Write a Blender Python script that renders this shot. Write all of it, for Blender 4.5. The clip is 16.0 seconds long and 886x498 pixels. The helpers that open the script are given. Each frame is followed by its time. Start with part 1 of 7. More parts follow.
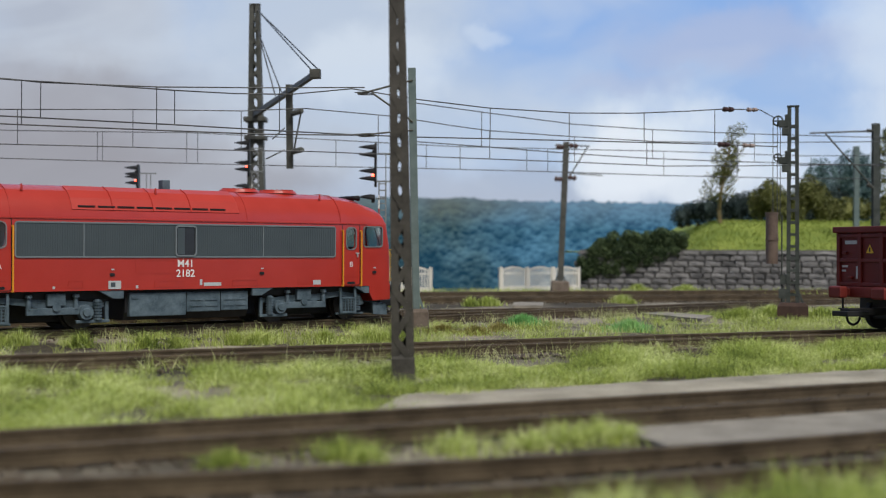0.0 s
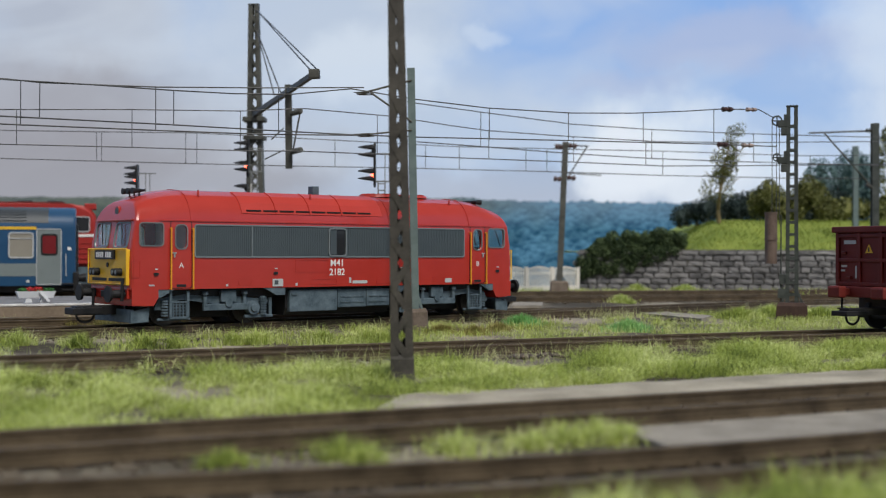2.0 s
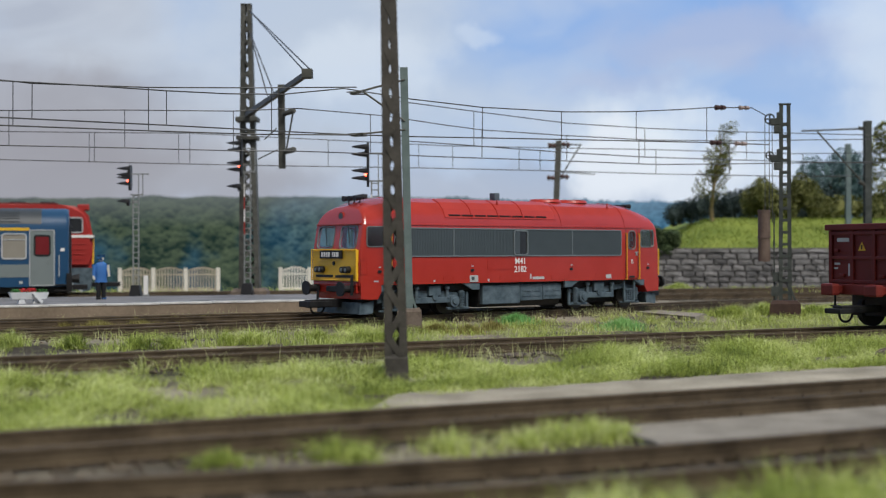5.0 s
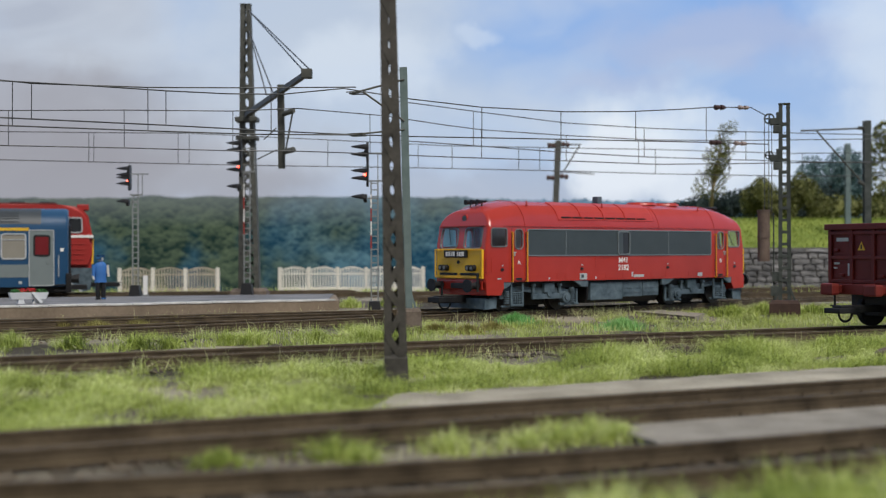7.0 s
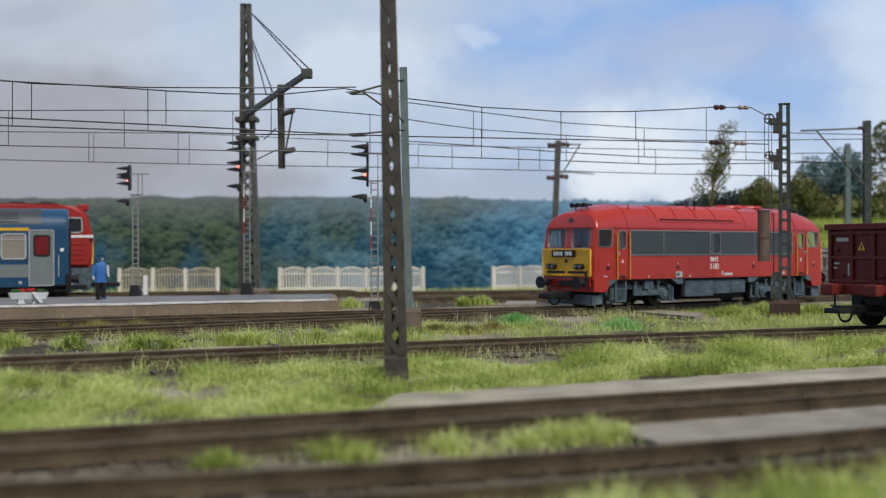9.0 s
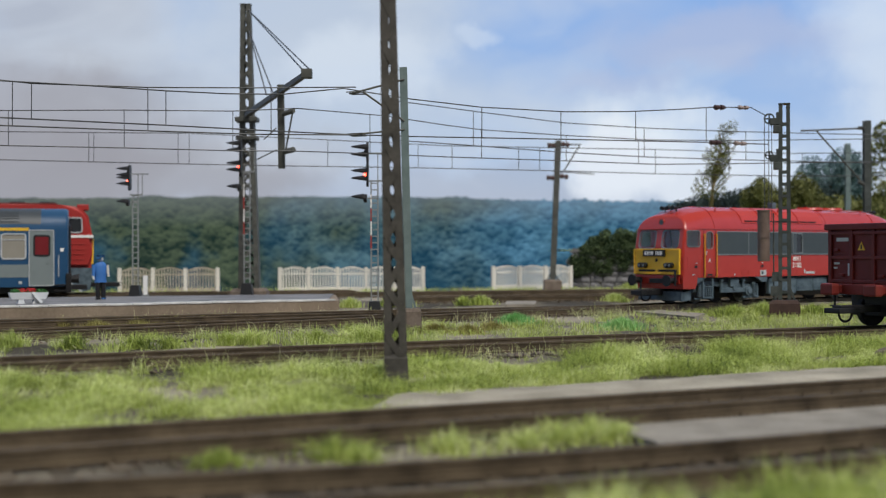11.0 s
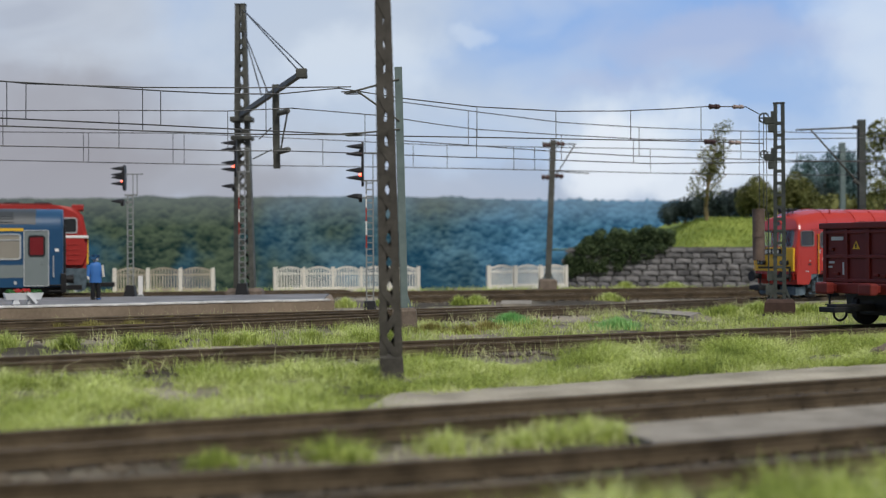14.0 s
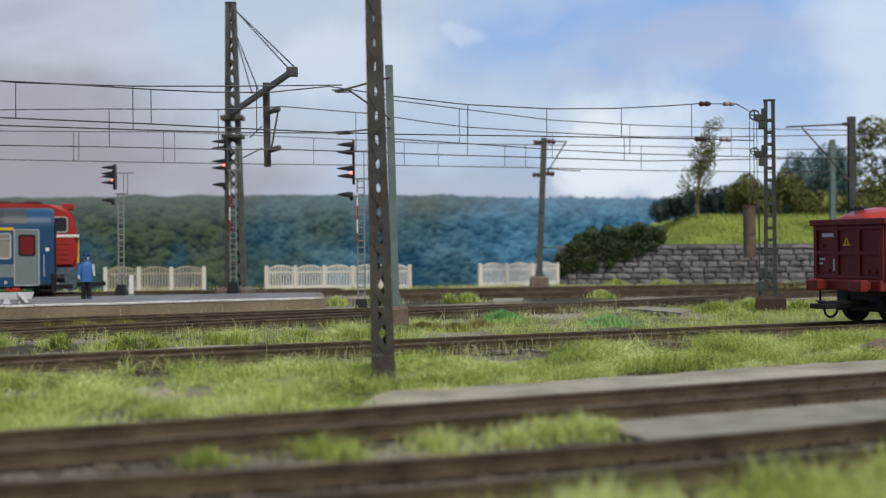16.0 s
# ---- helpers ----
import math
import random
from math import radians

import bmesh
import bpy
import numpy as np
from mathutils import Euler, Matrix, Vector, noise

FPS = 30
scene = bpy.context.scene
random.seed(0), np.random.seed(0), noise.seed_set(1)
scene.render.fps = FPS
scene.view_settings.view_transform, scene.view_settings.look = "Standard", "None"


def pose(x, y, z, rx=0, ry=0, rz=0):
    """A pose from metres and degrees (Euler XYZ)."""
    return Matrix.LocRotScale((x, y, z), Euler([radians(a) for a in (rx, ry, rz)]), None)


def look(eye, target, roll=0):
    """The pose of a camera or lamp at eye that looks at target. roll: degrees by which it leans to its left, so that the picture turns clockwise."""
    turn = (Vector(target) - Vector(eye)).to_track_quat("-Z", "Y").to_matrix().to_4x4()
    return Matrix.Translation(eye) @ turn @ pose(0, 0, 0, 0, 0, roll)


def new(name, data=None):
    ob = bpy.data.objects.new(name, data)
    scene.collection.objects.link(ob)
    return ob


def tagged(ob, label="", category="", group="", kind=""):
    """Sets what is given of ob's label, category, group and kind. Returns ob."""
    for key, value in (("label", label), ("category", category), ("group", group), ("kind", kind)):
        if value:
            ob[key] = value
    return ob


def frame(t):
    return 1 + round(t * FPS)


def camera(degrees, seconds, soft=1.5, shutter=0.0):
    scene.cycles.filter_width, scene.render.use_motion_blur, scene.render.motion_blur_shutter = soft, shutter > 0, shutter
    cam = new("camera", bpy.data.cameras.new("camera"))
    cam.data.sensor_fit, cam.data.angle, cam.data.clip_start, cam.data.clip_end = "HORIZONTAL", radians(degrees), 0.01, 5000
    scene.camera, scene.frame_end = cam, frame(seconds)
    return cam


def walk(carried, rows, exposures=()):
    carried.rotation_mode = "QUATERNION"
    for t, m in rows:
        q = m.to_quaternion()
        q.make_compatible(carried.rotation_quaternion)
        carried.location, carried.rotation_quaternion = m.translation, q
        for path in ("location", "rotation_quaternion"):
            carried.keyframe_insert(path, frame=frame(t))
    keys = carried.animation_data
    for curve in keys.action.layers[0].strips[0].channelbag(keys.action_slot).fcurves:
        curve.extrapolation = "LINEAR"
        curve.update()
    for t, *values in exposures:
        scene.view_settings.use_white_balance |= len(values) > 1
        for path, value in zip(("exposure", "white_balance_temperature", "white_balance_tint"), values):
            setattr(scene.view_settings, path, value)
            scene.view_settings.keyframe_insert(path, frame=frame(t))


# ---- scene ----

# A model railway in H0 scale. Lengths in the building code are millimetres, scaled by MM.
MM = 0.001
EYE = Vector((0, 0, 0.02464))
cam = camera(38.2, 16.0, soft=1.15)
cam.data.dof.use_dof = True
cam.data.dof.focus_distance = 0.43
cam.data.dof.aperture_fstop = 33


def aim(yaw, pitch, roll):
    y, p = radians(yaw), radians(pitch)
    way = Vector((math.sin(y) * math.cos(p), math.cos(y) * math.cos(p), math.sin(p)))
    return look(EYE, EYE + way, roll)


walk(cam, [(t, aim(*a)) for t, a in (
    (0, (-0.34, 0.130, 0.160)), (0.5, (-0.308, 0.131, 0.146)), (3.0, (-0.301, 0.131, 0.130)),
    (3.5, (-0.264, 0.131, 0.125)), (4.0, (-0.165, 0.127, 0.061)), (4.4, (-0.09, 0.115, -0.02)),
    (5.2, (-0.01, 0.099, -0.12)), (6.3, (0.0, 0.097, -0.133)),
    (12.0, (0.002, 0.097, -0.134)), (12.5, (0.040, 0.097, -0.137)), (13.0, (0.046, 0.097, -0.145)),
    (13.5, (0.111, 0.088, -0.205)), (14.0, (0.213, 0.080, -0.235)), (14.5, (0.321, 0.054, -0.275)),
    (15.0, (0.504, 0.020, -0.367)), (15.5, (0.600, -0.006, -0.405)), (16.0, (0.603, -0.014, -0.425)))])

# ---- light: soft daylight lamps over the layout ----
world = bpy.data.worlds.new("room_light")
scene.world = world
world.use_nodes = True
bg = world.node_tree.nodes["Background"]
bg.inputs[0].default_value = (0.88, 0.93, 1.0, 1)
bg.inputs[1].default_value = 0.24
sun = new("sun", bpy.data.lights.new("sun", "SUN"))
sun.data.energy, sun.data.angle, sun.data.color = 3.15, radians(20), (1.0, 0.965, 0.90)
sun.matrix_world = look((0.34, -0.62, 1.0), (0, 0, 0))
scene.view_settings.exposure = 0.0


# ---- materials ----
def nodes_of(name):
    m = bpy.data.materials.new(name)
    m.use_nodes = True
    nt = m.node_tree
    return m, nt, nt.nodes["Principled BSDF"], nt.nodes.new, nt.links.new


def surface(name, c0, c1, rough=0.6, metal=0.0, scale=400.0, fine=2500.0, bump=0.15, rand=0.0, stain=None, spec=0.3, island=False):
    """Two tones mixed by a broad and a fine noise, with relief; scale in cycles a metre."""
    m, nt, bs, mk, ln = nodes_of(name)
    tc = mk("ShaderNodeTexCoord")
    n1, n2 = mk("ShaderNodeTexNoise"), mk("ShaderNodeTexNoise")
    n1.inputs["Scale"].default_value, n2.inputs["Scale"].default_value = scale, fine
    n1.inputs["Detail"].default_value, n2.inputs["Detail"].default_value = 4, 3
    geo = mk("ShaderNodeNewGeometry")
    for n in (n1, n2):
        ln(geo.outputs["Position"] if stain == "world" else tc.outputs["Object"], n.inputs["Vector"])
    add = mk("ShaderNodeMath")
    add.operation = "MULTIPLY_ADD"
    add.inputs[1].default_value, add.inputs[2].default_value = 0.4, 0.0
    ln(n2.outputs["Fac"], add.inputs[0])
    s2 = mk("ShaderNodeMath")
    s2.operation = "MULTIPLY_ADD"
    s2.inputs[1].default_value = 1.1
    ln(n1.outputs["Fac"], s2.inputs[0])
    ln(add.outputs[0], s2.inputs[2])
    last = s2.outputs[0]
    if rand:
        src = geo.outputs["Random Per Island"]
        if not island:
            src = mk("ShaderNodeObjectInfo").outputs["Random"]
        s3 = mk("ShaderNodeMath")
        s3.operation = "MULTIPLY_ADD"
        s3.inputs[1].default_value = rand
        ln(src, s3.inputs[0])
        s4 = mk("ShaderNodeMath")
        s4.operation = "SUBTRACT"
        s4.inputs[1].default_value = rand / 2
        ln(last, s4.inputs[0])
        ln(s4.outputs[0], s3.inputs[2])
        last = s3.outputs[0]
    ramp = mk("ShaderNodeMapRange")
    ramp.inputs[1].default_value, ramp.inputs[2].default_value = 0.45, 1.05
    ln(last, ramp.inputs[0])
    mix = mk("ShaderNodeMix")
    mix.data_type = "RGBA"
    mix.inputs[6].default_value, mix.inputs[7].default_value = (*c0, 1), (*c1, 1)
    ln(ramp.outputs[0], mix.inputs[0])
    ln(mix.outputs[2], bs.inputs["Base Color"])
    bs.inputs["Roughness"].default_value = rough
    bs.inputs["Metallic"].default_value = metal
    bs.inputs["Specular IOR Level"].default_value = spec
    if bump:
        b = mk("ShaderNodeBump")
        b.inputs["Strength"].default_value, b.inputs["Distance"].default_value = bump, 0.0006
        ln(s2.outputs[0], b.inputs["Height"])
        ln(b.outputs[0], bs.inputs["Normal"])
    return m


def paint(name, c, rough=0.42, vary=0.06, spec=0.4):
    """Model paint: even colour with a faint unevenness and dust."""
    c1 = tuple(min(1, x * (1 + vary) + 0.004) for x in c)
    c0 = tuple(x * (1 - vary) for x in c)
    return surface(name, c0, c1, rough, 0, 120, 1800, 0.03, spec=spec)


def glowing(name, c, strength):
    m, nt, bs, mk, ln = nodes_of(name)
    bs.inputs["Base Color"].default_value = (*c, 1)
    bs.inputs["Emission Color"].default_value = (*c, 1)
    bs.inputs["Emission Strength"].default_value = strength
    return m


def clear_glass(name, tint=(0.95, 0.97, 0.97)):
    m, nt, bs, mk, ln = nodes_of(name)
    bs.inputs["Base Color"].default_value = (*tint, 1)
    bs.inputs["Roughness"].default_value = 0.05
    bs.inputs["Transmission Weight"].default_value = 1.0
    bs.inputs["IOR"].default_value = 1.4
    return m


RED = paint("loco_red", (0.41, 0.030, 0.019), 0.26, spec=0.6)
ROOF_RED = paint("roof_red", (0.44, 0.034, 0.022), 0.38, spec=0.45)
YELLOW = paint("warning_yellow", (0.80, 0.47, 0.03), 0.4)
RAIL_YELLOW = paint("handrail_yellow", (0.72, 0.30, 0.02), 0.4)
LOUVRE = paint("louvre_grey", (0.060, 0.077, 0.087), 0.45)
LOUVRE_FRAME = paint("louvre_frame_grey", (0.17, 0.195, 0.21), 0.5)
BOGIE = surface("bogie_grey", (0.042, 0.066, 0.084), (0.128, 0.172, 0.205), 0.6, 0, 300, 2000, 0.1)
BLACK = surface("black_plastic", (0.008, 0.008, 0.009), (0.022, 0.022, 0.024), 0.5, 0, 300, 2000, 0.05)
WHEEL = surface("wheel_steel", (0.03, 0.028, 0.027), (0.08, 0.075, 0.07), 0.45, 0.5, 300, 2000, 0.05)
WINDOW = paint("dark_window", (0.020, 0.022, 0.025), 0.10, 0.2, 0.5)
GLASS = clear_glass("clear_window")
RUBBER = paint("window_rubber", (0.16, 0.165, 0.17), 0.5)
SILVER = surface("silver_trim", (0.38, 0.40, 0.42), (0.55, 0.57, 0.58), 0.4, 0.2, 300, 2000, 0.03)
WHITE = paint("white_lettering", (0.78, 0.76, 0.74), 0.5)
CAB_WALL = paint("cab_wall_brown_grey", (0.58, 0.55, 0.49), 0.6)
CREAM = paint("cab_lining", (0.50, 0.48, 0.42), 0.6)
BLUE = paint("coach_blue", (0.012, 0.060, 0.138), 0.38)
ENGINE_RED = paint("engine_red", (0.33, 0.022, 0.018), 0.5)
COACH_GREY = paint("coach_light_grey", (0.175, 0.208, 0.212), 0.45)
COACH_ROOF = paint("coach_roof_grey", (0.043, 0.052, 0.062), 0.5)
CURTAIN = paint("curtain_beige", (0.25, 0.232, 0.195), 0.7)
DOOR_RED = paint("door_window_red", (0.16, 0.012, 0.016), 0.25)
WAGON = surface("wagon_brown_red", (0.095, 0.0115, 0.010), (0.155, 0.0195, 0.016), 0.5, 0, 90, 1200, 0.06)
WAGON_FRAME = surface("wagon_frame_red", (0.13, 0.018, 0.015), (0.20, 0.029, 0.023), 0.5, 0, 200, 1500, 0.06)
MAST = surface("mast_grey_brown", (0.052, 0.054, 0.048), (0.125, 0.125, 0.110), 0.6, 0.1, 250, 1800, 0.08)
MAST_DARK = surface("mast_dark_grey_green", (0.034, 0.041, 0.038), (0.090, 0.100, 0.094), 0.6, 0.1, 250, 1800, 0.08)
MAST_GREEN = surface("mast_grey_green", (0.115, 0.155, 0.155), (0.19, 0.245, 0.242), 0.5, 0.1, 200, 1800, 0.05)
MAST_NEAR = surface("mast_dark_brown", (0.036, 0.033, 0.029), (0.098, 0.090, 0.079), 0.6, 0.1, 250, 1500, 0.1)
CONCRETE_BROWN = surface("footing_brown", (0.10, 0.075, 0.058), (0.20, 0.16, 0.13), 0.8, 0, 250, 1500, 0.2)
FOOT_RED = surface("footing_red_brown", (0.036, 0.021, 0.017), (0.078, 0.046, 0.036), 0.8, 0, 250, 1500, 0.2)
WIRE = surface("wire_grey", (0.05, 0.052, 0.055), (0.11, 0.112, 0.115), 0.5, 0.3, 200, 900, 0)
WEIGHT = surface("weight_rust", (0.10, 0.068, 0.055), (0.19, 0.14, 0.115), 0.6, 0.1, 200, 1500, 0.06)
SIG_BLACK = paint("signal_black", (0.014, 0.014, 0.016), 0.45)
SIG_GREY = paint("signal_grey", (0.22, 0.23, 0.23), 0.5)
SIG_RED = paint("signal_mast_red", (0.32, 0.035, 0.025), 0.5)
LAMP_RED = glowing("signal_red_light", (1.0, 0.06, 0.03), 14.0)
LAMP_DARK = paint("signal_dark_lens", (0.03, 0.03, 0.03), 0.2)
RAIL = surface("rail_rust", (0.042, 0.030, 0.018), (0.130, 0.098, 0.062), 0.55, 0.1, 160, 1200, 0.08, stain="world")
SLEEPER = surface("sleeper_brown", (0.045, 0.036, 0.026), (0.135, 0.110, 0.080), 0.8, 0, 300, 1800, 0.3, rand=0.5)
FENCE = surface("fence_cream", (0.60, 0.57, 0.50), (0.82, 0.79, 0.71), 0.7, 0, 90, 700, 0.1)
FENCE_OLD = surface("fence_weathered", (0.25, 0.21, 0.15), (0.52, 0.47, 0.38), 0.7, 0, 70, 700, 0.1)
INSULATOR = surface("insulator_brown", (0.045, 0.022, 0.020), (0.085, 0.045, 0.040), 0.35, 0, 200, 1500, 0.02)
INSULATOR_PALE = surface("insulator_pale", (0.26, 0.20, 0.18), (0.42, 0.33, 0.30), 0.4, 0, 200, 1500, 0.02)
STONE = surface("wall_stone", (0.095, 0.093, 0.094), (0.27, 0.262, 0.26), 0.85, 0, 130, 900, 0.4, rand=0.5, stain="world")
MORTAR = surface("wall_joint", (0.095, 0.092, 0.086), (0.19, 0.185, 0.175), 0.9, 0, 200, 1500, 0.4)
PLATFORM_TOP = surface("platform_asphalt", (0.10, 0.10, 0.106), (0.25, 0.245, 0.25), 0.7, 0, 60, 900, 0.15)
PLATFORM_SIDE = surface("platform_edge_brown", (0.15, 0.115, 0.082), (0.31, 0.243, 0.178), 0.8, 0, 50, 700, 0.2)
WHITE_EDGE = surface("platform_white_line", (0.40, 0.39, 0.37), (0.78, 0.77, 0.75), 0.7, 0, 250, 1800, 0.1)
SLAB = surface("crossing_slab", (0.150, 0.134, 0.110), (0.34, 0.308, 0.26), 0.8, 0, 110, 1100, 0.4)
BALLAST = surface("ballast_stone", (0.055, 0.043, 0.033), (0.185, 0.145, 0.108), 0.85, 0, 60, 1500, 0.2, rand=0.45, island=True)


def foliage(name, tones, scale=45, pass_light=0.35):
    """Leaf or blade: three tones by island and by a broad noise; light passes partly through."""
    m, nt, bs, mk, ln = nodes_of(name)
    geo = mk("ShaderNodeNewGeometry")
    n = mk("ShaderNodeTexNoise")
    n.inputs["Scale"].default_value, n.inputs["Detail"].default_value = scale, 3
    ln(geo.outputs["Position"], n.inputs["Vector"])
    a = mk("ShaderNodeMath")
    a.operation = "MULTIPLY_ADD"
    a.inputs[1].default_value = 0.5
    b = mk("ShaderNodeMapRange")
    b.inputs[1].default_value, b.inputs[2].default_value, b.inputs[3].default_value, b.inputs[4].default_value = 0.32, 0.68, 0.0, 0.55
    ln(n.outputs["Fac"], b.inputs[0])
    ln(geo.outputs["Random Per Island"], a.inputs[0])
    ln(b.outputs[0], a.inputs[2])
    r = mk("ShaderNodeValToRGB")
    r.color_ramp.elements.new(0.55)
    for e, p, c in zip(r.color_ramp.elements, (0.08, 0.5, 0.95), tones):
        e.position, e.color = p, (*c, 1)
    ln(a.outputs[0], r.inputs[0])
    ln(r.outputs[0], bs.inputs["Base Color"])
    bs.inputs["Roughness"].default_value = 0.65
    bs.inputs["Specular IOR Level"].default_value = 0.15
    tr, mx = mk("ShaderNodeBsdfTranslucent"), mk("ShaderNodeMixShader")
    ln(r.outputs[0], tr.inputs[0])
    mx.inputs[0].default_value = pass_light
    out = nt.nodes["Material Output"]
    ln(bs.outputs[0], mx.inputs[1])
    ln(tr.outputs[0], mx.inputs[2])
    ln(mx.outputs[0], out.inputs[0])
    return m


DARK_BALLAST = surface("dark_ballast_stone", (0.035, 0.030, 0.026), (0.20, 0.165, 0.14), 0.85, 0, 200, 1500, 0.2, rand=0.8, island=True)
GRASS = foliage("grass_blade", ((0.14, 0.195, 0.050), (0.48, 0.57, 0.130), (0.84, 0.88, 0.47)))
GRASS_BRIGHT = foliage("grass_bright_green", ((0.11, 0.33, 0.09), (0.24, 0.54, 0.18), (0.48, 0.70, 0.30)))
GRASS_PALE = foliage("grass_pale", ((0.30, 0.34, 0.12), (0.55, 0.58, 0.26), (0.80, 0.78, 0.48)))
GRASS_DRY = foliage("grass_dry", ((0.17, 0.14, 0.045), (0.32, 0.29, 0.09), (0.55, 0.50, 0.22)))
SAND = surface("sandy_path", (0.19, 0.170, 0.130), (0.47, 0.425, 0.34), 0.9, 0, 70, 1100, 0.8, stain="world")
BANK_GRASS = foliage("bank_blade", ((0.13, 0.18, 0.035), (0.25, 0.31, 0.06), (0.42, 0.45, 0.13)))
HILL_GRASS = surface("bank_grass", (0.11, 0.155, 0.03), (0.27, 0.32, 0.07), 0.8, 0, 30, 400, 0.2, rand=0.5, island=True, spec=0.1)
LEAF_DARK = surface("ivy_leaf", (0.026, 0.046, 0.022), (0.105, 0.145, 0.062), 0.7, 0, 60, 400, 0, rand=0.8, island=True, spec=0.15)
LEAF_OLIVE = surface("olive_leaf", (0.075, 0.085, 0.028), (0.23, 0.235, 0.085), 0.7, 0, 60, 400, 0, rand=0.8, island=True, spec=0.15)
# leaves of the large far tree: pale blue haze put into their colour
LEAF_HAZY = surface("hazy_blue_green_leaf", (0.095, 0.165, 0.175), (0.165, 0.25, 0.255), 0.8, 0, 40, 300, 0, rand=0.8, island=True, spec=0.1)
LEAF_NIGHT = surface("dark_hedge_leaf", (0.026, 0.040, 0.040), (0.065, 0.088, 0.082), 0.8, 0, 60, 300, 0, rand=0.8, island=True, spec=0.1)
BARK = surface("bark", (0.13, 0.095, 0.04), (0.26, 0.20, 0.09), 0.8, 0, 200, 900, 0.2)
UNIFORM = paint("figure_blue", (0.035, 0.14, 0.40), 0.6)
FLOWER_RED = surface("flower_red", (0.35, 0.015, 0.02), (0.65, 0.05, 0.06), 0.6, 0, 300, 900, 0, rand=0.5, island=True)
FLOWER_GREEN = surface("flower_leaf", (0.03, 0.12, 0.03), (0.09, 0.28, 0.08), 0.6, 0, 300, 900, 0, rand=0.5, island=True)
PLANTER = paint("planter_white", (0.66, 0.68, 0.70), 0.5)
SIGN_YELLOW = paint("label_yellow", (0.70, 0.42, 0.03), 0.5)
PLATE_GREY = paint("plate_pale_grey", (0.45, 0.47, 0.48), 0.5)


def ground_material():
    m, nt, bs, mk, ln = nodes_of("sandy_ground")
    geo = mk("ShaderNodeNewGeometry")
    n1, n2, n3 = (mk("ShaderNodeTexNoise") for _ in range(3))
    for n, sc in ((n1, 22), (n2, 260), (n3, 1400)):
        n.inputs["Scale"].default_value, n.inputs["Detail"].default_value = sc, 5
        ln(geo.outputs["Position"], n.inputs["Vector"])
    r1 = mk("ShaderNodeValToRGB")
    r1.color_ramp.elements[0].position, r1.color_ramp.elements[0].color = 0.42, (0.058, 0.050, 0.038, 1)
    r1.color_ramp.elements[1].position, r1.color_ramp.elements[1].color = 0.68, (0.33, 0.295, 0.235, 1)
    ln(n1.outputs["Fac"], r1.inputs[0])
    mx = mk("ShaderNodeMix")
    mx.data_type, mx.blend_type = "RGBA", "OVERLAY"
    mx.inputs[0].default_value = 0.8
    ad = mk("ShaderNodeMath")
    ad.operation = "MULTIPLY_ADD"
    ad.inputs[1].default_value = 0.5
    hv = mk("ShaderNodeMath")
    hv.operation = "MULTIPLY"
    hv.inputs[1].default_value = 0.5
    ln(n2.outputs["Fac"], hv.inputs[0])
    ln(n3.outputs["Fac"], ad.inputs[0])
    ln(hv.outputs[0], ad.inputs[2])
    ln(r1.outputs[0], mx.inputs[6])
    ln(ad.outputs[0], mx.inputs[7])
    ln(mx.outputs[2], bs.inputs["Base Color"])
    bs.inputs["Roughness"].default_value = 0.9
    bs.inputs["Specular IOR Level"].default_value = 0.15
    b = mk("ShaderNodeBump")
    b.inputs["Strength"].default_value, b.inputs["Distance"].default_value = 0.6, 0.0008
    ln(ad.outputs[0], b.inputs["Height"])
    ln(b.outputs[0], bs.inputs["Normal"])
    return m


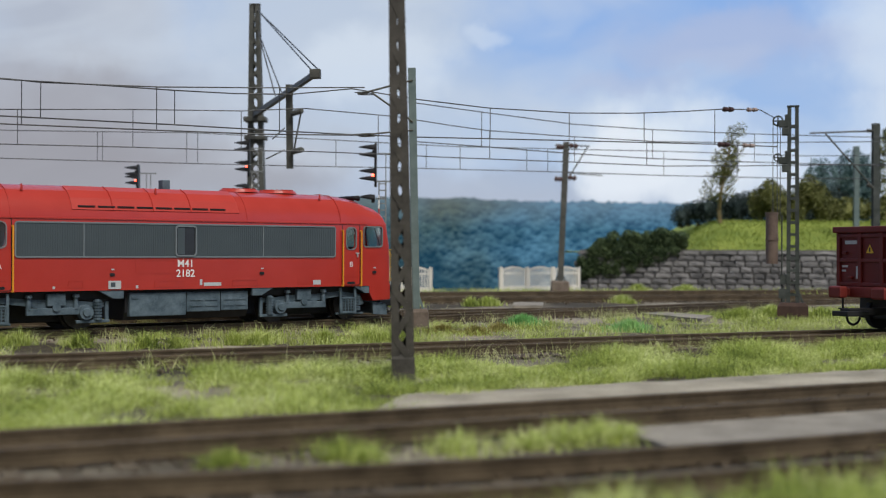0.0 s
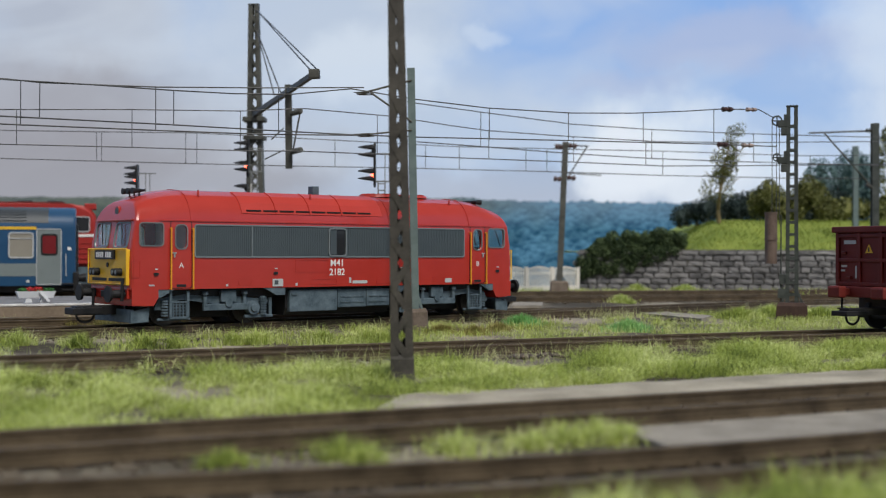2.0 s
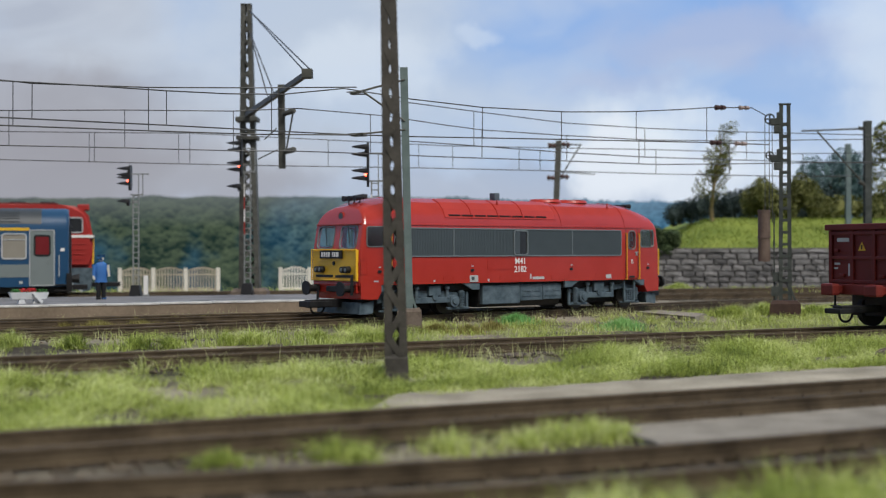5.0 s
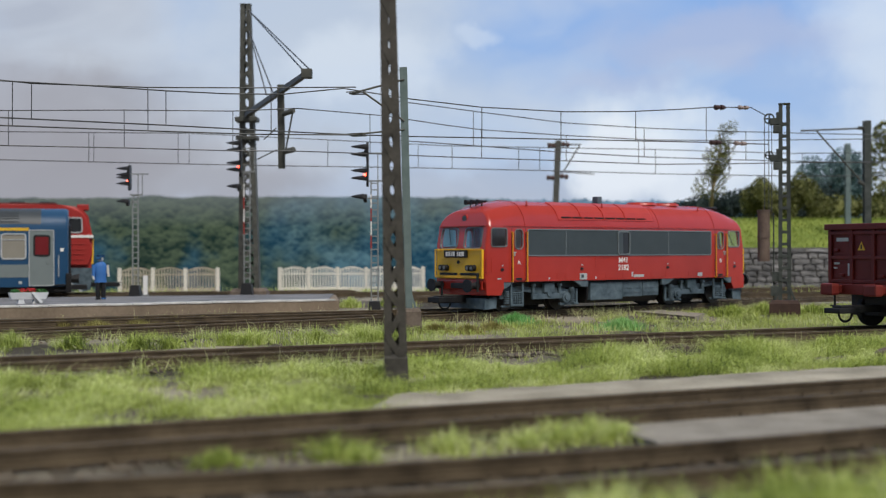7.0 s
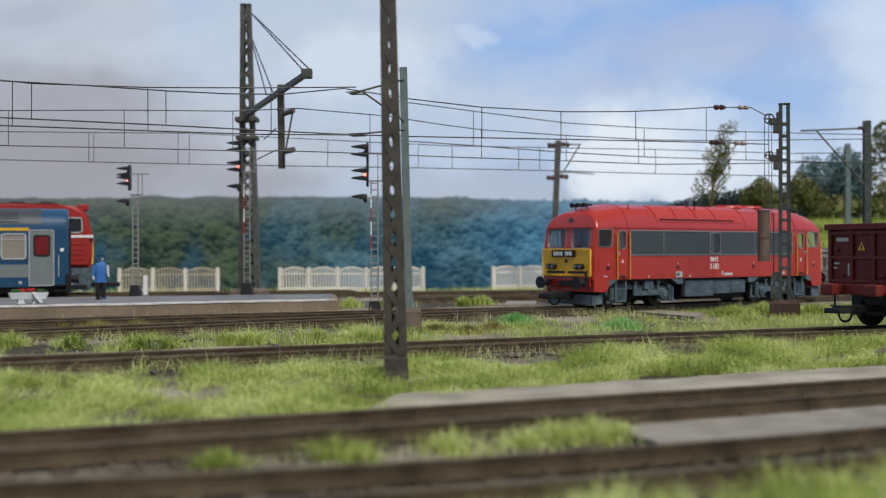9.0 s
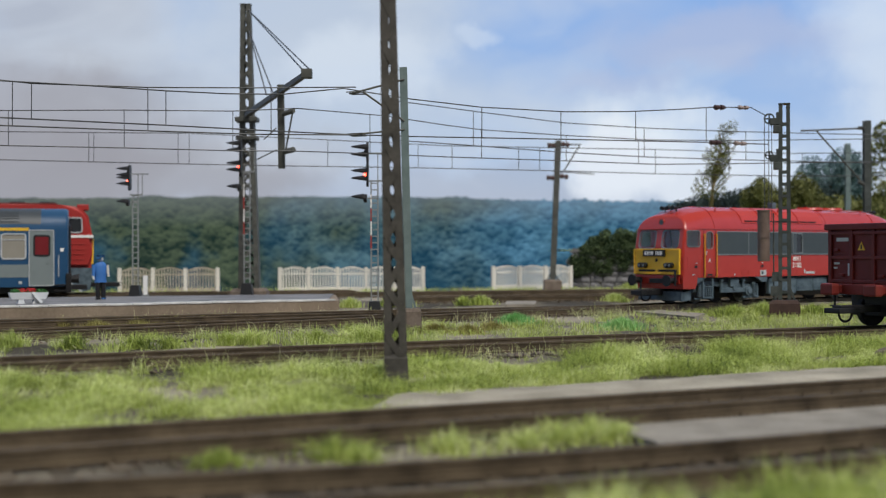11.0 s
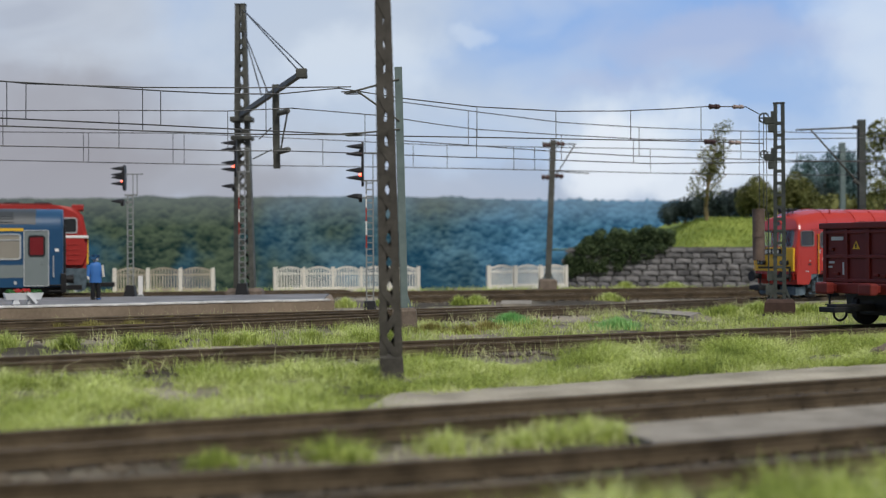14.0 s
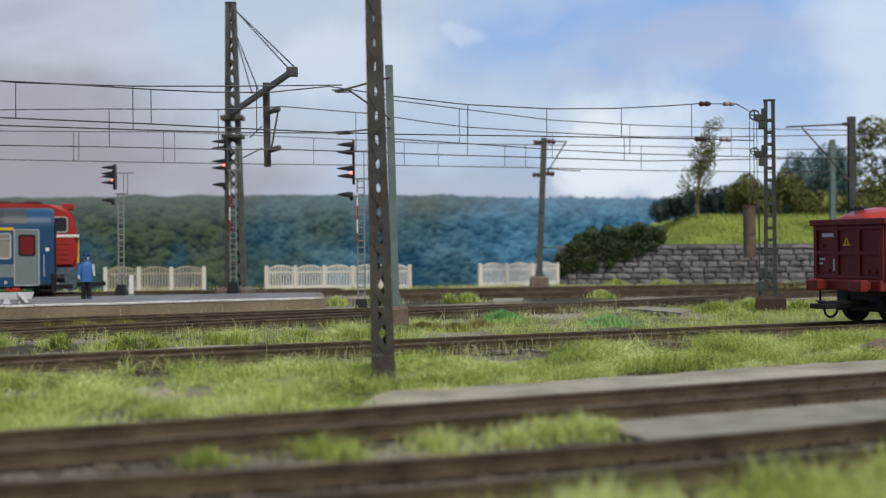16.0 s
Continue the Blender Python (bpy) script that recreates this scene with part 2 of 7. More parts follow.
def sky_material():
    """The painted sky of the layout's backdrop board: blue with soft clouds, grey in the west, lilac over the hills."""
    m, nt, bs, mk, ln = nodes_of("glowing_painted_sky")
    geo = mk("ShaderNodeNewGeometry")
    sep = mk("ShaderNodeSeparateXYZ")
    # uneven outlines: the place is shifted by a noise before the cloud shapes are laid out
    w = mk("ShaderNodeTexNoise")
    w.inputs["Scale"].default_value, w.inputs["Detail"].default_value, w.inputs["Roughness"].default_value = 5.0, 7, 0.6
    ln(geo.outputs["Position"], w.inputs["Vector"])
    off = mk("ShaderNodeVectorMath")
    off.operation = "MULTIPLY_ADD"
    off.inputs[1].default_value, off.inputs[2].default_value = (0.26, 0, 0.18), (-0.13, 0, -0.09)
    ln(w.outputs["Color"], off.inputs[0])
    add = mk("ShaderNodeVectorMath")
    ln(geo.outputs["Position"], add.inputs[0])
    ln(off.outputs[0], add.inputs[1])

    def spots(rows, soft):
        total = None
        for x, z, rx, rz, amp in rows:
            mp = mk("ShaderNodeMapping")
            mp.vector_type = "POINT"
            mp.inputs["Scale"].default_value = (1 / rx, 0, 1 / rz)
            mp.inputs["Location"].default_value = (-x / rx, 0, -z / rz)
            ln(add.outputs[0], mp.inputs[0])
            le = mk("ShaderNodeVectorMath")
            le.operation = "LENGTH"
            ln(mp.outputs[0], le.inputs[0])
            mr = mk("ShaderNodeMapRange")
            mr.interpolation_type = "SMOOTHSTEP"
            mr.inputs[1].default_value, mr.inputs[2].default_value = 1.0 + soft, 1.0 - soft
            mr.inputs[3].default_value, mr.inputs[4].default_value = 0, amp
            ln(le.outputs["Value"], mr.inputs[0])
            if total is None:
                total = mr.outputs[0]
            else:
                mx = mk("ShaderNodeMath")
                mx.operation = "MAXIMUM"
                ln(total, mx.inputs[0])
                ln(mr.outputs[0], mx.inputs[1])
                total = mx.outputs[0]
        return total

    def layer(fac, under, colour):
        mix = mk("ShaderNodeMix")
        mix.data_type = "RGBA"
        ln(fac, mix.inputs[0])
        if isinstance(under, tuple):
            mix.inputs[6].default_value = (*under, 1)
        else:
            ln(under, mix.inputs[6])
        mix.inputs[7].default_value = (*colour, 1)
        return mix.outputs[2]

    ln(geo.outputs["Position"], sep.inputs[0])
    haze = mk("ShaderNodeMapRange")
    haze.inputs[1].default_value, haze.inputs[2].default_value = 0.40, 0.14
    ln(sep.outputs[2], haze.inputs[0])
    col = layer(haze.outputs[0], (0.28, 0.465, 0.83), (0.445, 0.60, 0.84))
    veil = mk("ShaderNodeTexNoise")
    veil.inputs["Scale"].default_value, veil.inputs["Detail"].default_value = 3.2, 5
    mp = mk("ShaderNodeMapping")
    mp.inputs["Scale"].default_value, mp.inputs["Rotation"].default_value = (1, 1, 2.2), (0, radians(12), 0)
    ln(geo.outputs["Position"], mp.inputs[0])
    ln(mp.outputs[0], veil.inputs["Vector"])
    vm = mk("ShaderNodeMapRange")
    vm.inputs[1].default_value, vm.inputs[2].default_value, vm.inputs[4].default_value = 0.42, 0.66, 0.36
    ln(veil.outputs["Fac"], vm.inputs[0])
    col = layer(vm.outputs[0], col, (0.535, 0.615, 0.775))
    col = layer(spots(((-0.20, 0.40, 0.26, 0.14, 0.8), (-0.33, 0.26, 0.42, 0.13, 0.75), (0.04, 0.22, 0.30, 0.06, 0.5), (-0.75, 0.36, 0.45, 0.2, 0.8), (1.2, 0.3, 0.4, 0.2, 0.6)), 0.5), col, (0.58, 0.655, 0.755))
    col = layer(spots(((-0.72, 0.20, 0.36, 0.17, 0.85), (-0.50, 0.15, 0.35, 0.07, 0.8), (-0.62, 0.42, 0.16, 0.10, 0.5), (0.10, 0.125, 0.25, 0.035, 0.4)), 0.55), col, (0.41, 0.42, 0.475))
    wisp = mk("ShaderNodeTexNoise")
    wisp.inputs["Scale"].default_value, wisp.inputs["Detail"].default_value, wisp.inputs["Distortion"].default_value = 4.5, 6, 0.6
    mw = mk("ShaderNodeMapping")
    mw.inputs["Scale"].default_value, mw.inputs["Rotation"].default_value, mw.inputs["Location"].default_value = (0.8, 1, 1.9), (0, radians(20), 0), (2.2, 0, 0.7)
    ln(geo.outputs["Position"], mw.inputs[0])
    ln(mw.outputs[0], wisp.inputs["Vector"])
    wm = mk("ShaderNodeMapRange")
    wm.inputs[1].default_value, wm.inputs[2].default_value, wm.inputs[4].default_value = 0.45, 0.70, 0.42
    ln(wisp.outputs["Fac"], wm.inputs[0])
    col = layer(wm.outputs[0], col, (0.665, 0.735, 0.83))
    low = mk("ShaderNodeMapRange")
    low.inputs[1].default_value, low.inputs[2].default_value, low.inputs[4].default_value = 0.17, 0.10, 0.75
    ln(sep.outputs[2], low.inputs[0])
    col = layer(low.outputs[0], col, (0.475, 0.53, 0.64))
    col = layer(spots(((-0.66, 0.16, 0.26, 0.085, 0.85), (-0.40, 0.125, 0.2, 0.035, 0.55), (-0.60, 0.27, 0.10, 0.05, 0.4)), 0.55), col, (0.345, 0.345, 0.385))
    col = layer(spots(((0.33, 0.195, 0.125, 0.085, 1.0), (0.80, 0.36, 0.16, 0.14, 0.6), (0.055, 0.36, 0.05, 0.016, 0.35), (0.42, 0.15, 0.16, 0.05, 0.7), (0.75, 0.22, 0.12, 0.10, 0.6), (-0.14, 0.33, 0.12, 0.07, 0.5)), 0.45), col, (0.77, 0.855, 0.955))
    # clearer edge of the heaped cloud, grey-lilac veil above it
    col = layer(spots(((0.47, 0.37, 0.20, 0.045, 0.55), (0.30, 0.31, 0.10, 0.02, 0.35)), 0.5), col, (0.47, 0.53, 0.73))
    col = layer(spots(((0.305, 0.18, 0.085, 0.08, 0.6), (0.40, 0.15, 0.08, 0.05, 0.45)), 0.26), col, (0.84, 0.89, 0.97))
    bs.inputs["Base Color"].default_value = (0, 0, 0, 1)
    bs.inputs["Specular IOR Level"].default_value = 0
    bs.inputs["Roughness"].default_value = 1
    # the sky colours are given off as light by the board itself
    ln(col, bs.inputs["Emission Color"])
    bs.inputs["Emission Strength"].default_value = 0.95
    return m


def woods_material():
    """Painted far woods: rounded crowns with top light in the colour, green in the west, painted haze blue in the east,
    paler along the ridge.
    """
    m, nt, bs, mk, ln = nodes_of("glowing_painted_woods")
    geo = mk("ShaderNodeNewGeometry")
    sep = mk("ShaderNodeSeparateXYZ")
    ln(geo.outputs["Position"], sep.inputs[0])

    def maprange(src, a, b, c, d):
        r = mk("ShaderNodeMapRange")
        r.inputs[1].default_value, r.inputs[2].default_value, r.inputs[3].default_value, r.inputs[4].default_value = a, b, c, d
        ln(src, r.inputs[0])
        return r.outputs[0]

    def math2(op, a, b):
        q = mk("ShaderNodeMath")
        q.operation = op
        for k, v in enumerate((a, b)):
            if isinstance(v, float):
                q.inputs[k].default_value = v
            else:
                ln(v, q.inputs[k])
        return q.outputs[0]

    def crowns(scale, seed):
        mp = mk("ShaderNodeMapping")
        mp.inputs["Scale"].default_value, mp.inputs["Location"].default_value = (1, 0, 1.25), (seed, 0, 0)
        ln(geo.outputs["Position"], mp.inputs[0])
        wob = mk("ShaderNodeTexNoise")
        wob.inputs["Scale"].default_value, wob.inputs["Detail"].default_value = scale * 1.6, 4
        ln(geo.outputs["Position"], wob.inputs["Vector"])
        mad = mk("ShaderNodeVectorMath")
        mad.operation = "MULTIPLY_ADD"
        k = 1.3 / scale
        mad.inputs[1].default_value = (k, 0, k)
        ln(wob.outputs["Color"], mad.inputs[0])
        ln(mp.outputs[0], mad.inputs[2])
        v = mk("ShaderNodeTexVoronoi")
        v.feature = "SMOOTH_F1"
        v.inputs["Scale"].default_value, v.inputs["Smoothness"].default_value = scale, 0.35
        ln(mad.outputs[0], v.inputs["Vector"])
        pos, here = mk("ShaderNodeSeparateXYZ"), mk("ShaderNodeSeparateXYZ")
        ln(v.outputs["Position"], pos.inputs[0])
        ln(mad.outputs[0], here.inputs[0])
        # crown tops lighter, undersides darker: light from above put into the colour
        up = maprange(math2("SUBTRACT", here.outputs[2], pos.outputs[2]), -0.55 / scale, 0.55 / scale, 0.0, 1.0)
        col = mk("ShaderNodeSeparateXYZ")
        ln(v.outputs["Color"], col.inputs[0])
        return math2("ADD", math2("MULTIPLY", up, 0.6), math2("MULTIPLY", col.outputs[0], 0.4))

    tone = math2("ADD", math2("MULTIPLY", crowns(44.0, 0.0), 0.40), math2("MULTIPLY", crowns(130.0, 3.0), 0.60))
    big = mk("ShaderNodeTexNoise")
    big.inputs["Scale"].default_value, big.inputs["Detail"].default_value = 7.0, 4
    ln(geo.outputs["Position"], big.inputs["Vector"])
    # distance haze laid in as colour: bluer towards the east
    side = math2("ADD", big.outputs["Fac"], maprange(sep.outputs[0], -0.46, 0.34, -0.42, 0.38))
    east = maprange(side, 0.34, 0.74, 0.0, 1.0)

    def two(fac, c0, c1):
        x = mk("ShaderNodeMix")
        x.data_type = "RGBA"
        for k, c in ((6, c0), (7, c1)):
            if isinstance(c, tuple):
                x.inputs[k].default_value = (*c, 1)
            else:
                ln(c, x.inputs[k])
        ln(fac, x.inputs[0])
        return x.outputs[2]

    n4 = mk("ShaderNodeTexNoise")
    n4.inputs["Scale"].default_value, n4.inputs["Detail"].default_value = 16.0, 5
    ln(geo.outputs["Position"], n4.inputs["Vector"])
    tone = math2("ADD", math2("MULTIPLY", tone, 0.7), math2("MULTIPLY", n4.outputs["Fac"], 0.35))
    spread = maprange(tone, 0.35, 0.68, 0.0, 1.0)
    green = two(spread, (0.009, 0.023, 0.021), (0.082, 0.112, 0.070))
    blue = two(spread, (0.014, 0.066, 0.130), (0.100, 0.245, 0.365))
    # darker blue-green patches lower down
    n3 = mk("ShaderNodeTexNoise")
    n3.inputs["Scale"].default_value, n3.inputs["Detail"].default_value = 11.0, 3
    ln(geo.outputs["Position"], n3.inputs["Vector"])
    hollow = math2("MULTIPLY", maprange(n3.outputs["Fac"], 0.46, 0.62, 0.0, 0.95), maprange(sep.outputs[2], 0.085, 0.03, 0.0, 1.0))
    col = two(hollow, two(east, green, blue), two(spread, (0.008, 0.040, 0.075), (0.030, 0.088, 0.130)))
    # paler haze mixed into the colour up to the ridge
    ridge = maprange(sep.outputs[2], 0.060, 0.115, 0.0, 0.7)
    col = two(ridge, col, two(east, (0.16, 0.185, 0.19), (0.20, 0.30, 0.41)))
    # the board emits its colours itself, in place of light falling on it
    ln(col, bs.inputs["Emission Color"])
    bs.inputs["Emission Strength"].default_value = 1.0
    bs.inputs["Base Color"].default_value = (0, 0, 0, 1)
    bs.inputs["Specular IOR Level"].default_value = 0
    bs.inputs["Roughness"].default_value = 1
    return m


GROUND, SKY, WOODS = ground_material(), sky_material(), woods_material()


# ---- building helpers (millimetres) ----
def mesh_of(name, bm, material, smooth=None):
    bmesh.ops.scale(bm, vec=(MM, MM, MM), verts=bm.verts)
    bmesh.ops.recalc_face_normals(bm, faces=bm.faces)
    me = bpy.data.meshes.new(name)
    bm.to_mesh(me)
    bm.free()
    me.materials.append(material)
    if smooth:
        for p in me.polygons:
            p.use_smooth = True
        me.set_sharp_from_angle(angle=radians(smooth))
    return me


def part(name, bm, material, parent=None, label="", at=(0, 0, 0), rz=0, smooth=None, ry=0, rx=0):
    ob = new(name, mesh_of(name, bm, material, smooth))
    ob.parent = parent
    ob.matrix_basis = pose(at[0] * MM, at[1] * MM, at[2] * MM, rx, ry, rz)
    return tagged(ob, label)


def again(name, ob, parent, at=(0, 0, 0), rz=0, ry=0, rx=0):
    """Another piece on the same mesh."""
    o = new(name, ob.data)
    o.parent = parent
    o.matrix_basis = pose(at[0] * MM, at[1] * MM, at[2] * MM, rx, ry, rz)
    return o


def thing(name, label, category, at=(0, 0, 0), rz=0, group="", kind=""):
    ob = new(name)
    ob.empty_display_size = 0.005
    ob.matrix_basis = pose(at[0] * MM, at[1] * MM, at[2] * MM, 0, 0, rz)
    return tagged(ob, label, category, group, kind)


def B():
    return bmesh.new()


def box(bm, x0, x1, y0, y1, z0, z1, bevel=0.0):
    m = Matrix.LocRotScale(((x0 + x1) / 2, (y0 + y1) / 2, (z0 + z1) / 2), None, (abs(x1 - x0), abs(y1 - y0), abs(z1 - z0)))
    r = bmesh.ops.create_cube(bm, size=1, matrix=m)
    if bevel:
        edges = {e for v in r["verts"] for e in v.link_edges}
        bmesh.ops.bevel(bm, geom=list(edges), offset=bevel, segments=2, affect="EDGES", profile=0.6)
    return bm


def rod(bm, a, b, r0, r1=None, n=8, caps=True):
    a, b = Vector(a), Vector(b)
    d = b - a
    m = Matrix.Translation((a + b) / 2) @ d.to_track_quat("Z", "Y").to_matrix().to_4x4()
    bmesh.ops.create_cone(bm, cap_ends=caps, segments=n, radius1=r0, radius2=r0 if r1 is None else r1, depth=d.length, matrix=m)
    return bm


def beam(bm, a, b, w, h, w1=None, h1=None):
    """A straight bar of oblong section from a to b, upright side h."""
    a, b = Vector(a), Vector(b)
    d = (b - a).normalized()
    side = d.cross(Vector((0, 0, 1)))
    side = side.normalized() if side.length > 0.05 else Vector((1, 0, 0))
    up = side.cross(d)
    w1, h1 = w if w1 is None else w1, h if h1 is None else h1
    v = [bm.verts.new(p + side * sx * ww / 2 + up * sz * hh / 2) for p, ww, hh in ((a, w, h), (b, w1, h1)) for sx, sz in ((-1, -1), (1, -1), (1, 1), (-1, 1))]
    for f in ((0, 1, 2, 3), (7, 6, 5, 4), (0, 4, 5, 1), (1, 5, 6, 2), (2, 6, 7, 3), (3, 7, 4, 0)):
        bm.faces.new([v[i] for i in f])
    return bm


def loft(bm, rings, caps=True):
    vs = [[bm.verts.new(p) for p in r] for r in rings]
    n = len(vs[0])
    for a, b in zip(vs, vs[1:]):
        for i in range(n):
            bm.faces.new((a[i], a[(i + 1) % n], b[(i + 1) % n], b[i]))
    if caps:
        bm.faces.new(vs[0][::-1])
        bm.faces.new(vs[-1])
    return bm


def rounded(w, h, r, n=4):
    """A rounded oblong about the origin, as 2D points."""
    pts = []
    for cx, cy, a0 in ((w / 2 - r, h / 2 - r, 0), (-w / 2 + r, h / 2 - r, 90), (-w / 2 + r, -h / 2 + r, 180), (w / 2 - r, -h / 2 + r, 270)):
        for k in range(n + 1):
            a = radians(a0 + 90 * k / n)
            pts.append((cx + r * math.cos(a), cy + r * math.sin(a)))
    return pts


def plate(bm, u, w, du, dw, r, y0, y1, lean=0.0):
    """A rounded panel standing in the x-z plane between depths y0 and y1."""
    pts = rounded(du, dw, r)
    return loft(bm, [[(u + p, y + lean * q, w + q) for p, q in pts] for y in (y0, y1)])


def ring(bm, u, w, du, dw, r, t, y0, y1):
    """A rounded frame of width t in the x-z plane."""
    o, i = rounded(du, dw, r), rounded(du - 2 * t, dw - 2 * t, max(0.1, r - t))
    q = [[(u + p, y, w + s) for p, s in pts] for pts, y in ((o, y0), (o, y1), (i, y1), (i, y0), (o, y0))]
    return loft(bm, q, caps=False)


def words(name, text, size, material, parent, at, rz=0, depth=0.05, bold=0.0):
    """Raised lettering that stands upright and faces -y."""
    cu = bpy.data.curves.new(name, "FONT")
    cu.body, cu.size, cu.align_x, cu.extrude, cu.space_line = text, size * MM, "CENTER", depth * MM, 0.95
    cu.offset = bold * MM
    tmp = bpy.data.objects.new(name, cu)
    scene.collection.objects.link(tmp)
    dg = bpy.context.evaluated_depsgraph_get()
    me = bpy.data.meshes.new_from_object(tmp.evaluated_get(dg))
    bpy.data.objects.remove(tmp)
    me.materials.clear()
    me.materials.append(material)
    ob = new(name, me)
    ob.parent = parent
    ob.matrix_basis = pose(at[0] * MM, at[1] * MM, at[2] * MM, 90, 0, rz)
    return ob


def sheet(name, verts, faces, material, label, category, kind="stuff", smooth=False):
    me = bpy.data.meshes.new(name)
    me.from_pydata([tuple(v) for v in verts], [], faces)
    me.materials.append(material)
    if smooth:
        me.polygons.foreach_set("use_smooth", [True] * len(me.polygons))
    me.update()
    return tagged(new(name, me), label, category, "", kind)


# ---- the plan: centre lines of the tracks, y over x in metres ----
def line_1(x):
    return 0.1425 + 0.36 * x + (1.3 * x * x if abs(x) < 0.1 else 0.013 + 0.26 * (abs(x) - 0.1))


def line_2(x):
    return 0.1957 + 0.493 * x + 0.08 * x * x


def line_3(x):
    return 0.3445 + 0.49 * x - 0.15 * x * x


def line_4(x):
    """Straight, then a bend to the east that ends parallel to the tracks before the wall."""
    if x > 0.322:
        return line_4(0.322) + 0.28 * (x - 0.322)
    return 0.51135 + 0.8189 * x - 1.3634 * max(0, x - 0.1244) ** 2


def line_5(x):
    return 0.541 + 0.43 * x - 0.5 * x * x


def line_6(x):
    return 0.690 + 0.28 * x


def line_7(x):
    return 0.785 + 0.28 * x


def line_8(x):
    return 0.833 + 0.28 * x


LINES = ((line_1, -0.34, 0.36), (line_2, -0.36, 0.42), (line_3, -0.42, 0.50), (line_4, -0.24, 0.60),
         (line_5, -0.42, 0.065), (line_6, -0.03, 0.62), (line_7, -0.62, 0.62), (line_8, -0.62, -0.05))
GZ = -3.5


def along(fn, x0, x1, step):
    """Places and headings along a centre line at even steps, in metres."""
    out, x = [], x0
    while x < x1:
        s = (fn(x + 1e-4) - fn(x - 1e-4)) / 2e-4
        out.append((x, fn(x), math.atan(s)))
        x += step * math.cos(math.atan(s))
    return out


def gap_to(fn, x, y):
    """Signed distance from a centre line: positive on the far side."""
    s = (fn(x + 1e-4) - fn(x - 1e-4)) / 2e-4
    return (y - fn(x)) / math.sqrt(1 + s * s)


# ---- ground and backdrop ----
def build_ground():
    xs = np.concatenate([np.linspace(-1.7, -0.5, 8), np.linspace(-0.45, 0.55, 150), np.linspace(0.6, 1.7, 8)])
    ys = np.concatenate([np.linspace(-0.6, 0.02, 6), np.linspace(0.05, 1.1, 150), np.linspace(1.15, 2.1, 8)])
    verts, faces = [], []
    for y in ys:
        for x in xs:
            z = GZ * MM + 0.0007 * noise.noise((x * 45, y * 45, 0)) + 0.0003 * noise.noise((x * 200, y * 200, 3))
            for fn, a, b in LINES[:7]:
                if a < x < b and abs(gap_to(fn, x, y)) < 0.019:
                    z = -0.0029 + 0.0002 * noise.noise((x * 300, y * 300, 8))
            if y > 1.12 or (x < 0.096 and y > (0.975 if x > 0.0 else 0.912)):
                z -= 0.05
            verts.append((x, y, z))
    n = len(xs)
    for j in range(len(ys) - 1):
        for i in range(n - 1):
            k = j * n + i
            faces.append((k, k + 1, k + n + 1, k + n))
    sheet("ground", verts, faces, GROUND, "sandy grey-brown layout ground with bare patches", "ground", "structure", True)


def build_backdrop():
    """A board bent round the back of the layout; both unseen ends are added to glow onto the locomotive."""
    # end boards out of view, added as a bright reflection for the red sides
    pts = [(-1800, -600), (-1800, 1500)]
    for a in range(0, 91, 15):
        pts.append((-1200 - 600 * math.cos(radians(a)), 1500 + 600 * math.sin(radians(a))))
    pts += [(-p, q) for p, q in reversed(pts)]
    verts = []
    for p, q in pts:
        verts += [(p * MM, q * MM, -0.3), (p * MM, q * MM, 1.5)]
    faces = [(2 * k, 2 * k + 2, 2 * k + 3, 2 * k + 1) for k in range(len(pts) - 1)]
    sheet("backdrop", verts, faces, SKY, "painted backdrop board of a blue cloudy sky with added glowing ends", "backdrop", "structure", True)


def ico_base(sub):
    bm = B()
    bmesh.ops.create_icosphere(bm, subdivisions=sub, radius=1)
    v = np.array([tuple(x.co) for x in bm.verts])
    bm.verts.ensure_lookup_table()
    f = [tuple(x.index for x in q.verts) for q in bm.faces]
    bm.free()
    return v, f


def build_woods():
    """The wooded hills of the backdrop: a board cut along the uneven tree line."""
    verts, faces = [], []
    n = 1400
    for i in range(n + 1):
        x = -1.35 + 2.9 * i / n
        top = 0.1055 + 0.004 * noise.noise((x * 4, 2, 0)) + 0.0035 * noise.noise((x * 22, 5, 0)) + 0.0022 * abs(noise.noise((x * 75, 1, 0)))
        top -= 0.010 * max(0, x) / 0.5 + 0.0025 * min(1, max(0, (x + 0.1) / 0.2))
        if x > 0.0:
            top += 0.006 * min(1, x / 0.15) * max(0, noise.noise((x * 130, 8, 0))) ** 0.7
        for y in (1.90, 1.906):
            verts += [(x, y, -0.25), (x, y, top)]
    for i in range(n):
        a = i * 4
        faces += [(a, a + 4, a + 5, a + 1), (a + 1, a + 5, a + 7, a + 3)]
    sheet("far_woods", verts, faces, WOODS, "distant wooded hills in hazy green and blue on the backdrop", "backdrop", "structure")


build_ground()
build_backdrop()
build_woods()


# ---- tracks ----
def rail_profile():
    return [(-1.1, -2.5), (1.1, -2.5), (1.1, -2.15), (0.3, -1.95), (0.3, -0.75), (0.48, -0.55), (0.48, -0.08), (0.4, 0), (-0.4, 0), (-0.48, -0.08), (-0.48, -0.55), (-0.3, -0.75), (-0.3, -1.95), (-1.1, -2.15)]


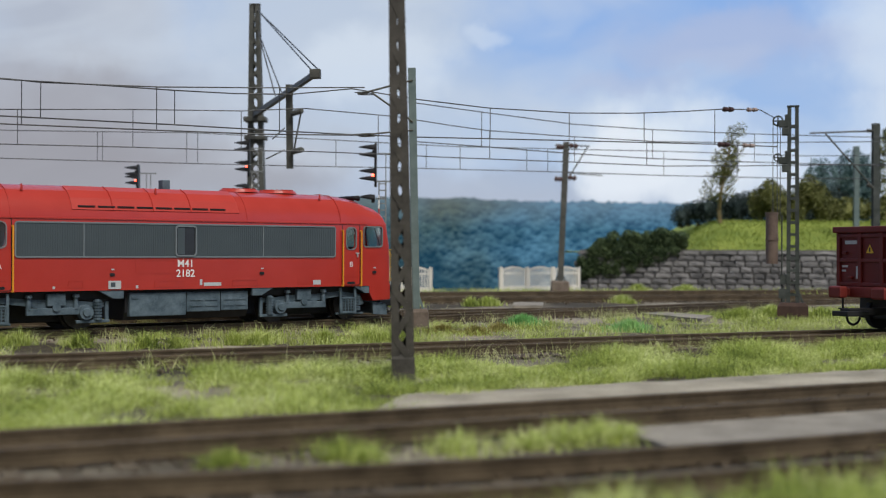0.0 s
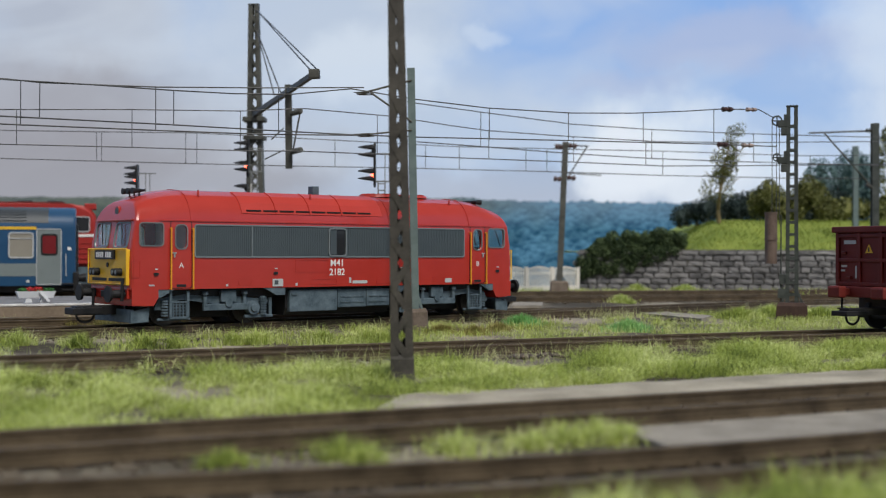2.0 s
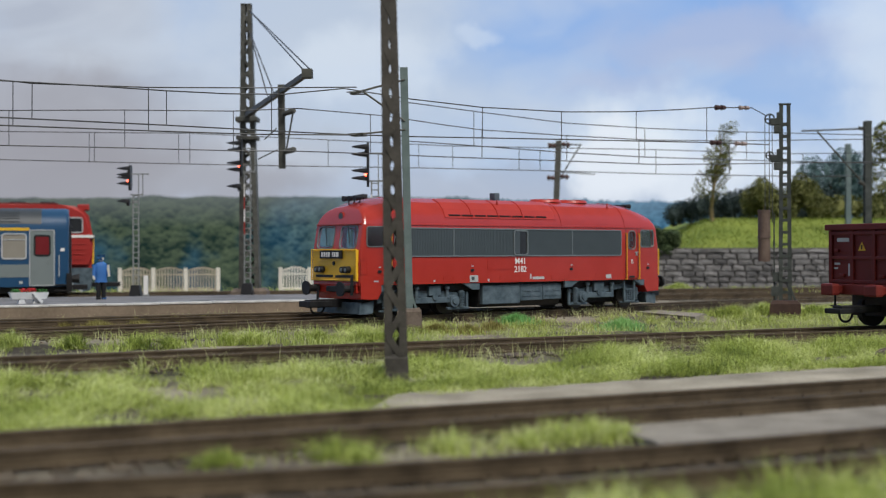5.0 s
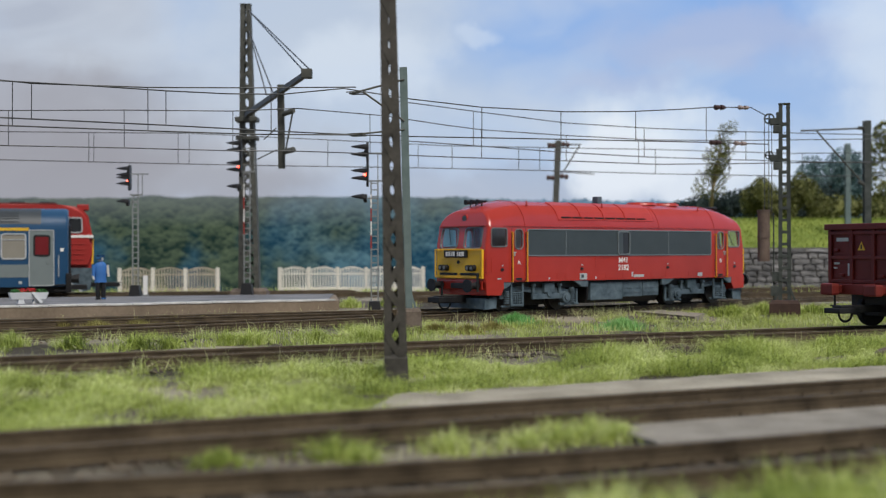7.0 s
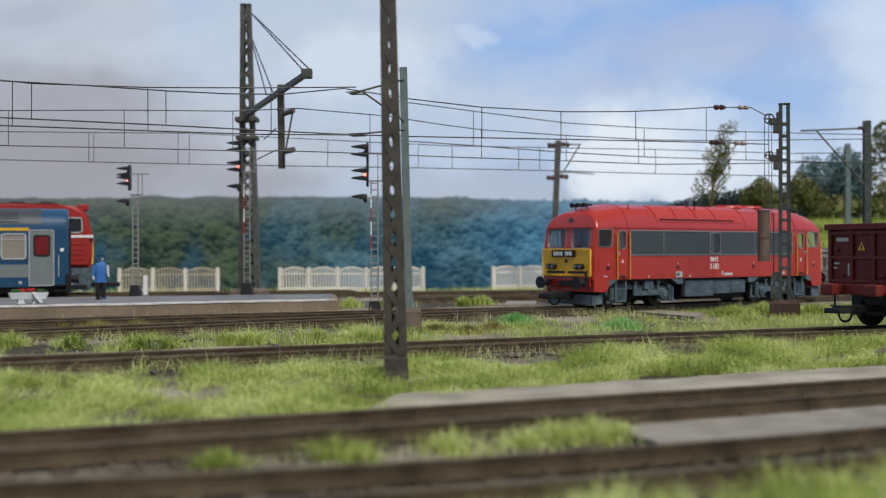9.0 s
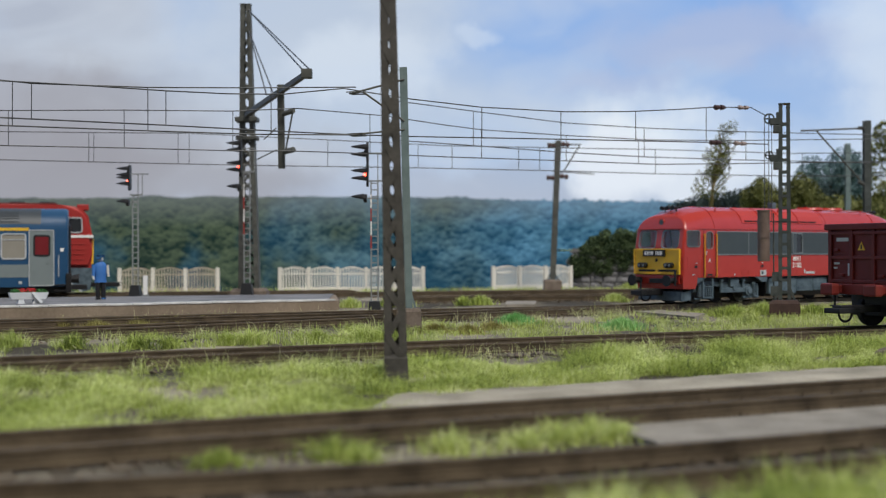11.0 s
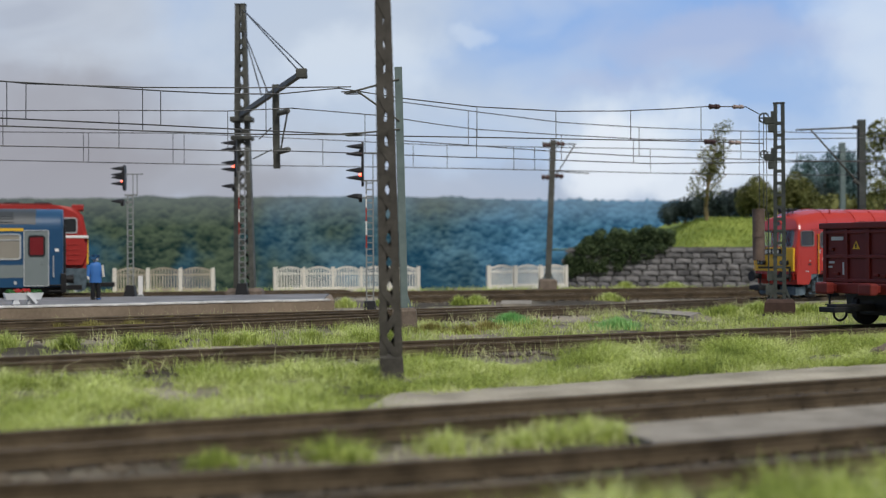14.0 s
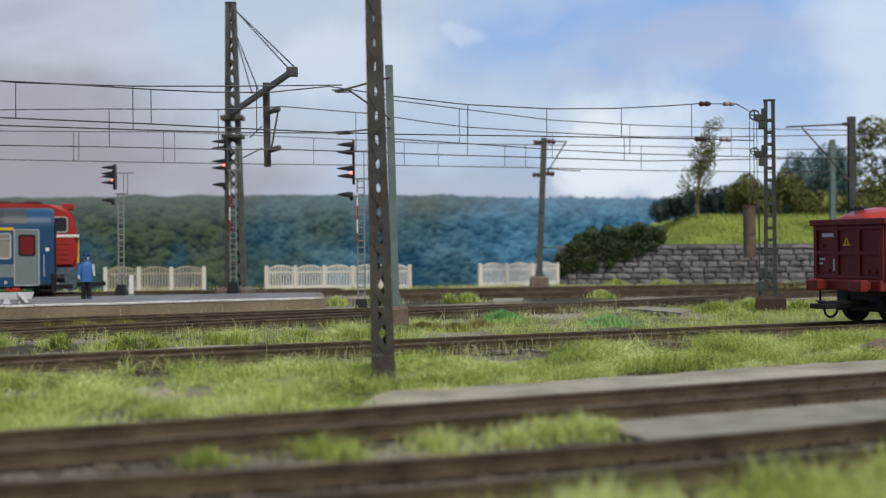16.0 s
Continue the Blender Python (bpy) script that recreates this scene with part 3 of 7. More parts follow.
def build_track(fn, x0, x1, label, mesh):
    track = thing("track", label, "railway track")
    rails = along(fn, x0, x1, 0.008)
    for off in (-8.6, 8.6):
        bm = B()
        rings = []
        for x, y, a in rails:
            nx, ny = -math.sin(a), math.cos(a)
            rings.append([(x / MM + nx * (off + p), y / MM + ny * (off + p), q) for p, q in rail_profile()])
        part("rail", loft(bm, rings), RAIL, track, "", smooth=40)
    bm = B()
    clips = along(fn, x0, x1, 0.0072)
    for x, y, a in clips:
        if mesh[0] is None:
            s = B()
            box(s, -1.25, 1.25, -14.5, 14.5, -4.2, -2.5, 0.2)
            first = part("sleeper", s, SLEEPER, track)
            mesh[0] = first
        else:
            first = again("sleeper", mesh[0], track)
        first.matrix_basis = pose(x, y, random.uniform(-0.00012, 0.00008), 0, 0, math.degrees(a) + random.uniform(-1, 1))
        for off in (-8.6, 8.6):
            for d in (-1.5, 1.5):
                c = Vector((x / MM, y / MM, -2.25)) + Vector((-math.sin(a), math.cos(a), 0)) * (off + d)
                e = Vector((math.cos(a), math.sin(a), 0)) * 0.55
                beam(bm, c - e, c + e, 0.7, 0.6)
    part("rail_fastening", bm, RAIL, track)
    return track


def build_tracks():
    mesh = [None]
    names = ("rusty railway track on grey sleepers close by a slab", "rusty railway track beside a sandy path",
             "rusty railway track with weeds along it", "rusty railway track used by the red diesel locomotive",
             "rusty railway track along the low platform", "rusty railway track before the stone wall",
             "rusty railway track behind the platform", "rusty railway siding behind the blue coach")
    for (fn, a, b), label in zip(LINES, names):
        build_track(fn, a, b, label, mesh)


def build_ballast():
    rng = np.random.default_rng(11)
    base, faces0 = ico_base(1)
    verts, faces = [], []
    for i, (fn, a, b) in enumerate(LINES[:6]):
        n = (2600, 3200, 5600, 5600, 3000, 2000)[i]
        lo, hi = max(a, (-0.09, -0.12, -0.17, -0.2, -0.23, -0.03)[i]), min(b, (0.11, 0.14, 0.2, 0.3, 0.06, 0.34)[i])
        for _ in range(n):
            x = rng.uniform(lo, hi)
            g = rng.normal(0, 0.011)
            if abs(g) > 0.026 or abs(abs(g) - 0.0086) < 0.0012:
                continue
            s = (fn(x + 1e-4) - fn(x - 1e-4)) / 2e-4
            c = 1 / math.sqrt(1 + s * s)
            px, py = x - s * c * g, fn(x) + c * g
            r = rng.uniform(0.0002, 0.00042) if i < 2 else rng.uniform(0.0003, 0.0006)
            v = base * (r * rng.uniform(0.7, 1.3, (len(base), 1))) * (1, 1, 0.7) + (px, py, -0.0028 + rng.uniform(-0.0001, 0.0003))
            k = len(verts)
            verts.extend(v.tolist())
            faces.extend([(p + k, q + k, w + k) for p, q, w in faces0])
    sheet("ballast", verts, faces, BALLAST, "loose brown-grey track ballast stones", "ballast")


# ---- platform and slabs ----
def prism(bm, pts, z0, z1):
    return loft(bm, [[(x, y, z) for x, y in pts] for z in (z0, z1)])


def build_platform():
    pf = thing("platform", "low station platform with brown edge and white line", "platform", kind="structure")
    a, b, c, d = (-500, 378.3), (-49.5, 608.5), (-58, 692), (-500, 557)
    part("platform_body", prism(B(), [a, b, c, d], -5, 1.2), PLATFORM_SIDE, pf)
    n = Vector((-0.455, 0.890, 0))
    e = Vector((b[0] - a[0], b[1] - a[1], 0)).normalized()
    part("platform_surface", prism(B(), [(a[0] + n.x * 7, a[1] + n.y * 7), (b[0] - e.x * 3 + n.x * 7, b[1] - e.y * 3 + n.y * 7), (c[0] - 1, c[1] - 1), (d[0], d[1])], 1.2, 1.75), PLATFORM_TOP, pf)
    # edge stones with worn white paint
    length = (Vector(b) - Vector(a)).length
    bm = B()
    box(bm, 0, 11.7, 0, 7, 0, 0.8, 0.12)
    first = None
    k = 0
    while (k + 1) * 12 < length:
        p = Vector((a[0], a[1], 1.2)) + e * (12 * k) - n * 0.3
        if first is None:
            first = part("edge_stone", bm, WHITE_EDGE, pf)
        o = first if k == 0 else again("edge_stone", first, pf)
        o.matrix_basis = pose(p.x * MM, p.y * MM, (p.z + random.uniform(-0.1, 0.1)) * MM, 0, 0, math.degrees(math.atan2(e.y, e.x)))
        k += 1


def build_slabs():
    """Concrete crossing slabs between and beside the tracks."""
    def slab(name, label, pts, z0, z1):
        o = part(name, prism(B(), pts, z0, z1), SLAB, None, label)
        tagged(o, "", "slab", "crossing slabs")
    def strip(fn_a, off_a, fn_b, off_b, x0, x1, shrink=0):
        out = []
        for fn, off, xs in ((fn_a, off_a, (x0, (x0 + x1) / 2, x1)), (fn_b, off_b, (x1 + shrink, (x0 + x1) / 2, x0 + shrink))):
            for x in xs:
                out.append((x / MM, fn(x) / MM + off))
        return out
    slab("path_slab", "pale concrete path slab lying between two tracks", strip(line_1, 11.5, line_2, -13, 0.033, 0.16, -0.008), -5, -2.1)
    slab("crossing_slab", "small weathered concrete slab beside the far track", [(31, 640), (46, 640), (50, 684), (34, 684)], -5, -2.0)
    slab("crossing_slab", "weathered concrete slab in the grass by the tracks", [(84, 562), (97, 573), (111, 541), (101, 514)], -5, -1.9)
    slab("crossing_slab", "narrow pale plank lying between two tracks", [(-84, 473), (-50, 494), (-49, 499), (-84, 478)], -5, -1.6)
    slab("crossing_slab", "long pale concrete slab behind the tall mast", [(168, 640), (260, 640), (268, 662), (165, 660)], -5, -1.8)


# ---- masts ----
def lattice_mast(label, at, height, w0, w1, depth0, depth1, steps, material, foot, foot_mat, rz=0, lean=(0, 0), zigzag=True, group="lattice masts", bar=0.9, ch=1.0):
    m = thing("lattice_mast", label, "mast", at, rz, group)
    m.matrix_basis = pose(at[0] * MM, at[1] * MM, at[2] * MM, lean[1], lean[0], rz)
    fw, fd, fh = foot
    bm = B()
    loft(bm, [[(sx * fw / 2 * k, sy * fd / 2 * k, z) for sx, sy in ((-1, -1), (1, -1), (1, 1), (-1, 1))] for z, k in ((-2, 1.05), (fh * 0.8, 1.0), (fh, 0.8))])
    part("footing", bm, foot_mat, m)
    z0 = fh * 0.5
    for sx in (-1, 1):
        bm = B()
        def sec(z, w, d):
            c = ch
            x = sx * w / 2
            i = x - sx * c
            o = [(x, -d / 2), (x, d / 2), (i, d / 2), (i, d / 2 - 0.25), (x - sx * 0.3, d / 2 - 0.25), (x - sx * 0.3, -d / 2 + 0.25), (i, -d / 2 + 0.25), (i, -d / 2)]
            return [(p, q, z) for p, q in o]
        loft(bm, [sec(z0, w0, depth0), sec(height, w1, depth1)])
        part("channel", bm, material, m)
    def width(f):
        return w0 + (w1 - w0) * f, depth0 + (depth1 - depth0) * f
    for k in range(steps):
        f0, f1 = (k + 0.25) / steps, (k + 1.25) / steps
        if f1 > 1:
            break
        for sy in (-1, 1):
            bm = B()
            (wa, da), (wb, db) = width(f0), width(f1)
            za, zb = z0 + (height - z0) * f0, z0 + (height - z0) * f1
            s = 1 if (k + (sy > 0)) % 2 else -1
            if zigzag:
                pa, pb = (-s * wa / 2 * 0.7, sy * da / 2, za), (s * wb / 2 * 0.7, sy * db / 2, zb)
                d = Vector(pb) - Vector(pa)
                side = Vector((d.z, 0, -d.x)).normalized() * bar / 2
                t = Vector((0, 0.15 * sy, 0))
                vs = [bm.verts.new(Vector(p) + q + r) for r in (-t, t) for p, q in ((pa, -side), (pa, side), (pb, side), (pb, -side))]
                for f in ((0, 1, 2, 3), (7, 6, 5, 4), (0, 4, 5, 1), (1, 5, 6, 2), (2, 6, 7, 3), (3, 7, 4, 0)):
                    bm.faces.new([vs[i] for i in f])
            else:
                box(bm, -wa / 2 * 0.95, wa / 2 * 0.95, sy * da / 2 - 0.15, sy * da / 2 + 0.15, za, za + bar)
            part("lacing_bar", bm, material, m)
    bm = B()
    box(bm, -w1 / 2 - 0.2, w1 / 2 + 0.2, -depth1 / 2 - 0.2, depth1 / 2 + 0.2, height, height + 0.5)
    part("cap", bm, material, m)
    return m


def section_mast(label, at, height, w, material, foot, lean=(0, 0), rz=0, foot_mat=None):
    m = thing("steel_mast", label, "mast", at, rz, "steel section masts")
    m.matrix_basis = pose(at[0] * MM, at[1] * MM, at[2] * MM, lean[1], lean[0], rz)
    bm = B()
    h = w / 2
    pts = [(-h, -h), (h, -h), (h, -h * 0.6), (h * 0.25, -h * 0.6), (h * 0.25, h * 0.6), (h, h * 0.6), (h, h), (-h, h), (-h, h * 0.6), (-h * 0.25, h * 0.6), (-h * 0.25, -h * 0.6), (-h, -h * 0.6)]
    loft(bm, [[(p, q, z) for p, q in pts] for z in (0, height)])
    part("post", bm, material, m)
    bm = B()
    fw, fh = foot
    loft(bm, [[(sx * fw / 2 * k, sy * fw / 2 * k, z) for sx, sy in ((-1, -1), (1, -1), (1, 1), (-1, 1))] for z, k in ((-2, 1.05), (fh * 0.85, 1.0), (fh, 0.85))])
    part("footing", bm, foot_mat or CONCRETE_BROWN, m)
    for sx in (-1, 1):
        part("gusset", beam(B(), (sx * w * 0.9, -h * 0.6, fh), (sx * h * 0.8, -h * 0.6, fh + 4.5), 0.6, 0.8), material, m)
    return m


def insulator(bm, a, b, r, n=5):
    a, b = Vector(a), Vector(b)
    rod(bm, a, b, r * 0.55, n=8)
    for k in range(n):
        p = a.lerp(b, (k + 0.5) / n)
        d = (b - a) / n * 0.3
        rod(bm, p - d, p + d, r, r * 0.8, n=10)
    return bm


def build_masts():
    lattice_mast("tall dark brown lattice mast standing in the grass", (-10.3, 280.8, GZ), 104, 5.1, 3.1, 4.4, 2.8, 19, MAST_NEAR, (5.2, 4.8, 6), MAST_NEAR, lean=(-1.15, 0), bar=1.5, ch=1.75, rz=2)
    gm = section_mast("grey-green steel catenary mast on a brown footing", (-12.2, 462, GZ), 94.5, 2.7, MAST_GREEN, (8.6, 7.6), lean=(-1.2, 0))
    # swivel cantilever towards the wire
    part("top_tube", rod(B(), (0.2, -1.4, 90), (-17.5, -3, 85.5), 0.36), MAST, gm)
    part("strut", rod(B(), (0, -1.4, 75), (-14.5, -3, 85.6), 0.36), MAST, gm)
    part("registration_tube", rod(B(), (0, -1.4, 72.0), (-19, -3, 70.4), 0.32), MAST, gm)
    bm = B()
    for y, z in ((86, 85.2), (71, 70.2)):
        for k in range(3):
            rod(bm, (-20.6 + k * 0.9, -3 + 0.4 * (k - 1), z + 0.5 - 0.4 * k), (-15.0 + k * 0.7, -3 + 0.3 * (k - 1), z + 0.7 - 0.5 * k), 0.2)
        insulator(bm, (-19.5, -3, z), (-16, -3, z + 0.3), 0.5)
    part("clamp", bm, MAST, gm)

    lm = lattice_mast("very tall grey lattice mast behind the platform with a long arm", (-106.5, 705, GZ), 164, 11.5, 5.6, 8, 4.5, 26, MAST, (20, 14, 8), CONCRETE_BROWN, lean=(-0.65, 0), bar=1.5, ch=2.5)
    # arm reaches over the tracks; local axes are the world's
    root, tip = Vector((0, -3, 103.3)), Vector((52.2, -183, 100.2))
    part("arm", beam(B(), root, tip, 2.4, 2.6, 2.0, 2.0), MAST, lm)
    part("arm_head", box(B(), tip.x - 2.2, tip.x + 2.2, tip.y - 2, tip.y + 2, tip.z - 2.0, tip.z + 1.8, 0.3), MAST, lm)
    part("collar", box(B(), -6, 6, -6, 5, 99.5, 102.0, 0.3), MAST, lm)
    part("collar", box(B(), -5.8, 5.8, -5.6, 5, 89.5, 91.5, 0.3), MAST, lm)
    top = Vector((1.6, -2, 161))
    for dx in (-1.6, 1.4):
        part("tie_wire", rod(B(), top, tip + Vector((dx, 2, 1.5)), 0.33, n=6), WIRE, lm)
    mid = root.lerp(tip, 0.47)
    for dx in (-1.8, 1.8):
        part("tie_wire", rod(B(), top - Vector((0, 0, 11)), mid + Vector((dx, 0, 1.5)), 0.33, n=6), WIRE, lm)
    hang = root.lerp(tip, 0.64)
    part("hanging_post", beam(B(), hang + Vector((0, 0, 3)), hang - Vector((0, 0, 35.5)), 3.0, 2.4), MAST, lm)
    bm = B()
    for z in (-10.5, -28):
        insulator(bm, hang + Vector((1.5, -2, z)), hang + Vector((6.8, -8, z + 0.6)), 1.35)
    rod(bm, hang + Vector((6.0, -7, -11)), hang + Vector((2.0, -2, -28)), 0.4)
    rod(bm, hang + Vector((-8, 0, -22)), hang + Vector((-2, -2, -17)), 0.3)
    rod(bm, hang + Vector((-11, 0, -31)), hang + Vector((-2, -2, -27)), 0.3)
    part("wire_holder", bm, MAST, lm)

    rm = lattice_mast("grey lattice tension mast on a red-brown footing", (144.5, 541, GZ), 89.8, 5.4, 4.6, 4.0, 3.4, 17, MAST_DARK, (12.5, 11, 7.2), FOOT_RED, rz=-15, zigzag=False, bar=1.2, ch=1.6)
    for z, s in ((84.0, 1.0), (68.5, 0.8)):
        bm = B()
        t = 14
        o = [(-6.2 + 2.3 * s * math.cos(2 * math.pi * k / t), z + 2.3 * s * math.sin(2 * math.pi * k / t)) for k in range(t)]
        i = [(-6.2 + 1.7 * s * math.cos(2 * math.pi * k / t), z + 1.7 * s * math.sin(2 * math.pi * k / t)) for k in range(t)]
        loft(bm, [[(p, y, q) for p, q in pts] for pts, y in ((o, -0.6), (o, 0.6), (i, 0.6), (i, -0.6), (o, -0.6))], caps=False)
        rod(bm, (-8, 0, z), (-4.4, 0, z), 0.3)
        rod(bm, (-6.2, 0, z - 1.8 * s), (-6.2, 0, z + 1.8 * s), 0.3)
        part("pulley_wheel", bm, MAST_DARK, rm)
        part("bracket", box(B(), -6, -1.5, -1.6, 1.6, z - 2.8, z + 0.2, 0.3), MAST_DARK, rm)
        part("bracket", box(B(), -4.6, -1.5, -2.0, 2.0, z - 6.2, z - 3.0, 0.4), MAST_DARK, rm)
        part("bracket", box(B(), -3.4, -1.5, -1.6, 1.6, z - 1.0, z + 2.6, 0.3), MAST_DARK, rm)
    bm = B()
    for x in (-8.2, -6.4, -5.2):
        rod(bm, (x, -0.4, 84), (x, -0.4, 40), 0.16, n=5)
    part("rope", bm, WIRE, rm)
    bm = B()
    rod(bm, (-8.6, -0.4, 23.5), (-8.6, -0.4, 45), 2.55, n=20)
    for z in (33.5, 44.6):
        rod(bm, (-8.6, -0.4, z), (-8.6, -0.4, z + 0.7), 2.8, n=20)
    part("tension_weight", bm, WEIGHT, rm, "brown cylindrical tension weight", smooth=40)
    bm = B()
    rod(bm, (-4.5, -0.6, 6), (-4.5, -0.6, 44), 0.35, n=6)
    box(bm, -5.2, -1.8, -1.6, 0.4, 15, 19)
    box(bm, -5.8, -2, -2.0, -0.4, 9, 13)
    part("guide_rod", bm, MAST_DARK, rm)
    for sx in (-1, 1):
        for sy in (-1, 1):
            part("gusset", beam(B(), (sx * 4.2, sy * 2, 6.8), (sx * 2.2, sy * 2, 12), 0.5, 0.9), MAST_DARK, rm)

    fm = section_mast("slim grey mast with insulators before the fence", (77, 902, GZ), 106, 3.9, MAST, (12, 8), lean=(2.4, 0))
    for z in (102, 79.5):
        part("insulator", insulator(B(), (-7.5, -2, z), (-2, -2, z), 2.0, 2), INSULATOR, fm)
        part("insulator", insulator(B(), (2, -2, z + 1.5), (8, -2, z + 1.0), 2.0, 2), INSULATOR, fm)
    part("strut", rod(B(), (2, -2, 80), (15, -2, 103), 0.45), MAST, fm)
    part("top_tube", rod(B(), (-8, -2, 103.5), (16, -2, 103.5), 0.45), MAST, fm)
    part("registration_tube", rod(B(), (2, -2, 84), (26, -4, 83.2), 0.4), MAST, fm)

    xm = section_mast("grey-green steel mast behind the open wagon", (247, 745, GZ), 103.5, 3.9, MAST_DARK, (13, 9))
    part("top_tube", rod(B(), (-2, -2, 99), (-40, -6, 97.2), 0.5), MAST, xm)
    part("strut", rod(B(), (-2, -2, 66), (-31, -6, 97), 0.5), MAST, xm)
    part("insulator", insulator(B(), (-6, -3, 99), (-2, -2, 99), 1.2, 3), MAST, xm)
    part("insulator", insulator(B(), (-6, -3, 68), (-2, -2, 66), 1.2, 3), MAST, xm)
    section_mast("thin pale mast far behind the wagon", (317, 1002, 20), 88, 3.9, MAST_GREEN, (12, 8))


# ---- overhead wires: points x, y, z in millimetres ----
def wire_span(label, carrier, contact, droppers):
    w = thing("overhead_wire", label, "overhead wire", group="overhead wires")
    for name, pts, r in (("messenger_wire", carrier, 0.24), ("contact_wire", contact, 0.26)):
        rings = []
        for p in pts:
            rings.append([(p[0], p[1] + r * math.cos(k * math.pi / 3), p[2] + r * math.sin(k * math.pi / 3)) for k in range(6)])
        part(name, loft(B(), rings), WIRE, w)
    def on(pts, x):
        for a, b in zip(pts, pts[1:]):
            if a[0] <= x <= b[0]:
                return Vector(a).lerp(Vector(b), (x - a[0]) / (b[0] - a[0]))
    for x in droppers:
        a, b = on(carrier, x), on(contact, x)
        if a and b:
            part("dropper", rod(B(), a, b, 0.17, n=5), WIRE, w)
    return w


def build_path():
    """The bare sandy strip on the far side of the second track."""
    verts, faces = [], []
    n, m = 120, 10
    for i in range(n + 1):
        x = -0.014 + 0.434 * i / n
        s = (line_2(x + 1e-4) - line_2(x - 1e-4)) / 2e-4
        c = 1 / math.sqrt(1 + s * s)
        wide = 0.050 * min(1, max(0.22, (x + 0.018) / 0.03)) + 0.004 * noise.noise((x * 40, 3, 0))
        for k in range(m + 1):
            g = 0.0112 + (wide - 0.0112) * k / m
            lift = 0.0009 * math.sin(math.pi * k / m) + 0.0003 * noise.noise((x * 160, k * 0.7, 1))
            verts.append((x - s * c * g, line_2(x) + c * g, -0.0026 + lift - (0.0012 if k in (0, m) else 0)))
    for i in range(n):
        for k in range(m):
            a = i * (m + 1) + k
            faces.append((a, a + m + 1, a + m + 2, a + 1))
    sheet("path", verts, faces, SAND, "bare pale sandy path along the track", "path", "structure", True)


def build_wires():
    wire_span("thin grey overhead wire over the middle tracks",
        [(-146.0, 392.0, 78.1), (-137.7, 398.0, 78.2), (-129.6, 403.8, 77.9), (-97.7, 424.4, 79.2), (-65.3, 443.3, 81.4), (-31.0, 459.0, 83.6)],
        [(-146.1, 392.0, 64.1), (-137.8, 398.0, 64.1), (-97.8, 424.4, 64.8), (-65.3, 443.3, 65.3), (-31.6, 458.7, 66.4)], [-134.6, -97.8, -59.8])
    s = wire_span("thin grey overhead wire ending at the tension mast",
        [(-142.3, 382.0, 76.6), (-134.6, 389.0, 76.8), (-112.2, 407.5, 77.6), (-91.3, 423.2, 77.9), (-73.7, 435.4, 78.4), (-56.0, 447.0, 79.6), (-35.6, 459.5, 83.2),
         (-12.2, 472.1, 80.9), (14.3, 485.6, 79.3), (48.0, 501.7, 79.2), (74.1, 513.5, 80.5), (96.3, 523.2, 82.4), (111.5, 529.7, 84.0), (129.5, 537.3, 84.7), (136.5, 540.0, 81.5)],
        [(-142.3, 382.0, 65.4), (-134.6, 389.0, 65.6), (-92.1, 422.6, 66.5), (-59.6, 444.6, 66.6), (-35.6, 459.5, 66.7), (-12.2, 472.1, 67.0), (48.0, 501.7, 68.4), (108.9, 528.6, 69.4), (137.6, 539.8, 69.4)],
        [-127.0, -91.5, 14.9, 46.3, 77.7, 108.9])
    for a, b in (((112.5, 530.1, 84.0), (117.5, 532.3, 84.2)), ((123.5, 534.8, 84.4), (128.5, 536.9, 84.6)), ((110.4, 529.2, 69.4), (115.4, 531.1, 69.4)), ((121.5, 533.5, 69.4), (127.0, 535.7, 69.4))):
        if a[0] < 113:
            part("insulator", insulator(B(), a, b, 1.15, 2), INSULATOR, s)
        else:
            part("insulator", insulator(B(), a, b, 0.95, 2), INSULATOR_PALE, s)
    wire_span("thin grey overhead wire held by the long arm",
        [(-186.3, 500.0, 80.0), (-127.8, 513.6, 81.6), (-86.3, 522.9, 82.1), (-60.3, 528.5, 83.8), (-25.1, 548.6, 82.8), (0.1, 562.0, 80.2), (16.8, 570.6, 78.8), (56.4, 590.0, 77.9),
         (98.5, 608.5, 77.3), (143.0, 626.9, 78.5), (228.7, 659.9, 82.1), (256.4, 670.0, 83.2)],
        [(-186.3, 500.0, 66.6), (-174.1, 502.9, 66.6), (-127.9, 513.6, 66.4), (-86.3, 522.9, 65.9), (-60.4, 528.5, 66.1), (-25.1, 548.6, 66.3), (0.1, 562.0, 66.1), (56.4, 590.0, 66.2),
         (101.4, 609.7, 65.8), (143.0, 626.9, 67.2), (228.6, 659.9, 70.4), (256.4, 670.0, 71.4)], [-171.0, -127.9, -85.8, -31.0, 17.3, 57.0, 92.7, 140.0])
    wire_span("thin grey overhead wire of the far track",
        [(-223.6, 600.0, 81.8), (-208.6, 602.7, 81.5), (-168.0, 609.8, 81.6), (-123.7, 617.4, 81.9), (-57.0, 633.8, 79.9), (0.1, 656.2, 78.8), (60.4, 678.4, 79.3), (116.3, 699.7, 80.0), (198.5, 729.2, 79.9), (290.9, 760.0, 82.7)],
        [(-223.6, 600.0, 68.6), (-208.6, 602.7, 68.2), (-131.6, 616.1, 67.1), (-78.3, 625.0, 66.5), (-18.3, 649.2, 67.1), (65.0, 680.0, 67.1), (116.3, 699.7, 66.7), (198.5, 729.2, 67.0), (290.8, 760.0, 68.6)],
        [-168.7, -166.4, -127.6, -122.4, -57.0, -12.5, 4.8, 39.8, 51.1, 116.3, 160.1, 205.7])
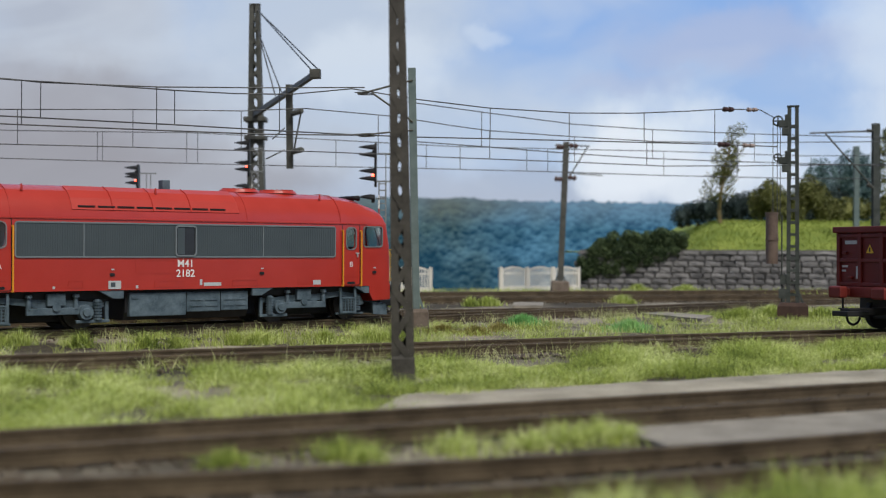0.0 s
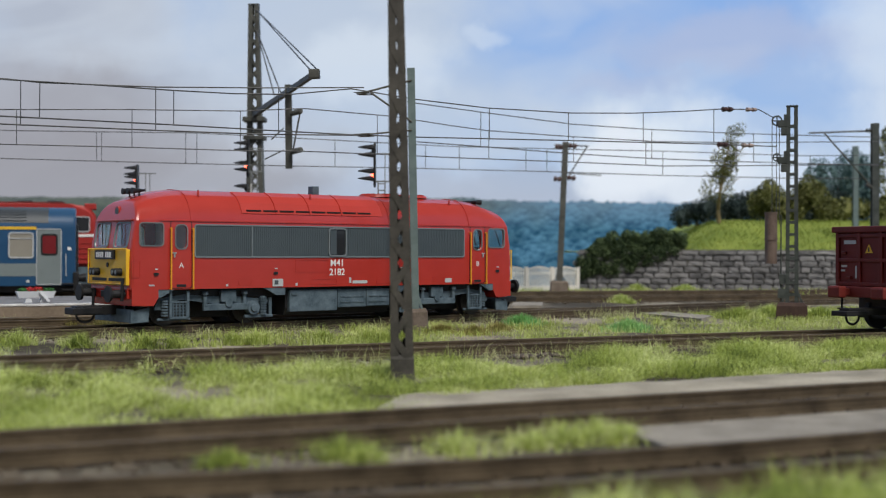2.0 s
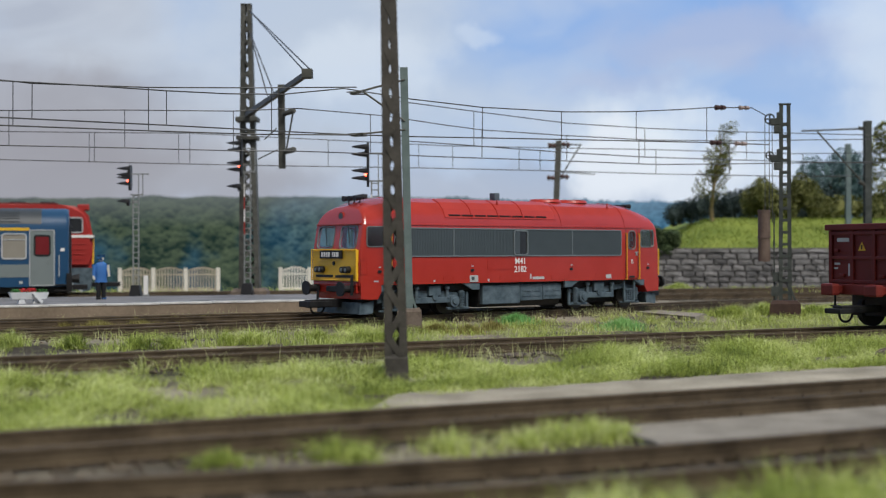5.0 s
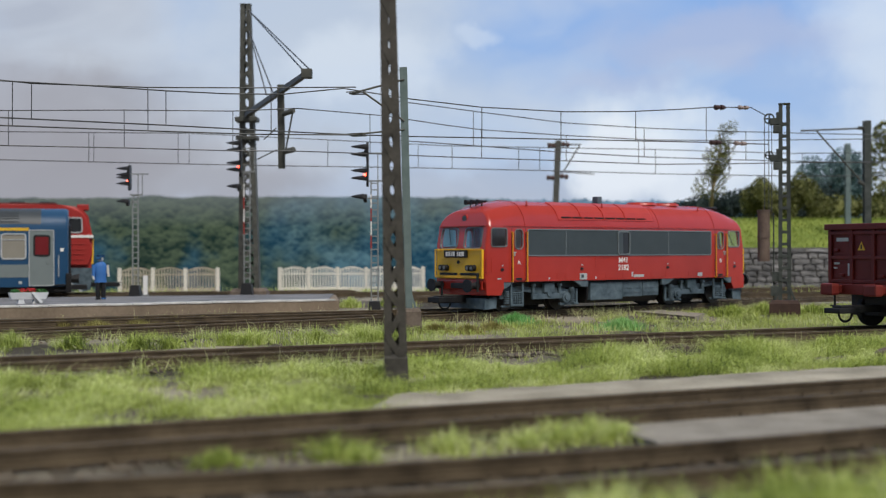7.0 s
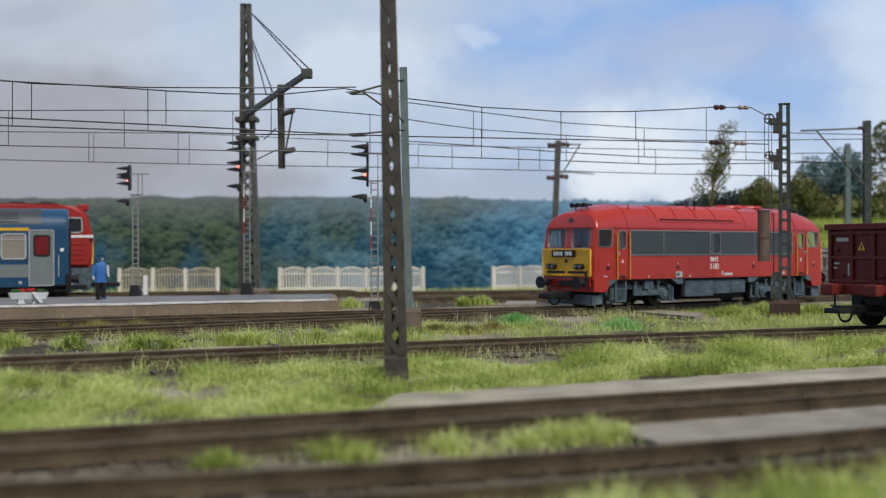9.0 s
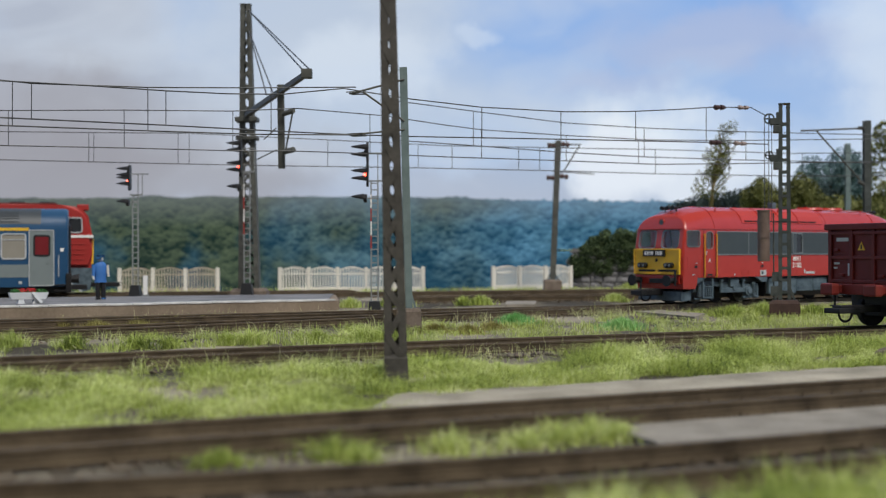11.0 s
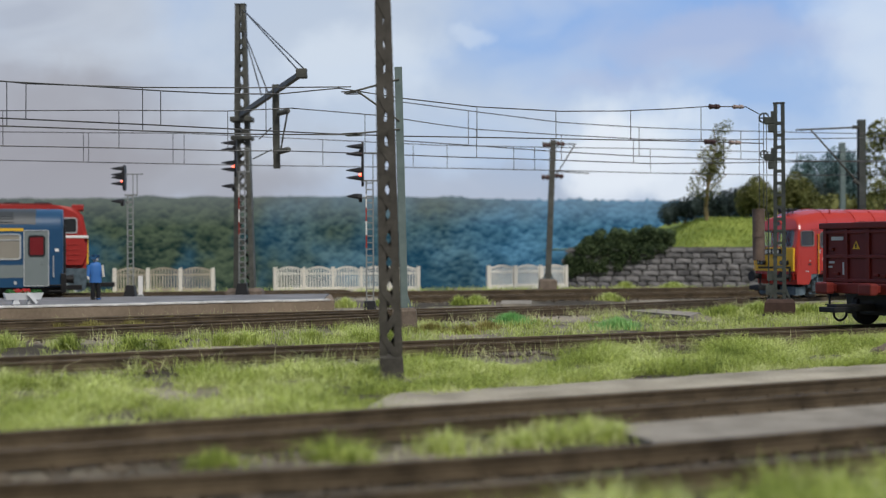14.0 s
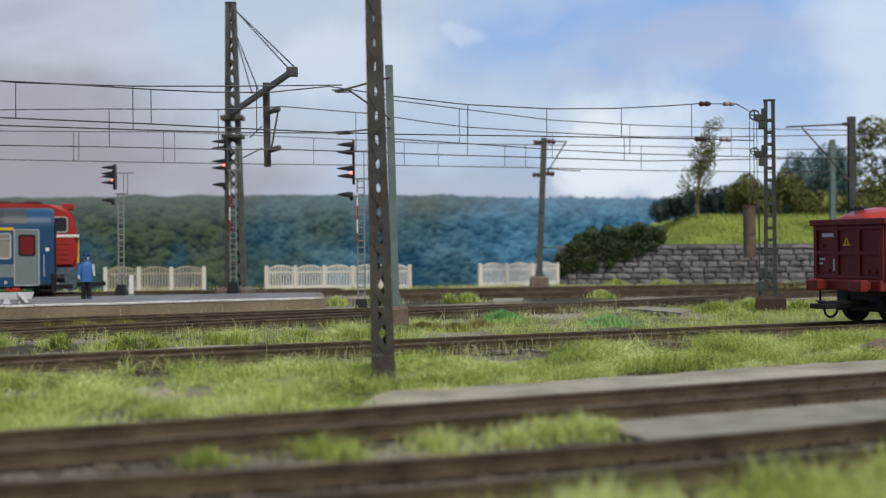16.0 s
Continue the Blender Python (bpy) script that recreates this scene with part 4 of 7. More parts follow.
    wire_span("thin grey overhead wire crossing to the far track",
        [(-21.5, 550.0, 89.5), (13.9, 575.5, 87.6), (57.8, 604.3, 85.1), (99.1, 629.2, 85.0), (150.0, 657.7, 85.8), (219.4, 693.3, 87.5), (275.6, 720.0, 89.2)],
        [(-21.5, 550.0, 72.5), (13.8, 575.5, 72.1), (57.8, 604.3, 71.2), (99.0, 629.2, 70.8), (150.0, 657.7, 71.3), (219.4, 693.3, 72.2), (275.5, 720.0, 73.3)], [13.8, 99.1, 156.7])


# ---- light signals, facing -x ----
def beak(bm, x, z, r, length):
    """A tapering lamp hood that points to -x, cut flat below."""
    rings = []
    for f, k in ((0, 1.0), (0.12, 1.02), (0.5, 0.72), (0.85, 0.36), (1.0, 0.12)):
        rings.append([(x - length * f, r * k * math.cos(radians(a)), z + r * 0.95 * k * max(-0.45, math.sin(radians(a))) + 0.25 * r * f) for a in range(0, 360, 30)])
    return loft(bm, rings)


def build_signal(label, at, top, red, low, mast_top, k=1.0, bars=False, striped=True):
    s = thing("light_signal", label, "railway signal", at, 0, "light signals")
    part("base", loft(B(), [[(sx * a * k, sy * a * k, z * k) for sx, sy in ((-1, -1), (1, -1), (1, 1), (-1, 1))] for z, a in ((-1, 3.1), (0.4, 3.1), (5.6, 2.3))]), SIG_BLACK, s)
    w = 1.55 * k
    n = 9
    for sx in (-1, 1):
        for i in range(n):
            z0, z1 = 5 * k + (mast_top - 5 * k) * i / n, 5 * k + (mast_top - 5 * k) * (i + 1) / n
            mat = SIG_GREY
            if striped and sx < 0 and 4 <= i <= 7:
                mat = SIG_RED if i % 2 == 0 else WHITE
            part("post", beam(B(), (sx * w, 0, z0), (sx * w, 0, z1), 0.6, 0.6), mat, s)
    z = 8 * k
    first = None
    while z < mast_top:
        if first is None:
            first = part("rung", box(B(), -w, w, -0.25, 0.25, -0.25, 0.25), SIG_GREY, s, "", (0, 0, z))
        else:
            again("rung", first, s, (0, 0, z))
        z += 3.0
    zc = (top + red) / 2 - 1.5
    hx = -3.1 * k
    h = top - red + 7 * k
    bm = B()
    loft(bm, [[(hx + dx, p, zc + q) for p, q in rounded(5.0 * k, h, 2.3 * k)] for dx in (-0.5, 0.5)])
    part("backing_board", bm, SIG_BLACK, s)
    for zz, lit in ((top - 2.4 * k, False), (red, True)):
        for up in (1.9, -1.5):
            part("hood", beak(B(), hx - 0.4, zz + up * k, 1.75 * k, 7.2 * k), SIG_BLACK, s)
        part("lens", rod(B(), (hx - 0.5, 0, zz), (hx - 1.6, 0, zz), 1.3 * k, 0.8 * k, n=12), LAMP_RED if lit else LAMP_DARK, s, "glowing red signal lamp" if lit else "")
    part("lamp_box", rod(B(), (hx - 0.3, 0, low), (hx - 1.8, 0, low), 1.9 * k, n=12), SIG_BLACK, s)
    part("hood", beak(B(), hx - 1.5, low + 0.3, 1.8 * k, 6.0 * k), SIG_BLACK, s)
    bm = B()
    box(bm, hx, w, -0.3, 0.3, low - 0.3, low + 0.3)
    box(bm, hx, w * 2.6, -0.4, 0.4, mast_top - 0.3, mast_top + 0.4)
    tall = top - mast_top - 3
    for x in (w * 1.0, w * 2.5):
        box(bm, x - 0.2, x + 0.2, -0.3, 0.3, mast_top, mast_top + tall)
    box(bm, hx, w * 2.6 + (3 if bars else 0), -0.3, 0.3, mast_top + tall - 0.3, mast_top + tall + 0.3)
    part("service_cage", bm, SIG_GREY, s)
    return s


# ---- the red diesel locomotive: x along it from the first cab, y across, z over the rail ----
LEN, HW = 167.0, 15.8
BOGIE_A, BOGIES = 32.5, 102.0


def nose(w):
    return float(np.interp(w, (6, 12, 25, 34.6, 38, 41, 43, 46), (3.2, 2.4, 2.3, 4.0, 4.9, 6.5, 8.8, 13.3)))


def section(top, h, b=12.2):
    s = 34.6
    left = [(-h, b), (-h, 20), (-h, 27), (-h, s), (-h + 0.9, s + 0.30 * (top - s)), (-h + 2.6, s + 0.58 * (top - s)), (-h + 5.0, s + 0.80 * (top - s)), (-h + 8.5, s + 0.94 * (top - s))]
    return left + [(0, top)] + [(-p, q) for p, q in reversed(left)]


def loco_body():
    bm = B()
    rings = []
    a_end = [(0, 41.3, HW - 0.95), (0.3, 41.6, HW - 0.35), (1.0, 42.0, HW - 0.05)]
    for d, top, h in a_end:
        rings.append([(nose(w) + d, HW + v, w) for v, w in section(top, h)])
    for u, top in ((12, 43.7), (16.5, 44.7), (21, 45.3), (25.5, 45.5), (50, 45.6), (83.5, 45.6), (114, 45.6), (141.5, 45.5), (146, 45.3), (150.5, 44.7), (155, 43.7)):
        rings.append([(u, HW + v, w) for v, w in section(top, HW)])
    for d, top, h in reversed(a_end):
        rings.append([(LEN + 0.8 - nose(w) - d, HW + v, w) for v, w in section(top, h)])
    vs = [[bm.verts.new(p) for p in r] for r in rings]
    n = len(vs[0])
    for a, b in zip(vs, vs[1:]):
        for i in range(n):
            bm.faces.new((a[i], a[(i + 1) % n], b[(i + 1) % n], b[i]))
    for r in (vs[0], vs[-1]):
        for i in range(n // 2 - 1):
            bm.faces.new((r[i], r[i + 1], r[n - 2 - i], r[n - 1 - i]))
        bm.faces.new((r[n // 2 - 1], r[n // 2], r[n // 2 + 1]))
    return bm


def loco_shell(loco):
    """The body as a thin hollow shell with its window openings cut through."""
    me = mesh_of("body", loco_body(), RED)
    cut = B()
    for c in (9.4, 157.4):
        plate(cut, c, 30.1, 8.2, 7.2, 1.0, -2, 2 * HW + 2)
    for c in (20.0, 147.7):
        plate(cut, c, 29.4, 4.2, 7.8, 1.7, -2, 2 * HW + 2)
    for v in (HW - 7.4, HW + 7.4):
        pts = rounded(10.5, 7.9, 1.6)
        for x0, x1 in ((-3, 6), (LEN - 6, LEN + 3)):
            loft(cut, [[(x, v + p, 29.9 + q) for p, q in pts] for x in (x0, x1)])
    cutter = new("cutter", mesh_of("cutter", cut, RED))
    tmp = new("shell", me)
    so = tmp.modifiers.new("thick", "SOLIDIFY")
    so.thickness, so.offset = 0.9 * MM, -1
    bo = tmp.modifiers.new("openings", "BOOLEAN")
    bo.operation, bo.solver, bo.object = "DIFFERENCE", "EXACT", cutter
    bo.use_self = True
    dg = bpy.context.evaluated_depsgraph_get()
    out = bpy.data.meshes.new_from_object(tmp.evaluated_get(dg))
    bpy.data.objects.remove(tmp)
    bpy.data.objects.remove(cutter)
    for p in out.polygons:
        p.use_smooth = True
    out.set_sharp_from_angle(angle=radians(19))
    ob = new("body", out)
    ob.parent = loco
    return ob


def tilted_window(bm, v, w, dv, dw, r, out0, out1, hole=0.0, end=0):
    """A rounded pane or, with a hole, a frame lying on the raked front."""
    def pts(a, b, rr, off):
        out = []
        for p, q in rounded(a, b, rr):
            u = nose(w + q) - off
            out.append((u if end == 0 else LEN + 0.8 - u, v + p, w + q))
        return out
    if hole:
        return loft(bm, [pts(dv, dw, r, out0), pts(dv, dw, r, out1), pts(dv - 2 * hole, dw - 2 * hole, max(0.2, r - hole), out1), pts(dv - 2 * hole, dw - 2 * hole, max(0.2, r - hole), out0), pts(dv, dw, r, out0)], caps=False)
    return loft(bm, [pts(dv, dw, r, out0), pts(dv, dw, r, out1)])


def loco_end(loco, end):
    def X(u):
        return u + 2.3 if end == 0 else LEN - u - 1.5
    def bx(u0, u1, y0, y1, z0, z1, bev=0.0):
        a, b = sorted((X(u0), X(u1)))
        return box(B(), a, b, y0, y1, z0, z1, bev)
    def rd(a, b, r0, r1=None, n=10):
        return rod(B(), (X(a[0]), a[1], a[2]), (X(b[0]), b[1], b[2]), r0, r1, n)
    skirt = B()
    loft(skirt, [[(X(u), y, z) for u, z in ((1.0, 12.4), (1.2, 7.0), (6.2, 6.6), (8.8, 12.4))] for y in (1.2, 2 * HW - 1.2)])
    part("cab_skirt", skirt, RED, loco)
    skirt = B()
    loft(skirt, [[(X(u), y, z) for u, z in ((0.3, 13.0), (0.4, 7.2), (8.0, 6.9), (9.6, 9.6), (9.6, 13.0))] for y in (0.02, 0.9)])
    part("side_skirt", skirt, RED, loco)
    panel = part("warning_panel", bx(-0.7, 0.6, 1.4, 2 * HW - 1.4, 13.6, 25.2, 0.35), YELLOW, loco, "yellow front warning panel")
    for w in (14.0, 25.3):
        part("panel_rim", rd((-1.0, 1.2, w), (-1.0, 2 * HW - 1.2, w), 0.25), YELLOW, panel)
    for v in (1.2, 2 * HW - 1.2):
        part("grab_rail", rd((-1.0, v, 13.8), (-1.0, v, 25.4), 0.28), YELLOW, panel)
    for v in (HW - 6.4, HW + 6.4):
        part("grille_slot", bx(-0.85, 0, v - 5.6, v + 5.6, 14.9, 15.9, 0.1), BLACK, panel)
    plate_ob = part("number_plate", bx(-1.7, -0.5, HW - 5.6, HW + 8.2, 22.0, 25.0, 0.1), BLACK, panel, "black plate with pale bars")
    bars = B()
    for v, wd in ((11.4, 1.6), (13.4, 1.2), (15.0, 0.6), (17.2, 1.2), (18.8, 0.7), (20.0, 1.2), (21.6, 1.2)):
        a, b = sorted((X(-1.78), X(-1.6)))
        box(bars, a, b, v, v + wd, 22.6, 24.4)
    part("bar", bars, WHITE, plate_ob)
    part("badge", rd((-1.0, HW, 20.2), (-0.5, HW, 20.2), 0.8, n=8), BLACK, panel)
    for v in (6.0, 8.6, 2 * HW - 8.6, 2 * HW - 6.0):
        lamp = part("lamp", rd((-2.6, v, 17.9), (-0.4, v, 17.9), 1.15, 1.3, 14), BLACK, panel)
        part("lens", rd((-2.7, v, 17.9), (-2.55, v, 17.9), 0.7, n=12), LOUVRE_FRAME, lamp)
    for v in (HW - 7.4, HW + 7.4):
        bm = tilted_window(B(), v, 29.9, 11.2, 8.6, 1.9, -0.5, 0.2, 0.4, end)
        fr = part("front_window", bm, RUBBER, loco)
        pane = part("pane", tilted_window(B(), v, 29.9, 10.6, 8.0, 1.6, -0.3, -0.1, 0, end), GLASS, fr)
        pane.visible_shadow = False
        part("wiper", rd((nose(33.4) - 2.8, v + 0.5, 33.8), (nose(27.5) - 2.8, v - 1.8, 27.0), 0.22, n=5), BLACK, fr)
    # driver's desk, seat and back wall seen through the panes
    part("desk", bx(2.2, 6.5, 2.2, 2 * HW - 2.2, 13.0, 25.6, 0.5), COACH_GREY, loco, "grey driver's desk")
    part("seat", bx(11.0, 14.0, 6.0, 12.0, 13.0, 26.5, 0.8), BLACK, loco)
    part("cab_back_wall", bx(23.4, 24.0, 1.5, 2 * HW - 1.5, 13.0, 37.0), CAB_WALL, loco, "cream cab back wall")
    part("cab_floor", bx(2.0, 24.0, 1.4, 2 * HW - 1.4, 12.9, 13.4), BOGIE, loco)
    part("brow", bx(0.9, 3.2, 1.6, 2 * HW - 1.6, 34.5, 35.0, 0.15), RED, loco)
    hl = part("headlight", rd((2.4, HW, 37.8), (4.8, HW, 37.8), 1.7, n=16), RED, loco)
    part("lens", rd((2.3, HW, 37.8), (2.6, HW, 37.8), 1.2, n=14), LOUVRE, hl)
    beam_ob = part("buffer_beam", bx(-0.3, 1.4, 2.0, 2 * HW - 2.0, 9.2, 12.9, 0.3), RED, loco)
    part("pipe", bx(-1.2, -0.3, 8.5, 20.5, 9.6, 11.8, 0.3), BLACK, beam_ob)
    for v in (4.6, 2 * HW - 4.6):
        b = part("buffer", rd((-5.2, v, 10.9), (0, v, 10.9), 1.1, 1.5, 12), BLACK, loco, "black round buffer")
        part("buffer_head", rd((-6.0, v, 10.9), (-5.1, v, 10.9), 2.7, 2.5, 20), BLACK, b)
    part("hose", rd((-1.3, 3.4, 16), (-1.6, 3.2, 8.5), 0.55, n=7), BLACK, loco)
    part("hose", rd((-1.3, 2 * HW - 6, 12), (-1.6, 2 * HW - 6, 5), 0.5, n=7), BLACK, loco)
    cp = part("coupler", bx(-12.5, 4, HW - 2.2, HW + 2.2, 3.9, 6.9, 0.3), BLACK, loco, "black model coupling with hook")
    part("coupler_head", bx(-14.0, -4, HW - 3.6, HW + 3.6, 4.2, 6.4, 0.3), BLACK, cp)
    lp = B()
    for k in range(10):
        a0, a1 = radians(180 + 18 * k), radians(180 + 18 * (k + 1))
        rod(lp, (X(-9 + 3.0 * math.cos(a0)), HW - 1.2, 4.2 + 2.6 * math.sin(a0)), (X(-9 + 3.0 * math.cos(a1)), HW - 1.2, 4.2 + 2.6 * math.sin(a1)), 0.4, n=6)
    part("coupler_loop", lp, BLACK, cp)
    pl = B()
    loft(pl, [[(X(u), y, z) for u, z in ((1.2, 5.8), (1.0, 1.6), (1.8, 1.6), (2.0, 5.8))] for y in (1.8, 2 * HW - 1.8)])
    loft(pl, [[(X(u), y, z) for u, z in ((0.8, 5.2), (0.6, 1.4), (6.8, 1.8), (7.2, 6.4))] for y in (1.5, 2.3)])
    part("rail_guard", pl, BOGIE, loco, "grey rail guard under the cab")
    hr = B()
    for v in (HW - 3.6, HW, HW + 3.6):
        rod(hr, (X(6.0), v, 44.6), (X(10.2), v, 44.8), 1.1, 0.4, 10)
        rod(hr, (X(8.6), v, 42.6), (X(8.6), v, 44.7), 0.3, n=6)
    rod(hr, (X(9.6), HW - 5.5, 44.8), (X(9.6), HW + 5.5, 44.8), 0.4, n=6)
    part("horn", hr, BLACK, loco, "black roof horns")


def loco_side(loco, near):
    def Y(v):
        return -v if near else 2 * HW + v
    def X(u):
        return u if near else LEN - u
    def pl(u, w, du, dw, r, v0, v1):
        return plate(B(), X(u), w, du, dw, r, Y(v0), Y(v1))
    panel = part("louvre_panel", pl(82.8, 28.1, 115.6, 10.6, 0.9, -0.2, 0.10), LOUVRE, loco, "dark grey louvred side panel")
    part("panel_frame", ring(B(), X(82.8), 28.1, 116.2, 11.1, 1.0, 0.45, Y(-0.2), Y(0.34)), LOUVRE_FRAME, panel)
    ribs = B()
    u = 25.8
    while u < 140:
        if not 77.4 < u < 85.8:
            y0, y1 = sorted((Y(0.05), Y(0.19)))
            box(ribs, X(u) - 0.17, X(u) + 0.17, y0, y1, 23.1, 33.1)
        u += 0.78
    part("louvre_rib", ribs, LOUVRE, panel)
    for u in (46.5, 111.0):
        part("panel_joint", pl(u, 28, 0.35, 10.6, 0.1, 0, 0.33), LOUVRE_FRAME, panel)
    wd = part("engine_window", ring(B(), X(81.6), 28.0, 7.8, 10.2, 1.3, 0.5, Y(-0.1), Y(0.6)), LOUVRE_FRAME, panel)
    part("pane", pl(81.6, 28.0, 6.9, 9.3, 1.0, -0.2, 0.16), WINDOW, wd)
    part("glazing_bar", pl(79.9, 28.0, 2.6, 8.8, 0.2, 0.1, 0.3), LOUVRE, wd)
    for c, letter, s in ((20.0, "A", 1), (147.7, "B", -1)):
        dr = part("cab_door", pl(c, 18.9, 7.4, 12.4, 0.8, -0.2, 0.12), RED, loco)
        part("door_joint", ring(B(), X(c), 23.6, 7.9, 22.3, 0.9, 0.3, Y(-0.3), Y(0.06)), BLACK, dr)
        fr = part("door_window", ring(B(), X(c), 29.4, 4.8, 8.4, 1.9, 0.4, Y(-0.2), Y(0.3)), RUBBER, dr)
        part("pane", pl(c, 29.4, 4.2, 7.8, 1.7, -0.3, -0.15), GLASS, fr).visible_shadow = False
        part("step_slot", pl(c, 13.4, 3.6, 0.9, 0.4, -0.2, 0.2), BLACK, dr)
        part("tread_rib", pl(c, 15.6, 6.0, 0.4, 0.15, -0.2, 0.22), RED, dr)
        hd = B()
        y0, y1 = sorted((Y(0.1), Y(0.6)))
        box(hd, X(c - 2.6 * s) - 0.7, X(c - 2.6 * s) + 0.7, y0, y1, 23.9, 24.3)
        box(hd, X(c - 2.6 * s) - 0.2, X(c - 2.6 * s) + 0.2, y0, y1, 22.6, 24.3)
        part("door_handle", hd, SILVER, dr)
        if near:
            words("letter", letter, 2.6, WHITE, dr, (c, -0.16, 19.2))
        for d in (-4.0, 4.0):
            rr = B()
            rod(rr, (X(c + d), Y(0.9), 12.2), (X(c + d), Y(0.9), 32.3), 0.3, n=8)
            for z in (12.4, 32.1):
                rod(rr, (X(c + d), Y(0.0), z), (X(c + d), Y(0.9), z), 0.3, n=6)
            part("handrail", rr, RAIL_YELLOW, loco, "yellow cab handrail")
    for c in (9.4, 157.4):
        fr = part("cab_window", ring(B(), X(c), 30.1, 8.8, 7.8, 1.3, 0.4, Y(-0.6), Y(0.28)), RUBBER, loco)
        part("pane", pl(c, 30.1, 8.1, 7.1, 1.0, -0.3, -0.15), GLASS, fr).visible_shadow = False
    # hatches, filler caps, plates and bars of small writing
    for u, w, du, dw in ((4.0, 19.0, 3.0, 5.6), (71, 19.6, 14, 4.4), (44, 14.3, 5, 2.2), (76, 14.0, 11, 2.0), (104, 14.0, 10, 2.0), (128, 14.3, 6, 2.0)):
        part("hatch", ring(B(), X(u), w, du, dw, 0.3, 0.22, Y(-0.1), Y(0.12)), RED, loco)
    for u in (11.0, 56.0, 110.5, 158.0):
        cap = part("jack_point", pl(u, 17.2, 1.7, 1.0, 0.4, -0.1, 0.3), BLACK, loco)
        part("jack_mark", pl(u + 0.2, 18.8, 1.0, 0.45, 0.1, -0.1, 0.1), PLATE_GREY, cap)
    lp = part("data_plate", pl(56.8, 13.9, 4.2, 2.6, 0.2, -0.1, 0.25), PLATE_GREY, loco, "pale grey data plate")
    part("bar", pl(56.2, 14.0, 1.5, 1.4, 0.1, 0.2, 0.32), LOUVRE, lp)
    for u, w, du, dw in ((91.6, 13.7, 6.5, 1.1), (87.3, 14.4, 0.9, 2.0), (133, 13.8, 3.2, 1.6), (64.5, 13.2, 0.8, 1.0), (37, 13.3, 0.8, 0.8), (9.5, 13.6, 2.0, 0.5)):
        part("writing_bar", pl(u, w, du, dw, 0.1, -0.1, 0.08), PLATE_GREY, loco)
    if near:
        words("class_number", "M41\n2182", 3.4, WHITE, loco, (81.6, -0.1, 19.5), bold=0.03)
    # body edge brackets
    for u0, s in ((9.4, 1), (60, -1), (LEN - 9.4, -1), (LEN - 60, 1)):
        br = B()
        loft(br, [[(X(u0), y, 12.2), (X(u0 + s * 8.5), y, 12.2), (X(u0 + s * 3.5), y, 9.6), (X(u0), y, 9.6)] for y in (Y(-0.2), Y(-1.2))])
        part("frame_bracket", br, BOGIE, loco)
    # tank between the bogies
    for u0, u1, w0, w1, v in ((62.5, 82.5, 3.6, 11.2, -1.2), (82.8, 95.3, 4.6, 11.2, -1.4), (95.6, 106.0, 4.8, 11.2, -1.4)):
        y0, y1 = sorted((Y(v), Y(v - 3)))
        a, b = sorted((X(u0), X(u1)))
        bxo = part("equipment_box", box(B(), a, b, y0, y1, w0, w1, 0.3), BOGIE, loco, "grey equipment box under the body")
        if u0 > 80:
            for w in (6.6, 8.6):
                for k in (0.28, 0.72):
                    uc = u0 + (u1 - u0) * k
                    part("rib", pl(uc, w, (u1 - u0) * 0.36, 0.5, 0.2, v - 0.2, v + 0.25), BOGIE, bxo)
        else:
            part("hinge", pl(u0 + 1.8, 9.8, 2.2, 0.9, 0.3, v - 0.2, v + 0.3), BOGIE, bxo)


